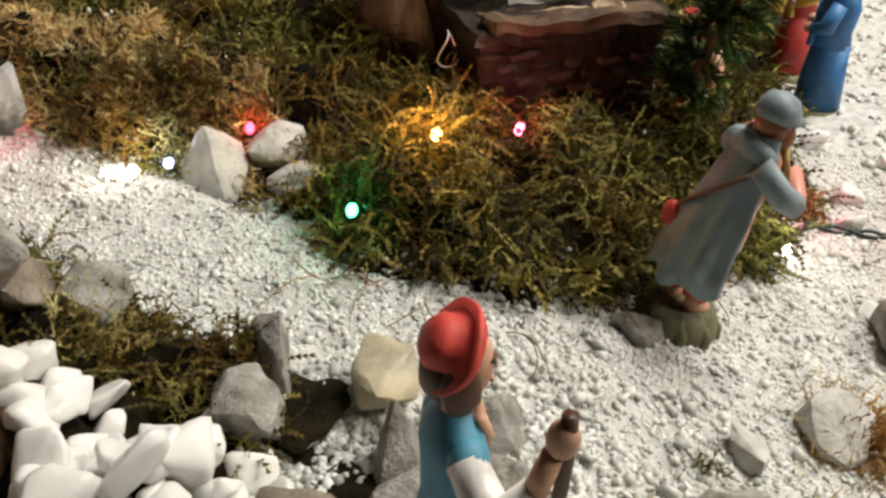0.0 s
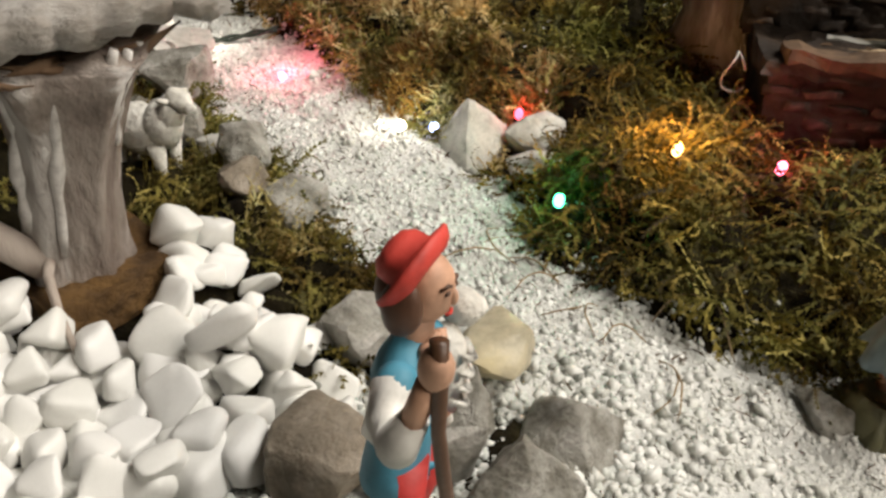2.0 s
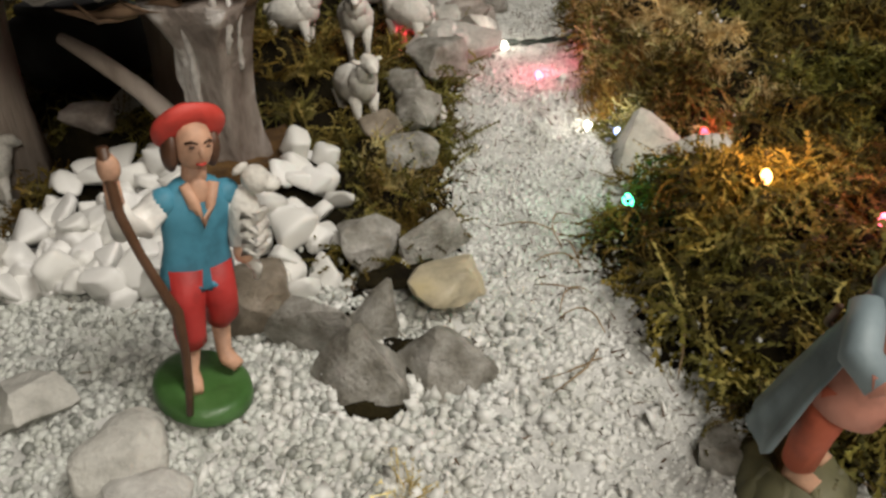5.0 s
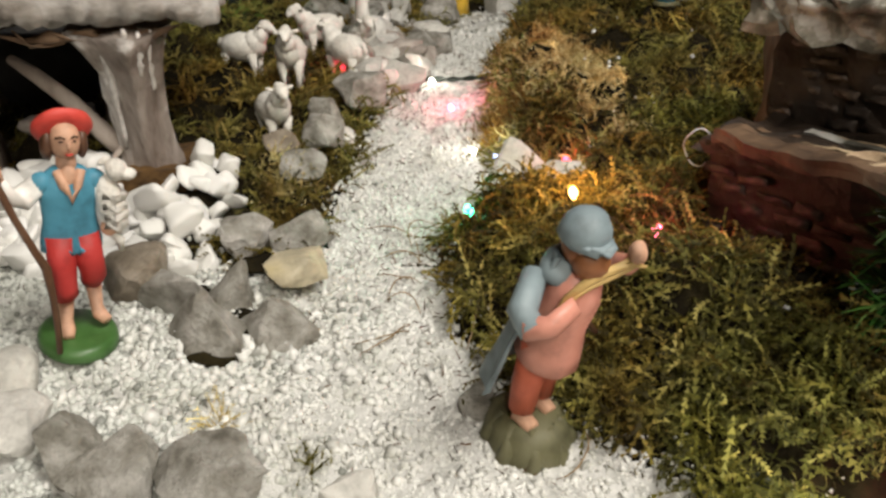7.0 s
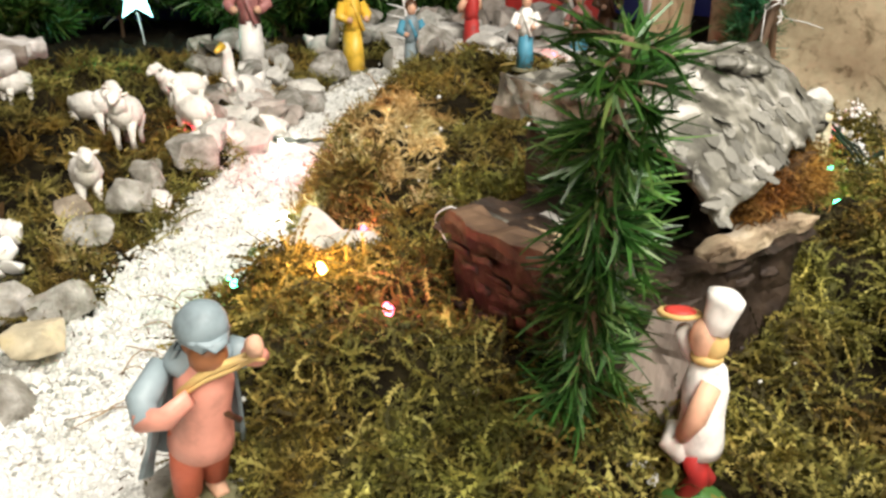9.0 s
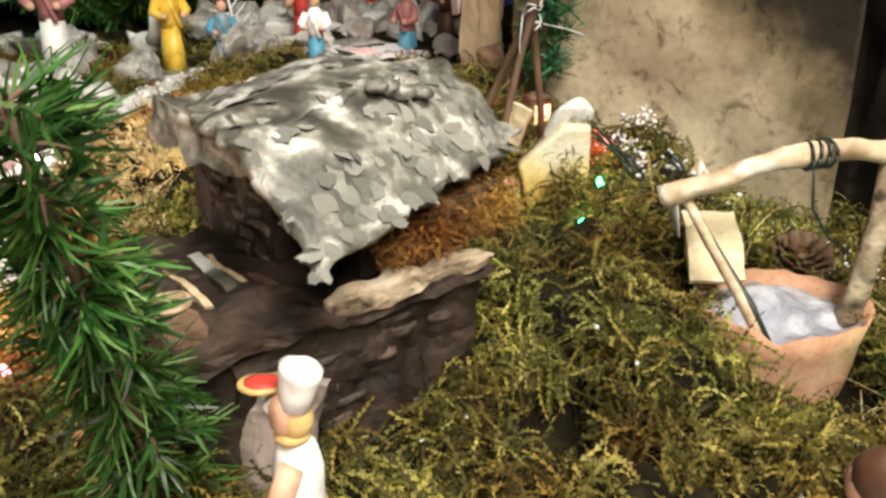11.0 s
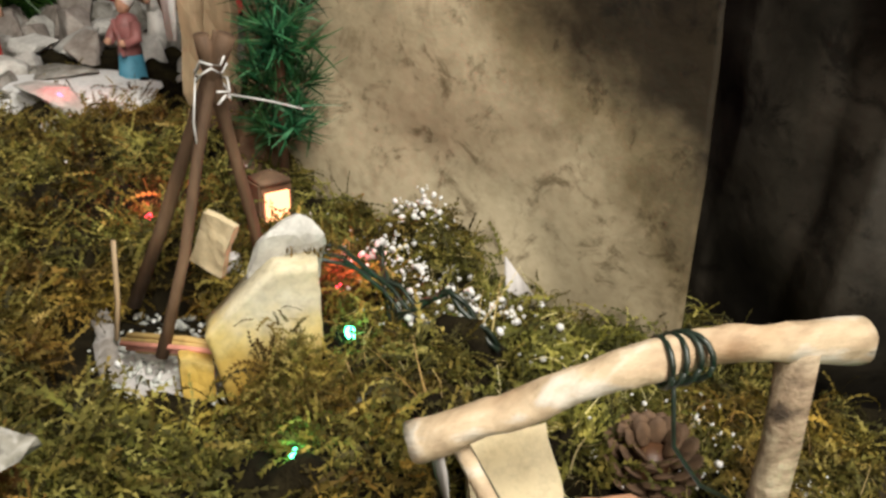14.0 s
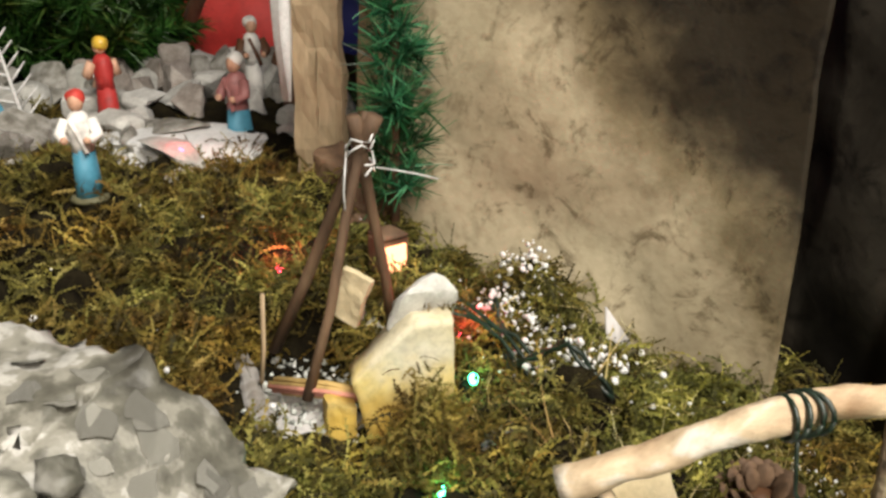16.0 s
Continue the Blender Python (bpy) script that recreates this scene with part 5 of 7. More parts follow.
# ---- painted figures ----
def boy():
    s = Shape()
    s.lathe([(0.0185, 0), (0.0198, 0.0015), (0.019, 0.0052), (0.0165, 0.0064)], GREEN_BASE, 30, oval=0.78)
    # legs stepping forward, trousers ending in a ragged hem
    s.tube([(0.003, -0.0035, 0.0235), (0.0035, -0.0045, 0.027), (0.003, -0.0045, 0.036), (0.0015, -0.004, 0.049)], [0.0046, 0.0049, 0.0052, 0.0062], RED, 16)
    s.tube([(-0.001, 0.0065, 0.0275), (0.0015, 0.0072, 0.031), (0.003, 0.0058, 0.038), (0.0012, 0.0042, 0.049)], [0.0044, 0.005, 0.0053, 0.006], RED, 16)
    s.tube([(0.0085, -0.005, 0.0078), (0.0045, -0.0045, 0.009), (0.002, -0.0042, 0.012), (0.0025, -0.004, 0.026)], [0.0022, 0.003, 0.0026, 0.0034], SKIN, 12)
    s.tube([(0.005, 0.0105, 0.0105), (0.001, 0.0085, 0.012), (-0.0015, 0.008, 0.0145), (-0.001, 0.0068, 0.029)], [0.0021, 0.0028, 0.0025, 0.0033], SKIN, 12)
    first = len(s.bm.verts)
    s.lathe([(0.0104, 0.0425), (0.0114, 0.0432), (0.0112, 0.047), (0.0096, 0.0555), (0.0104, 0.064), (0.0112, 0.0685), (0.0096, 0.0725), (0.0062, 0.0758), (0.0036, 0.0772)], TEAL, 28)
    for v in list(s.bm.verts)[first:]:
        v.co.x *= 0.62
    for sy in (-1, 1):
        s.ball((0.0005, 0.0092 * sy, 0.0705), (0.0044, 0.0046, 0.0042), TEAL, seg=14)
        s.tube([(0.0062, 0.0012 * sy, 0.0425), (0.0066, 0.002 * sy, 0.0445), (0.006, 0.0065 * sy, 0.043)], [0.001, 0.0014, 0.0008], TEAL, 8)
    s.tube([(0.0042, -0.0042, 0.0762), (0.0062, -0.0022, 0.0705), (0.0066, 0.0002, 0.0648), (0.0062, 0.0026, 0.0705), (0.0042, 0.0042, 0.0762)], [0.0016, 0.0018, 0.0016, 0.0018, 0.0016], SKIN, 8)
    s.ball((0.0045, 0.0, 0.0735), (0.0022, 0.0032, 0.0042), SKIN, seg=12)
    s.tube([(0, 0, 0.073), (0.001, 0, 0.081)], [0.0038, 0.0034], SKIN, 12)
    s.ball((0.0018, 0, 0.087), (0.0056, 0.0053, 0.0075), SKIN)
    s.ball((0.0072, 0, 0.0862), (0.0011, 0.0009, 0.0018), SKIN, seg=8)
    s.tube([(0.0066, -0.0013, 0.0828), (0.0069, 0, 0.0825), (0.0066, 0.0013, 0.0828)], 0.00045, RED_HAT, 6)
    for sy in (-1, 1):
        s.tube([(0.0069, 0.0009 * sy, 0.0888), (0.0067, 0.0024 * sy, 0.0897), (0.0056, 0.0038 * sy, 0.0888)], 0.0004, HAIR, 6)
        s.ball((0.0068, 0.0023 * sy, 0.0879), (0.0005, 0.0009, 0.00045), HAIR, seg=8)
        s.ball((-0.001, 0.0061 * sy, 0.0848), (0.0042, 0.0024, 0.006), HAIR, seg=12)
    s.ball((-0.0028, 0, 0.0855), (0.0052, 0.0066, 0.0068), HAIR)
    # floppy hat with a wide turned-up brim
    s.lathe([(0.0066, -0.002), (0.0084, -0.0012), (0.0097, 0.0006), (0.0095, 0.0015), (0.0074, 0.001), (0.006, 0.002), (0.0054, 0.0046), (0.0038, 0.0064), (0.001, 0.0072)], RED_HAT, 30, at=(-0.0008, 0, 0.0905), turn=(0, -60, 0), oval=1.1)
    # raised arm with the crook
    s.tube([(0, -0.0095, 0.0705), (0.002, -0.0165, 0.0655), (0.0055, -0.0215, 0.067), (0.0085, -0.0245, 0.0755)], [0.0042, 0.0048, 0.0042, 0.0028], WHITE, 16)
    s.tube([(0.008, -0.024, 0.0735), (0.0105, -0.0255, 0.084)], [0.0024, 0.0021], SKIN, 10)
    s.ball((0.0115, -0.026, 0.0875), (0.003, 0.0031, 0.0042), SKIN)
    s.tube([(0.0118, -0.0268, 0.093), (0.0124, -0.0262, 0.085), (0.013, -0.0245, 0.0745), (0.014, -0.0205, 0.0625), (0.015, -0.015, 0.05), (0.0155, -0.0118, 0.043), (0.0155, -0.0105, 0.03), (0.015, -0.0098, 0.016), (0.0145, -0.0095, 0.005)], [0.0016, 0.0015, 0.0014, 0.0014, 0.0015, 0.0017, 0.0014, 0.0013, 0.0012], BROWN, 10)
    # other arm holding the lamb against the side
    s.tube([(0, 0.0098, 0.0705), (0.0005, 0.0132, 0.0615), (0.004, 0.013, 0.0535)], [0.0042, 0.0046, 0.0034], WHITE, 14)
    s.ball((0.0045, 0.0135, 0.0515), (0.0032, 0.0034, 0.0036), SKIN, seg=12)
    s.ball((0.004, 0.0148, 0.0605), (0.0052, 0.0056, 0.0125), WOOL, (10, 0, 0))
    for k in range(4):
        s.tube([(0.0075, 0.0112, 0.0535 + 0.004 * k), (0.0096, 0.0148, 0.053 + 0.004 * k), (0.0065, 0.0192, 0.0535 + 0.004 * k)], 0.0016, WOOL, 8)
    s.ball((0.0058, 0.0165, 0.0755), (0.0048, 0.0042, 0.0044), WOOL)
    s.ball((0.0078, 0.0202, 0.0742), (0.003, 0.0034, 0.0024), WOOL, seg=10)
    s.ball((0.0094, 0.0178, 0.0765), 0.0006, HAIR, seg=8)
    s.ball((0.0034, 0.0128, 0.0785), (0.0014, 0.0028, 0.0013), WOOL, (30, 0, 0), 8)
    s.tube([(0.004, 0.0125, 0.052), (0.006, 0.017, 0.046), (0.003, 0.018, 0.041)], [0.0024, 0.0018, 0.0012], WOOL, 8)
    return s.rough(0.006, 0.0004)


put("shepherd_figure", boy(), pose(0.0455, 0.1485, 0.0548, -8, 2, 0) @ pose(0, 0, 0, 0, 0, 20) @ Matrix.Diagonal((0.95, 0.95, 0.955, 1)), "painted shepherd boy figure with red hat, teal waistcoat and lamb", "figurine")



def piper():
    s = Shape()
    s.lathe([(0.0165, -0.006), (0.0165, 0.003), (0.0148, 0.009), (0.011, 0.0118)], OLIVE_BASE, 9, oval=0.85)
    for k in range(9):
        an = k * 0.7
        s.tube([(0.0155 * math.cos(an), 0.0135 * math.sin(an), -0.004), (0.0145 * math.cos(an + 0.15), 0.0125 * math.sin(an + 0.15), 0.005), (0.009 * math.cos(an), 0.008 * math.sin(an), 0.0115)], [0.0028, 0.0026, 0.0016], OLIVE_BASE, 8)
    for sy, x0 in ((-0.0045, 0.001), (0.005, -0.002)):
        s.tube([(x0 + 0.006, sy, 0.0122), (x0, sy, 0.0132), (x0, sy, 0.021)], [0.0022, 0.0032, 0.0026], SKIN, 10)
        s.tube([(x0, sy, 0.0165), (x0 + 0.001, sy, 0.027), (x0 + 0.003, sy * 0.8, 0.042)], [0.0044, 0.0050, 0.0056], ORANGE, 14)
    s.lathe([(0.0092, 0.0005), (0.01, 0.001), (0.0094, 0.006), (0.008, 0.014), (0.0084, 0.025), (0.0072, 0.031), (0.004, 0.034)], PINK, 24, at=(0.0036, 0, 0.035), oval=0.98, turn=(0, 14, 0))
    # the open cape
    n0 = len(s.bm.faces)
    inner, outer = [], []
    for j in range(9):
        f = j / 8
        rad, z = 0.0062 + 0.0085 * f ** 0.8, 0.0715 - 0.048 * f
        cx = 0.0105 - 0.0115 * f
        ri, ro = [], []
        for i in range(23):
            an = math.radians(95 + 170 * i / 22 + (6 * f))
            fold = 1 + 0.10 * f * math.sin(i * 1.25)
            for ring, t in ((ri, -0.0007), (ro, 0.0007)):
                ring.append(s.bm.verts.new((cx + (rad * fold + t) * math.cos(an) * 0.85, (rad * fold + t) * math.sin(an) * 1.08, z + 0.002 * f * math.sin(i * 0.9))))
        inner.append(ri)
        outer.append(ro)
    for j in range(8):
        for i in range(22):
            s.bm.faces.new((outer[j][i], outer[j][i + 1], outer[j + 1][i + 1], outer[j + 1][i]))
            s.bm.faces.new((inner[j][i + 1], inner[j][i], inner[j + 1][i], inner[j + 1][i + 1]))
        for i in (0, 22):
            s.bm.faces.new((outer[j][i], outer[j + 1][i], inner[j + 1][i], inner[j][i]))
    for i in range(22):
        s.bm.faces.new((outer[8][i], outer[8][i + 1], inner[8][i + 1], inner[8][i]))
    s._slot(CLOAK, n0)
    s.ball((0.0075, 0, 0.0662), (0.0068, 0.0098, 0.0048), CLOAK, (0, 20, 0))
    s.ball((0.0128, 0, 0.0740), (0.0050, 0.0046, 0.0058), SKIN)
    s.ball((0.0152, 0, 0.0708), (0.0048, 0.0054, 0.0048), BEARD)
    s.ball((0.0108, 0, 0.0738), (0.0052, 0.0058, 0.0058), BEARD)
    s.lathe([(0.0066, -0.0014), (0.0074, 0.0), (0.0068, 0.003), (0.0048, 0.0056), (0.0014, 0.0068)], CLOAK, 24, at=(0.0112, 0, 0.0768), turn=(0, 10, 0))
    s.tube([(0.0128, -0.0062, 0.0762), (0.0196, -0.0026, 0.0756), (0.0206, 0.0, 0.0758), (0.0196, 0.0026, 0.0756), (0.0128, 0.0062, 0.0762)], [0.0012, 0.0012, 0.0013, 0.0012, 0.0012], CLOAK, 8)
    s.ball((0.0148, 0, 0.0765), (0.0056, 0.0058, 0.0012), CLOAK, (0, 8, 0), 14)
    s.tube([(0.004, -0.0088, 0.0645), (0.009, -0.0168, 0.0585), (0.015, -0.0172, 0.0555)], [0.0038, 0.0042, 0.0037], CLOAK, 12)
    s.tube([(0.0125, -0.0182, 0.0558), (0.0175, -0.0135, 0.0572), (0.0188, -0.007, 0.0622)], [0.0036, 0.0032, 0.0024], PINK, 12)
    s.tube([(0.006, 0.009, 0.0645), (0.011, 0.0125, 0.0645)], [0.0040, 0.0042], CLOAK, 12)
    s.tube([(0.010, 0.0118, 0.0645), (0.0165, 0.0132, 0.0668), (0.0205, 0.0108, 0.0712)], [0.0035, 0.003, 0.0024], PINK, 12)
    s.ball((0.0212, 0.0102, 0.0735), (0.0026, 0.0028, 0.0034), SKIN)
    for k in range(11):
        r = random.Random(700 + k)
        a, b, c = r.uniform(-1.8, 1.8), r.uniform(0, 1), r.uniform(-2.5, 2.5)
        s.tube([(0.0155, -0.0095 + 0.0006 * a, 0.0615 + 0.001 * a), (0.0172 + 0.0016 * b, -0.002 + 0.0004 * a, 0.0672 + 0.001 * a), (0.0195 + 0.001 * b, 0.006, 0.0695 + 0.0009 * a), (0.0215 + r.uniform(-0.002, 0.002), 0.011 + r.uniform(-0.002, 0.002), 0.0712 + 0.0008 * c)], [0.0005, 0.0009, 0.0008, 0.0005], STRAW, 6)
    s.tube([(0.0045, -0.0085, 0.066), (0.0155, -0.001, 0.0555), (0.0135, 0.0085, 0.0455)], 0.0009, BROWN, 6)
    s.tube([(-0.0005, -0.0105, 0.062), (-0.0065, 0.002, 0.049), (-0.006, 0.0115, 0.041)], 0.0009, BROWN, 6)
    s.ball((-0.0065, 0.0115, 0.0385), (0.003, 0.0038, 0.0042), RED_HAT)
    return s.rough(0.005, 0.0005)


put("piper_figure", piper(), pose(0.12, 0.308, 0.031, 0, 0, 22) @ pose(0, 0, 0, 0, 8, 0) @ Matrix.Diagonal((1.1, 1.14, 1.2, 1)), "painted piper figure in grey-blue cloak, leaning forward on an olive base", "figurine")



def chef():
    s = Shape()
    s.ball((0, 0, 0.004), (0.016, 0.013, 0.006), GREEN_BASE)
    s.tube([(0.006, 0.002, 0.006), (-0.001, 0.003, 0.016), (0.003, 0.003, 0.028)], [0.0035, 0.0045, 0.0062], RED, 12)
    s.tube([(-0.008, -0.006, 0.01), (0.0, -0.006, 0.018), (0.002, -0.004, 0.03)], [0.0035, 0.0046, 0.0062], RED, 12)
    s.lathe([(0.0098, 0.026), (0.0105, 0.03), (0.0088, 0.042), (0.0095, 0.052), (0.0075, 0.06), (0.004, 0.063)], WHITE, 20, oval=0.9)
    s.tube([(0.009, -0.004, 0.034), (0.0105, 0.001, 0.03), (0.0055, 0.004, 0.025)], [0.0044, 0.0066, 0.004], WHITE, 12)
    s.tube([(0, 0.009, 0.057), (0.005, 0.012, 0.046), (0.009, 0.008, 0.036)], [0.0042, 0.0046, 0.0034], SKIN, 12)
    s.tube([(0, -0.008, 0.057), (0.006, -0.009, 0.063), (0.0105, -0.007, 0.071)], [0.0042, 0.0042, 0.003], WHITE, 12)
    s.ball((0.001, 0, 0.0635), (0.0068, 0.0065, 0.0026), STRAW)
    s.ball((0.0025, 0, 0.0705), (0.0068, 0.006, 0.0075), SKIN)
    s.ball((-0.001, 0, 0.069), (0.006, 0.0064, 0.0065), STRAW)
    s.lathe([(0.006, 0), (0.0062, 0.0045), (0.0076, 0.0105), (0.0078, 0.013), (0.005, 0.0145)], WHITE, 18, at=(-0.0005, 0, 0.0735), turn=(0, -14, 0))
    s.lathe([(0.0085, 0), (0.0092, 0.0008), (0.0085, 0.0018), (0.007, 0.0016)], STRAW, 20, at=(0.0125, -0.007, 0.0755), turn=(8, 0, 0))
    s.lathe([(0.0066, 0.0), (0.0064, 0.0012), (0.004, 0.0014)], RED_HAT, 18, at=(0.0125, -0.007, 0.0766), turn=(8, 0, 0))
    return s.rough(0.006, 0.0005)


put("chef_figure", chef(), pose(0.149, 0.486, 0.0255, 0, 0, 250) @ Matrix.Diagonal((0.86, 0.86, 1.04, 1)), "painted pizza cook figure in white jacket, tall hat and red trousers", "figurine")


def robed(robe, hat, sash, hgt=0.09, arms=None, skirt=None):
    """A simple standing figure in a long robe."""
    s = Shape()
    s.lathe([(0.014, 0), (0.015, 0.002), (0.013, 0.005)], OLIVE_BASE, 18)
    s.lathe([(0.0125, 0.004), (0.0118, 0.02), (0.0095, 0.042)], skirt or robe, 20, oval=0.8)
    s.lathe([(0.0096, 0.040), (0.0088, 0.048), (0.0105, 0.06), (0.008, 0.068), (0.004, 0.071)], robe, 20, oval=0.85)
    for sy in (-1, 1):
        s.tube([(0, 0.0095 * sy, 0.064), (0.004, 0.014 * sy, 0.053), (0.011, 0.009 * sy, 0.05)], [0.0042, 0.0046, 0.0034], arms or sash, 12)
        s.ball((0.0125, 0.0085 * sy, 0.0505), 0.003, SKIN, seg=10)
    s.ball((0.0015, 0, 0.0775), (0.0062, 0.0058, 0.0075), SKIN)
    s.ball((-0.001, 0, 0.0805), (0.0075, 0.0072, 0.0068), hat)
    s.tube([(0.009, -0.004, 0.066), (0.0095, 0.002, 0.052), (0.0105, 0.006, 0.04)], 0.002, sash, 8)
    return s.rough(0.006, 0.0006), hgt / 0.087


FOLK = [
    ("blue-robed villager figure with a red cap on the gravel", 0.243, 0.565, 160, (BLUE, RED_HAT, BLUE), 0.1),
    ("red-robed villager figure with a yellow sash", 0.237, 0.62, 200, (RED, HAIR, YELLOW), 0.1),
    ("yellow-robed villager figure by the gravel", 0.25, 0.73, 210, (YELLOW, HAIR, YELLOW), 0.1),
    ("red and yellow villager figure near the well", 0.205, 0.735, 220, (RED, YELLOW, YELLOW), 0.095),
    ("villager figure in dusty pink coat and white stockings by stones", -0.59, 0.345, -10, (DUSTY, HAIR, DUSTY), 0.13),
    ("yellow-dressed villager figure among the far stones", -0.6, 0.46, 20, (YELLOW, RED_HAT, YELLOW), 0.11),
    ("red-jacketed villager figure with a yellow hat", -0.6, 0.603, 200, (RED, YELLOW, SKIN), 0.085),
    ("villager woman figure in blue skirt and pink sleeves", -0.5, 0.7, -60, (DUSTY, WHITE, DUSTY), 0.088),
    ("grey-white villager figure before the red cloth", -0.66, 0.75, 0, (WHITE, WHITE, BROWN), 0.09),
    ("grey-white villager figure beside the pole", -0.6, 0.775, 0, (BROWN, WHITE, BROWN), 0.1),
    ("villager figure in grey coat on the far path", -0.5, 0.51, 0, (CLOAK, BROWN, TEAL), 0.08),
]
for lab, fx, fy, rz, cols, hgt in FOLK:
    sh, k = robed(*cols, hgt=hgt, skirt=TEAL if "blue skirt" in lab else WHITE if "stockings" in lab else None)
    put("villager_figure", sh, pose(*at(fx, fy, -0.002), 0, 0, rz) @ Matrix.Scale(k, 4), lab, "figurine", "villager figures")
sh, k = robed(WHITE, RED_HAT, WHITE, 0.066, skirt=TEAL)
put("villager_figure", sh, pose(*at(-0.31, 0.572, -0.002), 0, 0, -20) @ Matrix.Scale(k, 4), "villager woman figure in red hood and teal skirt on the moss", "figurine", "villager figures")


# ---- sheep and goose ----
def sheep_shape(seed=0, down=0.0):
    s = Shape()
    s.ball((0, 0, 0.0205), (0.0165, 0.0098, 0.0102), WOOL, seg=24)
    s.ball((0.0115, 0, 0.0235), (0.0078, 0.0078, 0.0096), WOOL)
    s.tube([(0.012, 0, 0.024), (0.0165, 0, 0.0295 - down), (0.0185, 0, 0.034 - down)], [0.0068, 0.0055, 0.0046], WOOL, 12)
    s.ball((0.0212, 0, 0.0352 - down), (0.0056, 0.0042, 0.0042), WOOL, (0, 28, 0))
    s.ball((0.0255, 0, 0.0328 - down), (0.003, 0.0025, 0.0024), WOOL, (0, 28, 0), 10)
    for sy in (-1, 1):
        s.ball((0.0185, 0.0052 * sy, 0.0355 - down), (0.0016, 0.0032, 0.0012), WOOL, (20 * sy, 0, 0), 10)
        for x0 in (-0.0095, 0.0105):
            s.tube([(x0, 0.0045 * sy, 0.0), (x0 + 0.0004, 0.0045 * sy, 0.006), (x0, 0.0048 * sy, 0.017)], [0.0018, 0.0018, 0.0038], WOOL, 8)
    s.tube([(-0.0145, 0, 0.026), (-0.0175, 0, 0.02)], [0.0022, 0.0014], WOOL, 8)
    return s.rough(0.0035, 0.0012, seed)


for k, (sx, sy, rz, sc, lab) in enumerate([(-0.152, 0.235, 14, 1.15, "white sheep figure standing on the moss by the path"), (-0.235, 0.252, -8, 1.28, "white sheep figure with raised head"), (-0.294, 0.218, 62, 1.2, "white sheep figure lying side-on in the moss"),
                                           (-0.278, 0.296, 215, 1.3, "white sheep figure on the stones"), (-0.385, 0.32, 10, 1.3, "white sheep figure behind its neighbours"), (-0.36, 0.285, -70, 1.25, "white sheep figure in the middle of the flock"), (-0.41, 0.14, -40, 1.1, "white sheep figure at the edge of the moss"),
                                           (-0.125, 0.055, 120, 0.9, "white sheep figure under the shelter")]):
    put("sheep_figure", sheep_shape(k), pose(*at(sx, sy, -0.006 if "lying" in lab else -0.005 if k == 0 else 0.004), 0, 0, rz) @ Matrix.Scale(sc * 0.88, 4), lab, "sheep figurine", "sheep figures")
s = Shape()
for gxx, gyy, rz, lab in ((-0.4, 0.335, -30, "white goose figure among the sheep"), (-0.66, 0.43, 30, "large white goose figure among the far stones")):
    s = Shape()
    s.ball((0, 0, 0.013), (0.017, 0.009, 0.009), WHITE, (0, -12, 0), 18)
    s.tube([(0.012, 0, 0.016), (0.017, 0, 0.026), (0.017, 0, 0.036), (0.02, 0, 0.04)], [0.006, 0.0038, 0.0032, 0.0035], WHITE, 10)
    s.tube([(0.021, 0, 0.04), (0.028, 0, 0.038)], [0.0026, 0.001], YELLOW, 8)
    s.tube([(-0.013, 0, 0.014), (-0.024, 0, 0.019)], [0.006, 0.002], WHITE, 10, 0.5)
    s.lathe([(0.008, 0), (0.008, 0.004), (0.005, 0.006)], OLIVE_BASE, 14)
    put("goose_figure", s, pose(*at(gxx, gyy), 0, 0, rz) @ Matrix.Scale(1.6, 4), lab, "goose figurine")

# ---- well ----
well = thing("well", pose(0.057, 0.744, 0.026), "small terracotta card well with a peeled log crossbeam", "well")
s = Shape()
n = 48
rings = []
for r, z, wob in ((0.0345, -0.012, 0), (0.0365, 0.004, 0.2), (0.0385, 0.018, 0.4), (0.041, 0.030, 1.0), (0.0395, 0.0305, 1.0), (0.036, 0.014, 0.3), (0.034, 0.002, 0)):
    ring = []
    for k in range(n):
        an = 2 * math.pi * k / n
        facet = math.cos(math.pi / 9) / math.cos((an + 0.3) % (2 * math.pi / 9) - math.pi / 9)
        rr = r * (0.35 + 0.65 * facet) + 0.0012 * noise.noise(Vector((k * 0.5, z * 90, 2)))
        notch = -0.007 * math.exp(-((an - 5.6) / 0.14) ** 2) + 0.004 * noise.noise(Vector((k * 0.3, 1, 0))) + 0.0016 * noise.noise(Vector((k * 1.3, 4, 0)))
        ring.append(s.bm.verts.new((rr * math.cos(an), rr * 1.1 * math.sin(an), z + wob * notch)))
    rings.append(ring)
for r0, r1 in zip(rings, rings[1:]):
    for k in range(n):
        s.bm.faces.new((r0[k], r0[(k + 1) % n], r1[(k + 1) % n], r1[k]))
s._slot(TERRACOTTA, 0)
part("wall", s, well, "brick-red card wall with a torn rim")
s = Shape()
bmesh.ops.create_grid(s.bm, x_segments=30, y_segments=30, size=0.037)
for v in s.bm.verts:
    r = v.co.length
    if r > 0.037:
        v.co *= 0.037 / r
    v.co.z = 0.021 + 0.012 * math.exp(-((v.co.x + 0.012) / 0.02) ** 2 - ((v.co.y + 0.004) / 0.022) ** 2) + 0.007 * abs(noise.noise(v.co * 55)) + 0.004 * abs(noise.noise(v.co * 140)) - 0.003
    v.co.y *= 1.1
s._slot(COTTON, 0)
part("water", s, well, "crumpled blue-grey cellophane for water")
WELL_INV = Matrix.Translation((-0.057, -0.744, -0.026))


def wl(p):
    return tuple(WELL_INV @ Vector(p))


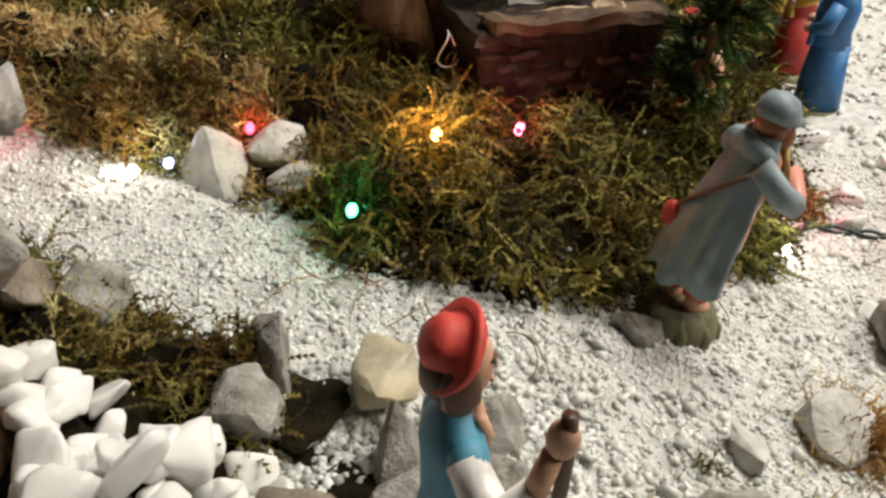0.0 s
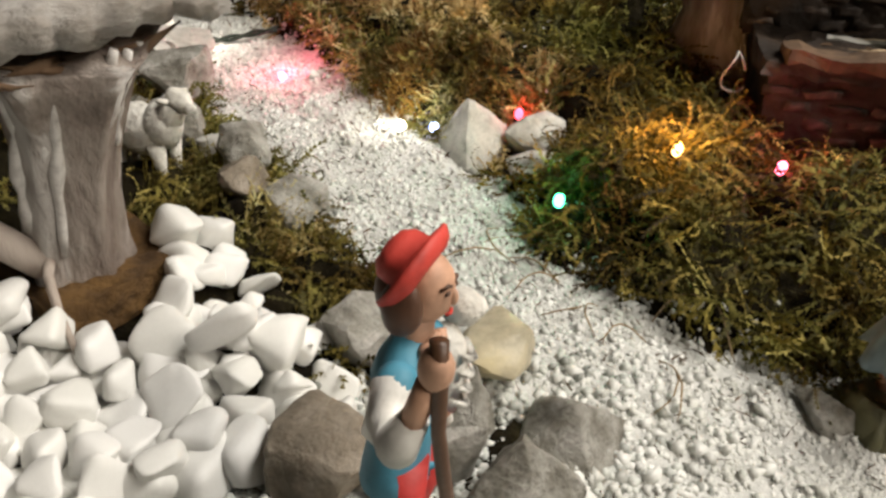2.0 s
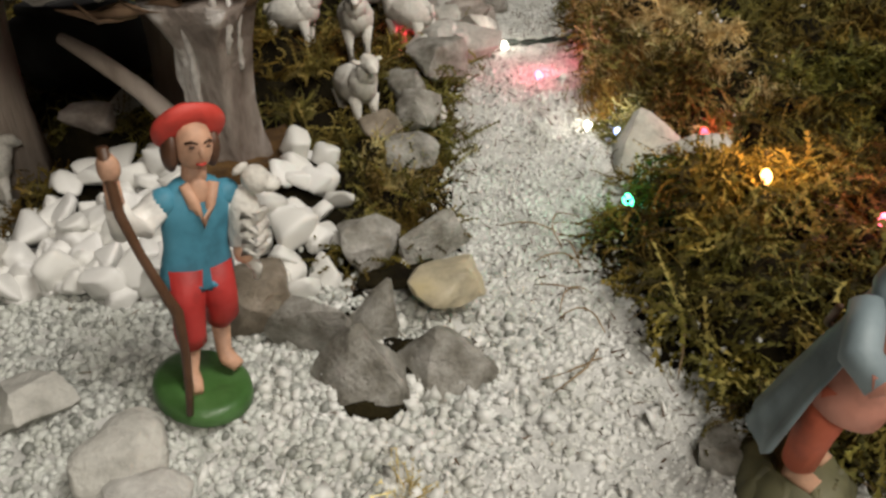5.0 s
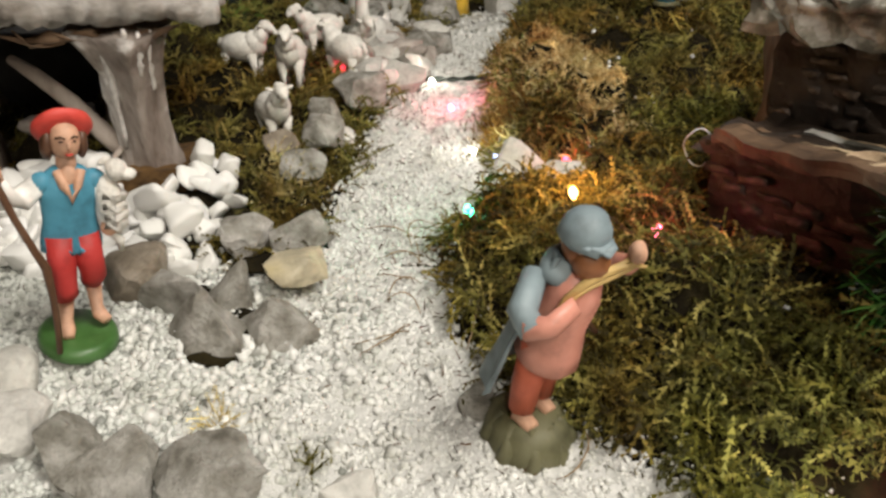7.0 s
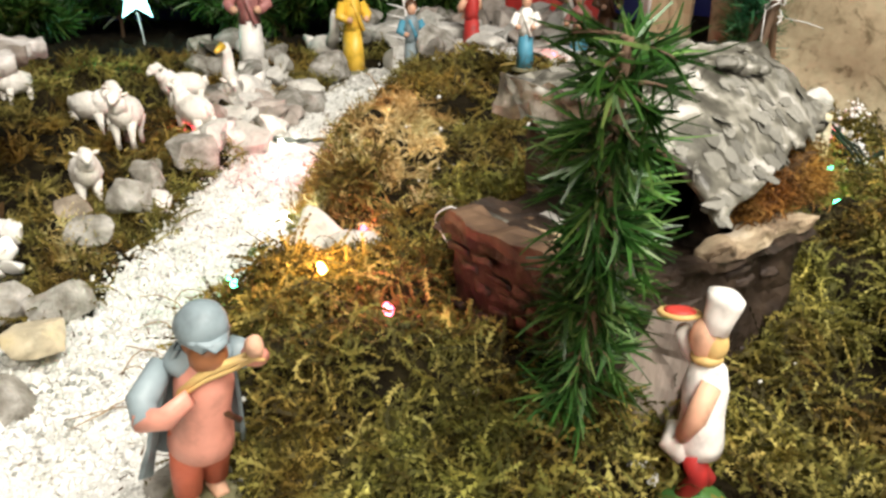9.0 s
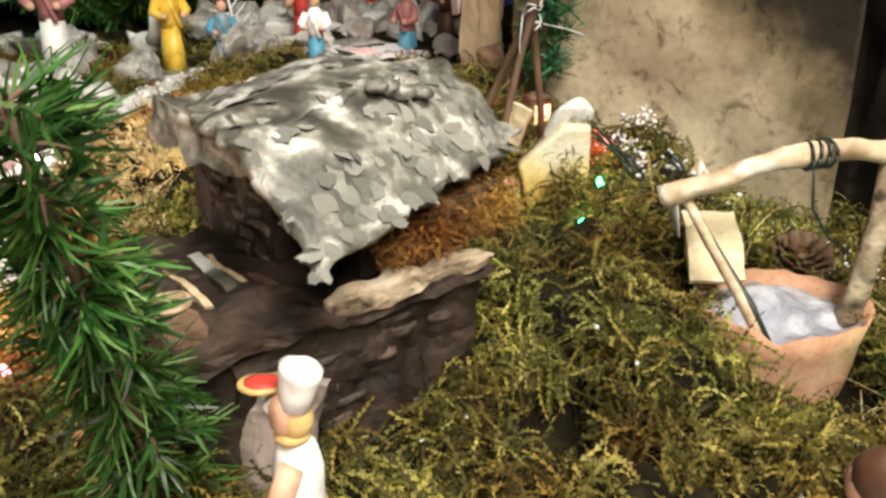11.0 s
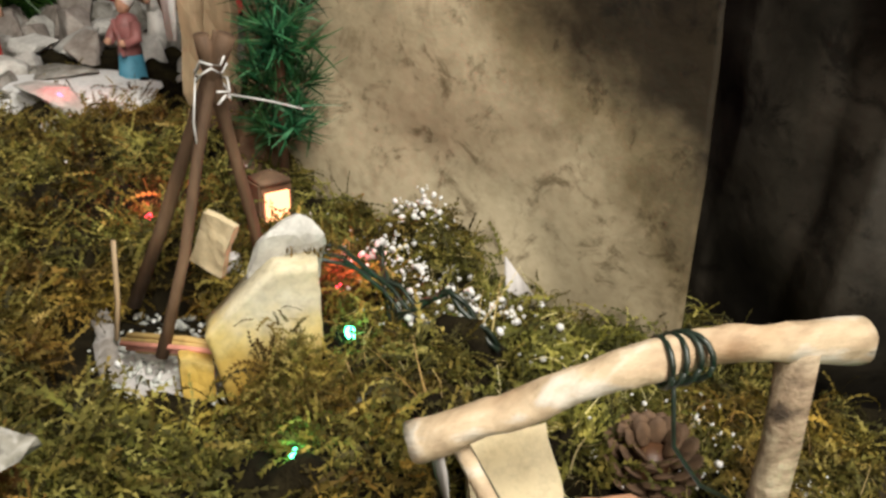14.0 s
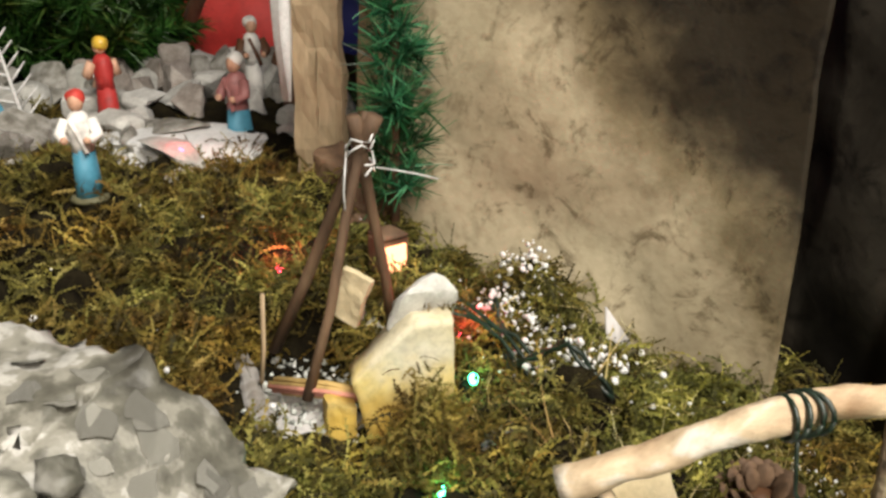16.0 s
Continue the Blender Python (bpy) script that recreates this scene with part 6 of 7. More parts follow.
s = Shape().tube([wl(p) for p in ((0.0255, 0.687, 0.1075), (0.031, 0.697, 0.1125), (0.036, 0.709, 0.1165), (0.0425, 0.723, 0.1235), (0.048, 0.739, 0.1285), (0.053, 0.754, 0.1325), (0.058, 0.772, 0.134), (0.061, 0.79, 0.1315), (0.0645, 0.813, 0.127))], [0.0052, 0.0056, 0.0049, 0.0052, 0.0058, 0.0053, 0.0056, 0.0058, 0.0064], WOOD_PALE, 24)
bmesh.ops.subdivide_edges(s.bm, edges=[e for e in s.bm.edges if e.calc_length() > 0.008], cuts=3, use_grid_fill=True)
s.rough(0.016, 0.0022).rough(0.005, 0.0008)
s_peel = Shape().tube([wl(p) for p in ((0.0275, 0.692, 0.106), (0.03, 0.693, 0.098), (0.034, 0.694, 0.088))], [0.004, 0.0032, 0.001], BLEACHED, 8, 0.3).rough(0.006, 0.0015)
beam = part("crossbeam", s, well, "peeled pale wooden log")
for k in range(4):
    s = Shape()
    c0 = Vector(wl((0.0515 + 0.001 * k, 0.748 + 0.0024 * k, 0.1305 + 0.0006 * k)))
    s.tube([c0 + Vector((0.0068 * math.cos(a), -0.002 * math.cos(a + k), 0.0068 * math.sin(a))) for a in [i * 0.45 for i in range(15)]], 0.0009, CABLE, 6)
    part("binding", s, beam, "dark wire binding")
part("peeled_strip", s_peel, beam, "pale strip of peeled bark")
s = Shape().tube([wl(p) for p in ((0.0615, 0.791, 0.128), (0.065, 0.788, 0.1), (0.07, 0.778, 0.065), (0.07, 0.77, 0.035))], [0.0058, 0.0055, 0.006, 0.006], SPLIT_WOOD, 16).rough(0.01, 0.0012)
part("post", s, well, "brown stick post")
s = Shape().tube([wl(p) for p in ((0.028, 0.698, 0.108), (0.045, 0.703, 0.09), (0.065, 0.71, 0.068), (0.082, 0.717, 0.045))], [0.0024, 0.0028, 0.003, 0.003], WOOD_PALE, 10)
part("post", s, well, "thin striped stick post")
s = Shape().tube([wl(p) for p in ((0.031, 0.7, 0.105), (0.05, 0.7055, 0.086), (0.07, 0.7135, 0.065), (0.085, 0.719, 0.044))], [0.0016, 0.0018, 0.0018, 0.0018], CABLE, 8)
part("cord", s, well, "dark cord along the thin post")
s = Shape().tube([wl(p) for p in ((0.057, 0.748, 0.128), (0.057, 0.752, 0.105), (0.06, 0.762, 0.09), (0.063, 0.776, 0.08))], 0.0007, CABLE, 6)
part("hanging_wire", s, well, "dark hanging wire end")
put("card_board", rough_box((-0.014, -0.002, 0), (0.014, 0.002, 0.042), CARD, 8, amount=0.0012), pose(0.042, 0.715, 0.064, -52, 0, 70), "crooked yellowish card board leaning beside the well", "board")

cone = thing("pine_cone", pose(0.01, 0.793, 0.047, 10, 15, 0), "open brown pine cone behind the well", "pine cone")
part("core", Shape().ball((0, 0, 0.006), (0.009, 0.009, 0.008), BROWN), cone)
scale_mesh = Shape().ball((0, 0, 0), (0.0056, 0.004, 0.0011), WOOD_BROWN, seg=8).mesh("cone_scale")
for k in range(60):
    f, an = k / 60, k * 2.399
    r = 0.015 * math.sin(0.5 + f * 2.3)
    ob = new("cone_scale", scale_mesh)
    ob.parent = cone
    ob.matrix_local = pose(r * math.cos(an), r * math.sin(an), 0.018 * f, 0, -22 - 40 * f, math.degrees(an))

# ---- plaster ruin and cooking tripod ----
ruin = thing("plaster_ruin", pose(-0.08, 0.6785, 0.061, 0, 0, -14), "broken yellowed plaster wall piece with a mossy stone top", "ruin")
s = rough_box((-0.008, -0.5, 0.0), (0.008, 0.5, 1.0), FOAM, 12, 0.05, 0.0)
for v in s.bm.verts:
    a, b = v.co.y + 0.5, v.co.z
    low, high = -0.012 + 0.008 * a, 0.034 + 0.025 * min(1.0, a / 0.6)
    v.co.y = (-0.014 - 0.009 * b) * (1 - a) + (0.018 + 0.001 * b) * a
    v.co.z = low + (high - low) * b
    v.co += noise.noise_vector(v.co * 90) * 0.0009 + noise.noise_vector(v.co * 420) * 0.0003
for fc in s.bm.faces:
    fc.smooth = True
part("wall", s, ruin, "yellowed plaster slab with chipped rims")
s = stone_shape((0.018, 0.029, 0.034), 143, ROCK_PALE, 10, 0.06, 4, 1)
ob = part("stone_top", s, ruin, "grey-white stone lump on top")
ob.matrix_local = pose(-0.008, 0.009, 0.06, -12, 0, 0)
part("step", rough_box((0.004, 0.018, -0.008), (0.014, 0.034, 0.004), FOAM, 13, 0.004, 0.0015), ruin)
part("ledge", rough_box((-0.008, -0.034, 0.006), (0.004, -0.022, 0.02), FOAM, 14, 0.004, 0.0015), ruin, "small yellow block")
rng = np.random.default_rng(5)
n = 1500
p = np.stack([rng.normal(-0.0605, 0.003, n), rng.normal(0.679, 0.0065, n), 0.064 + np.abs(rng.normal(0, 0.013, n))], 1)
fronds("ruin_moss", p, np.tile([[0.5, -0.1, 0.3]], (n, 1)) + rng.normal(0, 0.4, (n, 3)), rng.uniform(0.007, 0.013, n), rng.uniform(0.0008, 0.0016, n), MOSS_DARK, "yellow-green moss tuft clinging to the plaster wall", 6)
n = 260
p = np.stack([rng.normal(-0.084, 0.003, n), rng.normal(0.696, 0.006, n), rng.normal(0.121, 0.002, n)], 1)
strands("stone_moss", p, np.tile([[0.3, 0, 0.9]], (n, 1)), rng.uniform(0.003, 0.006, n), rng.uniform(0.0006, 0.001, n), MOSS_GREEN, "short green moss on the ruin's stone", 7)

tripod = thing("tripod", pose(-0.113, 0.673, 0.066), "cooking tripod of three brown sticks tied with wire", "tripod")
for feet, r in (((0.009, -0.031, 0.01), 0.0023), ((-0.038, -0.034, 0.011), 0.003), ((-0.018, 0.02, 0.015), 0.0027)):
    topv = Vector((0.0, 0.0, 0.124)) - Vector(feet) * 0.07
    f = Vector(feet)
    s = Shape().tube([f, f.lerp(topv, 0.35) + Vector((0.001, 0.001, 0)), f.lerp(topv, 0.7), topv, topv + (topv - f) * 0.07], [r, r * 0.95, r * 0.9, r * 1.1, r], WOOD_BROWN, 12).rough(0.012, 0.0014)
    part("leg", s, tripod, "brown stick leg")
for k in range(2):
    s = Shape().tube([(0.0055 * math.cos(i * 0.6) * (1.4 if i > 9 else 1), 0.006 * math.sin(i * 0.6), 0.106 + 0.0012 * i + 0.003 * k + 0.002 * math.sin(i * 2.1 + k)) for i in range(13)], 0.0005, WIRE, 5)
    part("wire_tie", s, tripod, "silver wire tie")
s = Shape().tube([(0.008, 0.004, 0.11), (0.012, 0.018, 0.107), (0.012, 0.03, 0.103)], 0.0004, WIRE, 5)
part("wire_tie", s, tripod, "loose wire end")
s = Shape().tube([(0.0, -0.006, 0.115), (0.004, -0.009, 0.1), (0.003, -0.008, 0.085)], 0.0004, WIRE, 5)
part("wire_tie", s, tripod, "loose wire end")

s = Shape().tube([(-0.173 + 0.0105 * k, 0.6265 - 0.0004 * k, 0.0675 - 0.0014 * k) for k in range(8)], [0.003, 0.0046, 0.0048, 0.0052, 0.0056, 0.006, 0.0062, 0.005], ROOF_DUSTY, 16).rough(0.005, 0.003).rough(0.0016, 0.0008)
put("birch_stick", s, Matrix(), "whitish grey crusted stick lying before the tripod", "stick")
s = Shape().tube([(-0.136, 0.629, 0.07), (-0.139, 0.632, 0.087), (-0.142, 0.634, 0.112)], [0.0022, 0.0023, 0.002], WOOD_TAN, 8, 0.5)
put("upright_stick", s, Matrix(), "thin pale upright stick behind the birch stick", "stick")
shard = Shape()
q0 = [shard.bm.verts.new(v) for v in ((0, 0, 0), (0.0, 0.03, -0.006), (0.0, 0.006, 0.03))]
q1 = [shard.bm.verts.new(v.co + Vector((0.0012, 0, 0))) for v in q0]
shard.bm.faces.new(q0[::-1])
shard.bm.faces.new(q1)
for k in range(3):
    shard.bm.faces.new((q0[k], q0[(k + 1) % 3], q1[(k + 1) % 3], q1[k]))
shard._slot(BLEACHED, 0)
put("paper_shard", shard, pose(-0.119, 0.812, 0.046, 0, -14, 20), "pale pointed paper shard stuck in the moss", "paper shard")
for k, (zz, bow) in enumerate([(0.0, 0.0), (0.004, 0.004), (-0.003, 0.008)]):
    s = Shape().tube([(-0.1, 0.7, 0.112 + zz), (-0.1, 0.716, 0.106 + zz), (-0.094, 0.732 + bow, 0.09), (-0.08, 0.742 + bow, 0.072), (-0.06, 0.744, 0.06)], [0.001, 0.001, 0.001, 0.001, 0.001], CABLE, 6)
    put("light_cable", s, Matrix(), "dark green light wire trailing from the plaster wall", "cable", "wires by the plaster wall")
clear, cnt, cb = nodes_of("clear_plastic", 0.08)
cb.inputs["Base Color"].default_value = (0.75, 0.8, 0.78, 1)
cb.inputs["Transmission Weight"].default_value = 0.75
put("clear_cap", Shape().ball((0, 0, 0.004), (0.009, 0.0115, 0.0125), clear, seg=20).rough(0.006, 0.001), pose(-0.056, 0.713, 0.056), "clear plastic lamp cap lying beside the plaster wall", "lamp cap")
bundle = thing("straw_bundle", Matrix(), "bundle of pinkish straw lying under the tripod", "straw")
for k in range(16):
    r = random.Random(k)
    o = Vector((r.uniform(-0.003, 0.003), r.uniform(-0.003, 0.003), r.uniform(0, 0.007)))
    part("straw", Shape().tube([Vector((-0.122, 0.632, 0.072)) + o, Vector((-0.102, 0.65, 0.076)) + o, Vector((-0.084, 0.666, 0.08)) + o * 0.6], 0.0012, STRAW if k % 3 else PINK, 6), bundle)
put("ash_bed", stone_shape((0.085, 0.05, 0.014), 222, BLEACHED, 12, 0.06, 4, 2), pose(-0.118, 0.645, 0.06), "grey-white ash bed under the tripod", "ash")
x, y, rng = scatter(224, 700, (-0.17, -0.07, 0.615, 0.68), lambda x, y, g: np.hypot((x + 0.118) / 0.05, (y - 0.645) / 0.03) < g.uniform(0.3, 1.1, x.shape))
grains("ash_flakes", np.stack([x, y, np.full(x.shape, 0.0655) + rng.uniform(-0.002, 0.002, x.shape)], 1), rng.uniform(0.0008, 0.0024, x.shape), OCT_V, OCT_F, GRAVEL_G, "grey and white ash flakes under the tripod", 225, 0.3)
put("small_board", rough_box((-0.009, -0.002, 0), (0.009, 0.002, 0.03), CARD, 31, 0.004, 0.001), pose(-0.13, 0.668, 0.098, 0, 20, 40) @ Matrix.Scale(0.85, 4), "small yellow-rimmed card board behind the tripod", "board")
for k, (x, y, sz) in enumerate([(-0.145, 0.69, 0.014), (-0.13, 0.7, 0.016), (-0.16, 0.685, 0.012)]):
    put("foam_lump", stone_shape((sz, sz, sz * 0.8), 230 + k, SNOW, 12, 0.05, 3, 2), pose(*at(x, y, 0.004)), "pale yellowish foam lump behind the ruin", "foam lump", "foam lumps")

# snow beads on the moss
rng = np.random.default_rng(90)
bx = np.concatenate([rng.normal(-0.105, 0.024, 340), rng.normal(-0.148, 0.026, 260), rng.uniform(-0.1, 0.1, 160), rng.uniform(-0.3, 0.2, 90), rng.normal(0.04, 0.03, 80)])
by = np.concatenate([rng.normal(0.762, 0.018, 340), rng.normal(0.785, 0.022, 260), rng.uniform(0.74, 0.88, 160), rng.uniform(0.4, 0.8, 90), rng.normal(0.84, 0.02, 80)])
ok = (by < 0.9 + 0.62 * (bx + 0.045) - 0.02) & ~in_house(bx, by, 0.01) & (edge_distance(bx, by) > 0.004)
bx, by = bx[ok], by[ok]
grains("snow_beads", np.stack([bx, by, height(bx, by) + rng.uniform(0.006, 0.016, bx.shape)], 1), 0.0005 + rng.exponential(0.00055, bx.shape).clip(0, 0.0016), ICO_V, ICO_F, SNOW, "white polystyrene snow beads caught in the moss", 91, 0.06)
x, y, rng = scatter(95, 1600, (-0.16, 0.16, 0.7, 0.9), lambda x, y, g: (y < 0.88 + 0.62 * (x + 0.045)) & clear_of(x, y, BARE))
strands("dry_grass", np.stack([x, y, height(x, y)], 1), normals_at(x, y), rng.uniform(0.014, 0.03, x.shape), rng.uniform(0.0005, 0.0009, x.shape), MOSS_GOLD, "dry straw-coloured grass tangled in the moss", 96, curl=2.4, leaves=False, category="grass")

# moss tufts and litter on the gravel
TUFTS = [(0.182, 0.262, 0.024, 700, MOSS_GOLD), (0.15, 0.21, 0.012, 160, MOSS_GREEN), (-0.115, 0.247, 0.026, 900, MOSS_DARK), (-0.075, 0.235, 0.014, 260, MOSS_GOLD), (0.095, 0.2, 0.006, 60, MOSS_GOLD), (0.12, 0.23, 0.006, 50, MOSS_GREEN), (0.118, 0.338, 0.018, 260, MOSS_GREEN), (-0.128, 0.379, 0.024, 700, MOSS_BROWN), (-0.105, 0.385, 0.02, 420, MOSS_DARK), (-0.15, 0.384, 0.018, 360, MOSS_DARK)]
for k, (x0, y0, r0, n, mat) in enumerate(TUFTS):
    rng = np.random.default_rng(400 + k)
    x, y = rng.normal(x0, r0 * 0.5, n), rng.normal(y0, r0 * 0.5, n)
    z = height(x, y) + 0.35 * r0 * np.exp(-((x - x0) ** 2 + (y - y0) ** 2) / (r0 * 0.6) ** 2)
    strands("moss_tuft", np.stack([x, y, z - 0.002], 1), normals_at(x, y), rng.uniform(0.006, 0.014, n), rng.uniform(0.0007, 0.0013, n), mat, "loose tuft of dry moss on the gravel", 410 + k)
x, y, rng = scatter(99, 8500, (-0.4, 0.28, 0.1, 0.46), lambda x, y, g: (edge_distance(x, y) < 0.0) & (g.uniform(size=x.shape) < np.exp(edge_distance(x, y) / 0.03) + 0.12))
strands("plant_litter", np.stack([x, y, height(x, y) + 0.0025], 1), np.tile([[0, 0, 0.15]], (len(x), 1)), rng.uniform(0.002, 0.007, x.shape), rng.uniform(0.0004, 0.0009, x.shape), TWIG, "dark bits of twig and moss strewn on the gravel", 100, curl=1.2, lean=1.0, leaves=False, category="litter")
for k in range(13):
    r = random.Random(3300 + k)
    x0, y0 = r.uniform(-0.03, 0.15), 0.0
    y0 = (0.292 if x0 < 0.07 else 0.292 + 0.7 * (x0 - 0.07)) - r.uniform(-0.006, 0.022)
    a0, turn, ln = r.uniform(0, 6.28), r.uniform(-2.6, 2.6), r.uniform(0.002, 0.0042)
    pts, p = [], Vector((x0, y0, 0))
    for i in range(9):
        pts.append((p.x, p.y, float(height(p.x, p.y)) + 0.0025 + 0.004 * math.sin(i * 0.39)))
        a0 += turn / 9 + r.uniform(-0.25, 0.25)
        p = p + Vector((math.cos(a0), math.sin(a0), 0)) * ln
    put("dry_stem", Shape().tube(pts, [0.00015 + 0.0002 * math.sin(0.3 + i * 0.34) for i in range(9)], DRY_STEM, 6), Matrix(), "thin curled dry stem on the gravel", "stem", "dry stems")

# things behind the cook
put("bark_plank", rough_box((-0.013, -0.003, -0.01), (0.013, 0.003, 0.05), BARK_GREY, 51, 0.004, 0.002), pose(0.121, 0.477, 0.045, -12, 8, 60), "grey weathered bark plank leaning behind the cook", "plank")
s = Shape()
for k in range(7):
    r = random.Random(60 + k)
    s.tube([(0.0, 0.0, 0.03), (r.uniform(-0.006, 0.006), r.uniform(-0.006, 0.006), 0.016), (r.uniform(-0.014, 0.014), r.uniform(-0.014, 0.014), 0.0)], [0.0022, 0.0024, 0.0012], WOOD_BROWN, 8)
put("root", s, pose(*at(0.128, 0.492, 0.002)), "forked brown root behind the cook", "root")
for k, (x, y) in enumerate([(0.138, 0.468), (0.143, 0.472), (0.135, 0.474)]):
    put("white_chip", stone_shape((0.008, 0.006, 0.004), 260 + k, SNOW, 9, 0.04, 2), pose(*at(x, y, 0.008)), "white chip lying in the moss", "chip", "white chips")
s = Shape().lathe([(0.009, 0), (0.0105, 0.0015), (0.0105, 0.0045), (0.0085, 0.005), (0.0082, 0.0035)], WOOD_PALE, 20).rough(0.008, 0.0006)
put("wood_slice", s, pose(0.094, 0.452, 0.112, 8, 0, 0) @ Matrix.Scale(0.8, 4), "round slice of pale wood on the house ledge", "wood slice")

# wooden hut at the back
hutb = thing("wooden_hut", pose(-0.345, 0.728, 0.075, 0, 0, 40), "rough tan wooden hut wall with snow on its poles", "hut")
for k in range(2):
    part("board", rough_box((-0.022 + 0.02 * k, -0.003, 0), (-0.003 + 0.02 * k, 0.004, 0.24), WOOD_TAN, 70 + k, 0.008, 0.002), hutb)
s = Shape().tube([(-0.026, -0.008, 0.08), (-0.025, -0.008, 0.12), (-0.026, -0.006, 0.18), (-0.024, -0.004, 0.25)], [0.003, 0.007, 0.008, 0.006], SNOW, 14, 0.6).rough(0.008, 0.005)
part("snow_clump", s, hutb, "white snow clinging to the boards")
s = Shape().tube([(-0.1, -0.01, 0.13), (-0.06, -0.012, 0.19), (-0.01, -0.012, 0.27)], [0.005, 0.005, 0.005], WOOD_BROWN, 10)
part("slanting_pole", s, hutb, "dark slanting pole")
for k, (x, y, w, h) in enumerate([(-0.275, 0.735, 0.035, 0.05), (-0.3, 0.72, 0.03, 0.035), (-0.255, 0.725, 0.03, 0.03)]):
    put("cork_lump", stone_shape((w, w, h), 280 + k, WOOD_BROWN, 14, 0.08, 4, 1), pose(*at(x, y, h * 0.3)), "brown cork bark lump by the hut", "cork", "cork lumps")

put("snow_wadding", stone_shape((0.16, 0.13, 0.026), 333, SNOW, 18, 0.1, 6, 2), pose(*at(-0.5, 0.645, 0.006), 0, 0, 20), "flat patch of white snow wadding on the moss", "snow wadding")
twig = thing("silver_twig", pose(*at(-0.62, 0.535)) @ pose(0, 0, 0, 18, 0, 0) @ Matrix.Scale(0.85, 4), "frosted silver ornamental twig with side needles", "twig")
part("stem", Shape().tube([(0, 0, 0), (0.004, 0.01, 0.05), (0.0, 0.02, 0.11), (-0.004, 0.03, 0.16)], [0.0022, 0.002, 0.0016, 0.0008], SNOW, 8), twig)
for k in range(18):
    r = random.Random(60 + k)
    f = 0.2 + 0.8 * k / 18
    b = Vector((0.0, 0.03 * f, 0.16 * f))
    d = Vector((r.uniform(-0.4, 0.4), (-1 if k % 2 else 1) * 0.8, 0.5)) * (0.04 * (1.15 - f))
    part("side_needle", Shape().tube([b, b + d * 0.5, b + d], [0.0014, 0.0012, 0.0006], SNOW, 6), twig)

# ---- string lights ----


def bulb(x, y, z, colour, glow, watts, group="string of coloured lights"):
    """A small coloured bulb on its socket, with its light."""
    z -= glow * 0.004
    ob = thing("light_bulb", pose(x, y, z, 20, 15, 0), {"w": "glowing white string-light bulb", "y": "glowing warm yellow string-light bulb", "r": "glowing red string-light bulb", "p": "glowing pink string-light bulb", "g": "glowing green string-light bulb", "b": "glowing blue string-light bulb"}[colour] + " half hidden in the moss", "light bulb", group)
    cols = {"w": (1.0, 0.93, 0.8), "y": (1.0, 0.5, 0.16), "r": (1.0, 0.04, 0.07), "p": (1.0, 0.12, 0.2), "g": (0.08, 1.0, 0.45), "b": (0.35, 0.45, 1.0)}
    key = "bulb_" + colour
    mat = bpy.data.materials.get(key) or mat_glow(key, cols[colour], 14.0)
    part("bulb", Shape().ball((0, 0, 0.003), (0.0022, 0.0022, 0.0038), mat, seg=12), ob)
    part("socket", Shape().lathe([(0.0019, -0.006), (0.0024, -0.001), (0.002, 0.0005)], CABLE, 10), ob, "dark green socket")
    data = bpy.data.lights.new("bulb_light", "POINT")
    data.energy, data.color, data.shadow_soft_size = watts * 1.5, cols[colour], 0.008
    lamp = new("bulb_light", data)
    lamp.location = (x, y, z + 0.016)


bulb(-0.01, 0.322, float(height(-0.01, 0.322)) + 0.01, "g", 1, 0.012)
bulb(0.019, 0.364, float(height(0.019, 0.364)) + 0.013, "y", 1, 0.06)
bulb(0.054, 0.389, float(height(0.054, 0.389)) + 0.014, "p", 1, 0.026)
bulb(-0.116, 0.353, float(height(-0.116, 0.353)) + 0.005, "w", 1, 0.028)
bulb(-0.104, 0.364, 0.064, "b", 1, 0.004)
bulb(-0.206, 0.36, float(height(-0.206, 0.36)) + 0.004, "p", 1, 0.04)
bulb(-0.076, 0.397, 0.068, "r", 1, 0.006)
bulb(-0.285, 0.288, float(height(-0.285, 0.288)) + 0.006, "r", 1, 0.02)
bulb(0.181, 0.38, float(height(0.181, 0.38)) + 0.006, "w", 1, 0.02)
bulb(0.195, 0.42, float(height(0.195, 0.42)) + 0.007, "p", 1, 0.025)
bulb(-0.27, 0.36, float(height(-0.27, 0.36)) + 0.005, "w", 1, 0.025)
bulb(-0.018, 0.668, float(height(-0.018, 0.668)) + 0.004, "g", 1, 0.004)
bulb(-0.085, 0.714, 0.08, "g", 1, 0.003)
bulb(0.116, 0.773, float(height(0.116, 0.773)) + 0.008, "g", 1, 0.015)
bulb(-0.115, 0.722, 0.08, "r", 0, 0.025)
bulb(-0.215, 0.66, float(height(-0.215, 0.66)) + 0.008, "r", 1, 0.02)
bulb(-0.42, 0.641, float(height(-0.42, 0.641)) + 0.012, "r", 0, 0.012)
bulb(-0.46, 0.197, float(height(-0.46, 0.197)) + 0.008, "g", 1, 0.015)
bulb(-0.66, 0.242, 0.16, "g", 1, 0.02)


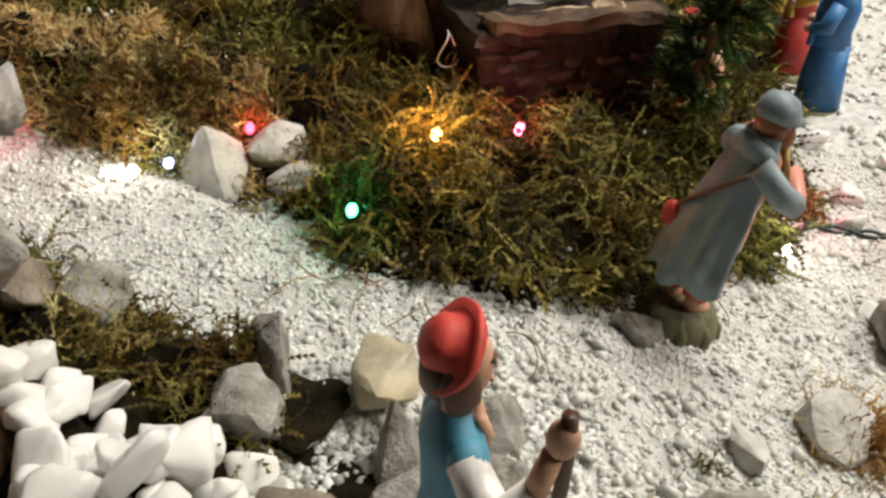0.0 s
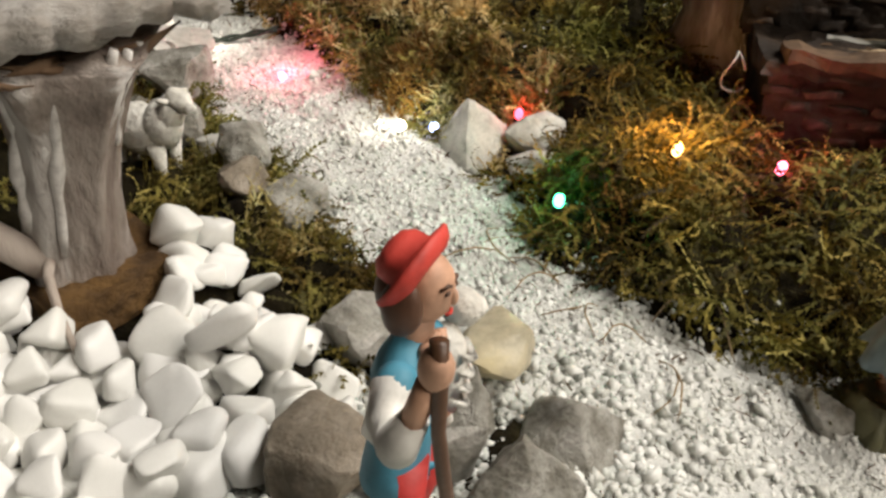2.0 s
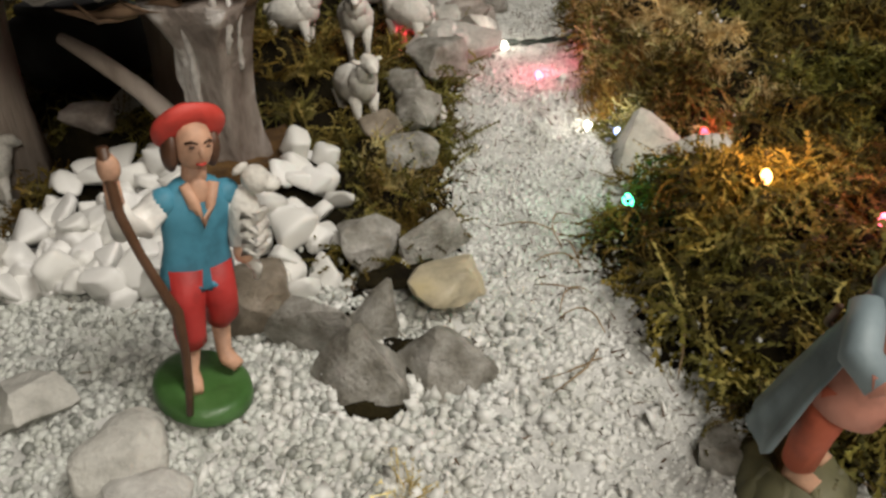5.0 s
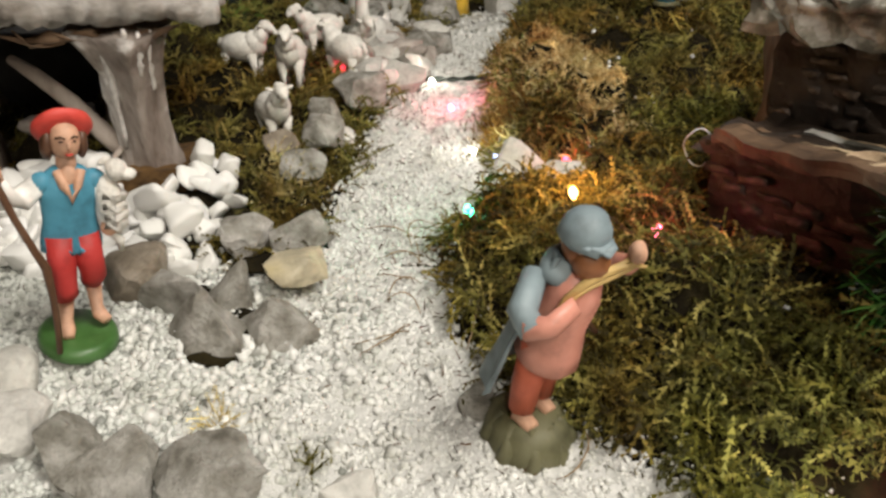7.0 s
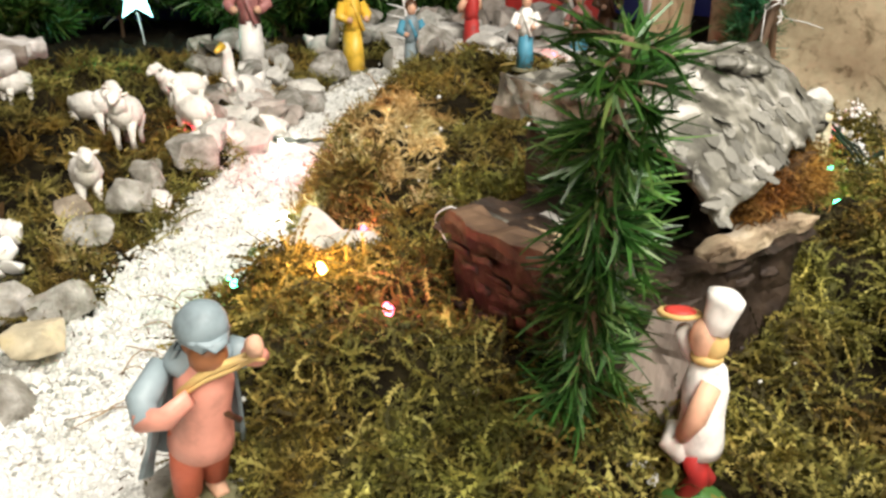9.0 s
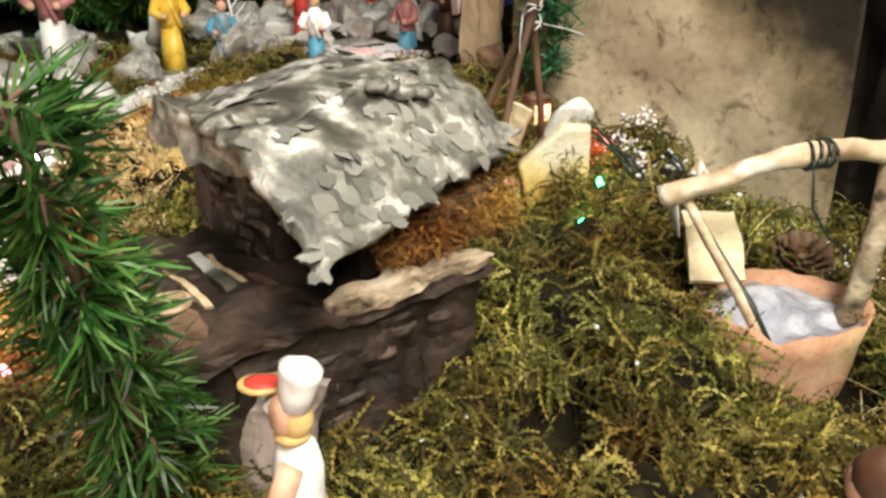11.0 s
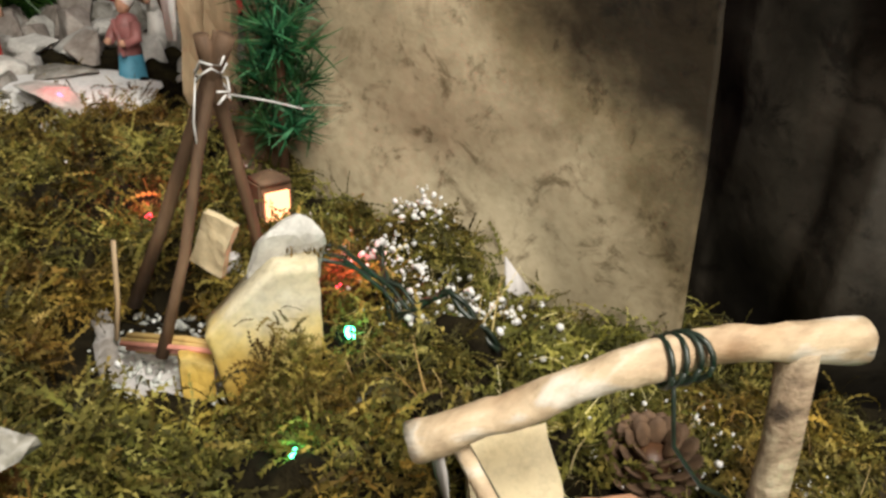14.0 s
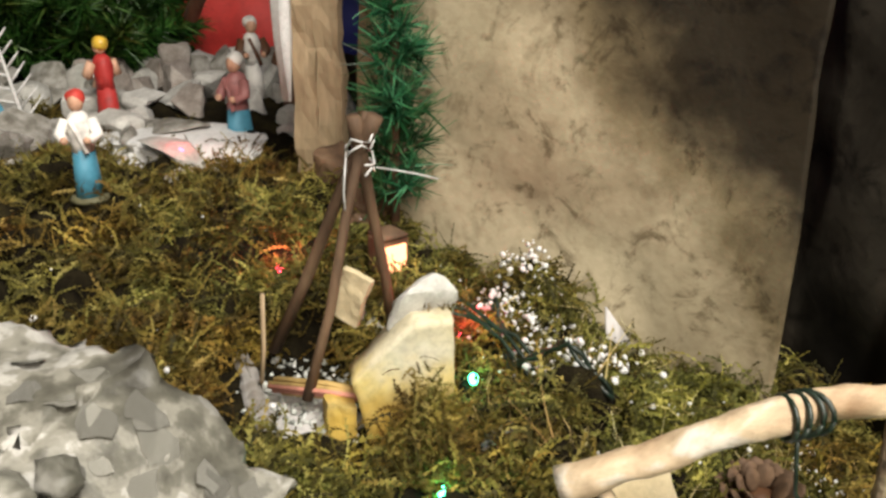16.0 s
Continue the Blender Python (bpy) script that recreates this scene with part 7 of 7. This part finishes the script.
def cable(name, pts, label, up=0.003):
    """Two dark green strands twisted round each other, lying on the ground."""
    ob = thing(name, pose(0, 0, 0), label, "cable")
    ln = [Vector((*p, float(height(*p)) + up)) for p in pts]
    fine = []
    for p, q in zip(ln, ln[1:]):
        fine += [p.lerp(q, k / 8) for k in range(8)]
    for ph in (0, math.pi):
        s = Shape().tube([p + Vector((0.0011 * math.cos(i * 0.9 + ph), 0.0011 * math.sin(i * 0.9 + ph), 0.0011 * math.sin(i * 0.9 + ph))) for i, p in enumerate(fine)], 0.0011, CABLE, 6)
        part("strand", s, ob)
    return ob


cable("light_cable", [(0.16, 0.372), (0.178, 0.384), (0.2, 0.41), (0.235, 0.405), (0.3, 0.43)], "dark green twisted light cable lying on the white gravel")
cable("light_cable", [(-0.295, 0.335), (-0.28, 0.352), (-0.265, 0.375), (-0.245, 0.4)], "dark green twisted light cable crossing the path", 0.005)
cable("light_cable", [(-0.15, 0.74), (-0.12, 0.742), (-0.09, 0.735), (-0.06, 0.745), (-0.04, 0.76)], "dark green light cable behind the plaster wall", 0.012)

star = thing("star_light", pose(-0.86, 0.197, 0.144, 0, 0, -90) @ pose(0, 0, 0, 90, 0, 0), "glowing cyan-white star light before the dark fir branches", "star light")
s = Shape()
rim = [((0.034 if k % 2 == 0 else 0.015) * math.sin(k * math.pi / 5), (0.034 if k % 2 == 0 else 0.015) * math.cos(k * math.pi / 5)) for k in range(10)]
low = [s.bm.verts.new((p[0], p[1], 0)) for p in rim]
mid = s.bm.verts.new((0, 0, 0.008)), s.bm.verts.new((0, 0, -0.008))
for k in range(10):
    s.bm.faces.new((low[k], low[(k + 1) % 10], mid[0]))
    s.bm.faces.new((low[(k + 1) % 10], low[k], mid[1]))
s.mats.append(mat_glow("star_glow", (0.45, 0.95, 1.0), 3.0))
part("star", s, star)
part("stem", Shape().tube([(0, -0.02, 0), (-0.004, -0.05, 0), (-0.006, -0.09, 0)], 0.001, WIRE, 6), star, "thin silver wire stem")
data = bpy.data.lights.new("star_light", "POINT")
data.energy, data.color, data.shadow_soft_size = 0.12, (0.35, 0.95, 0.95), 0.03
lamp = new("star_light", data)
lamp.location = (-0.82, 0.2, 0.146)

lantern = thing("lantern", pose(-0.19, 0.714, 0.09, 0, 0, 10), "small glowing reddish lantern house behind the tripod", "lantern")
part("body", Shape().box((0, 0, 0.011), (0.014, 0.018, 0.022), WOOD_BROWN, bevel=0.001), lantern, "brown lantern body")
part("window", Shape().box((0.0078, 0, 0.01), (0.0016, 0.013, 0.015), mat_glow("lantern_glow", (1.0, 0.42, 0.2), 2.5), bevel=0.0004), lantern, "glowing warm window")
part("roof", Shape().lathe([(0.0115, 0.021), (0.011, 0.023), (0.002, 0.0265)], WOOD_BROWN, 4, turn=(0, 0, 45)), lantern, "small brown pointed roof")
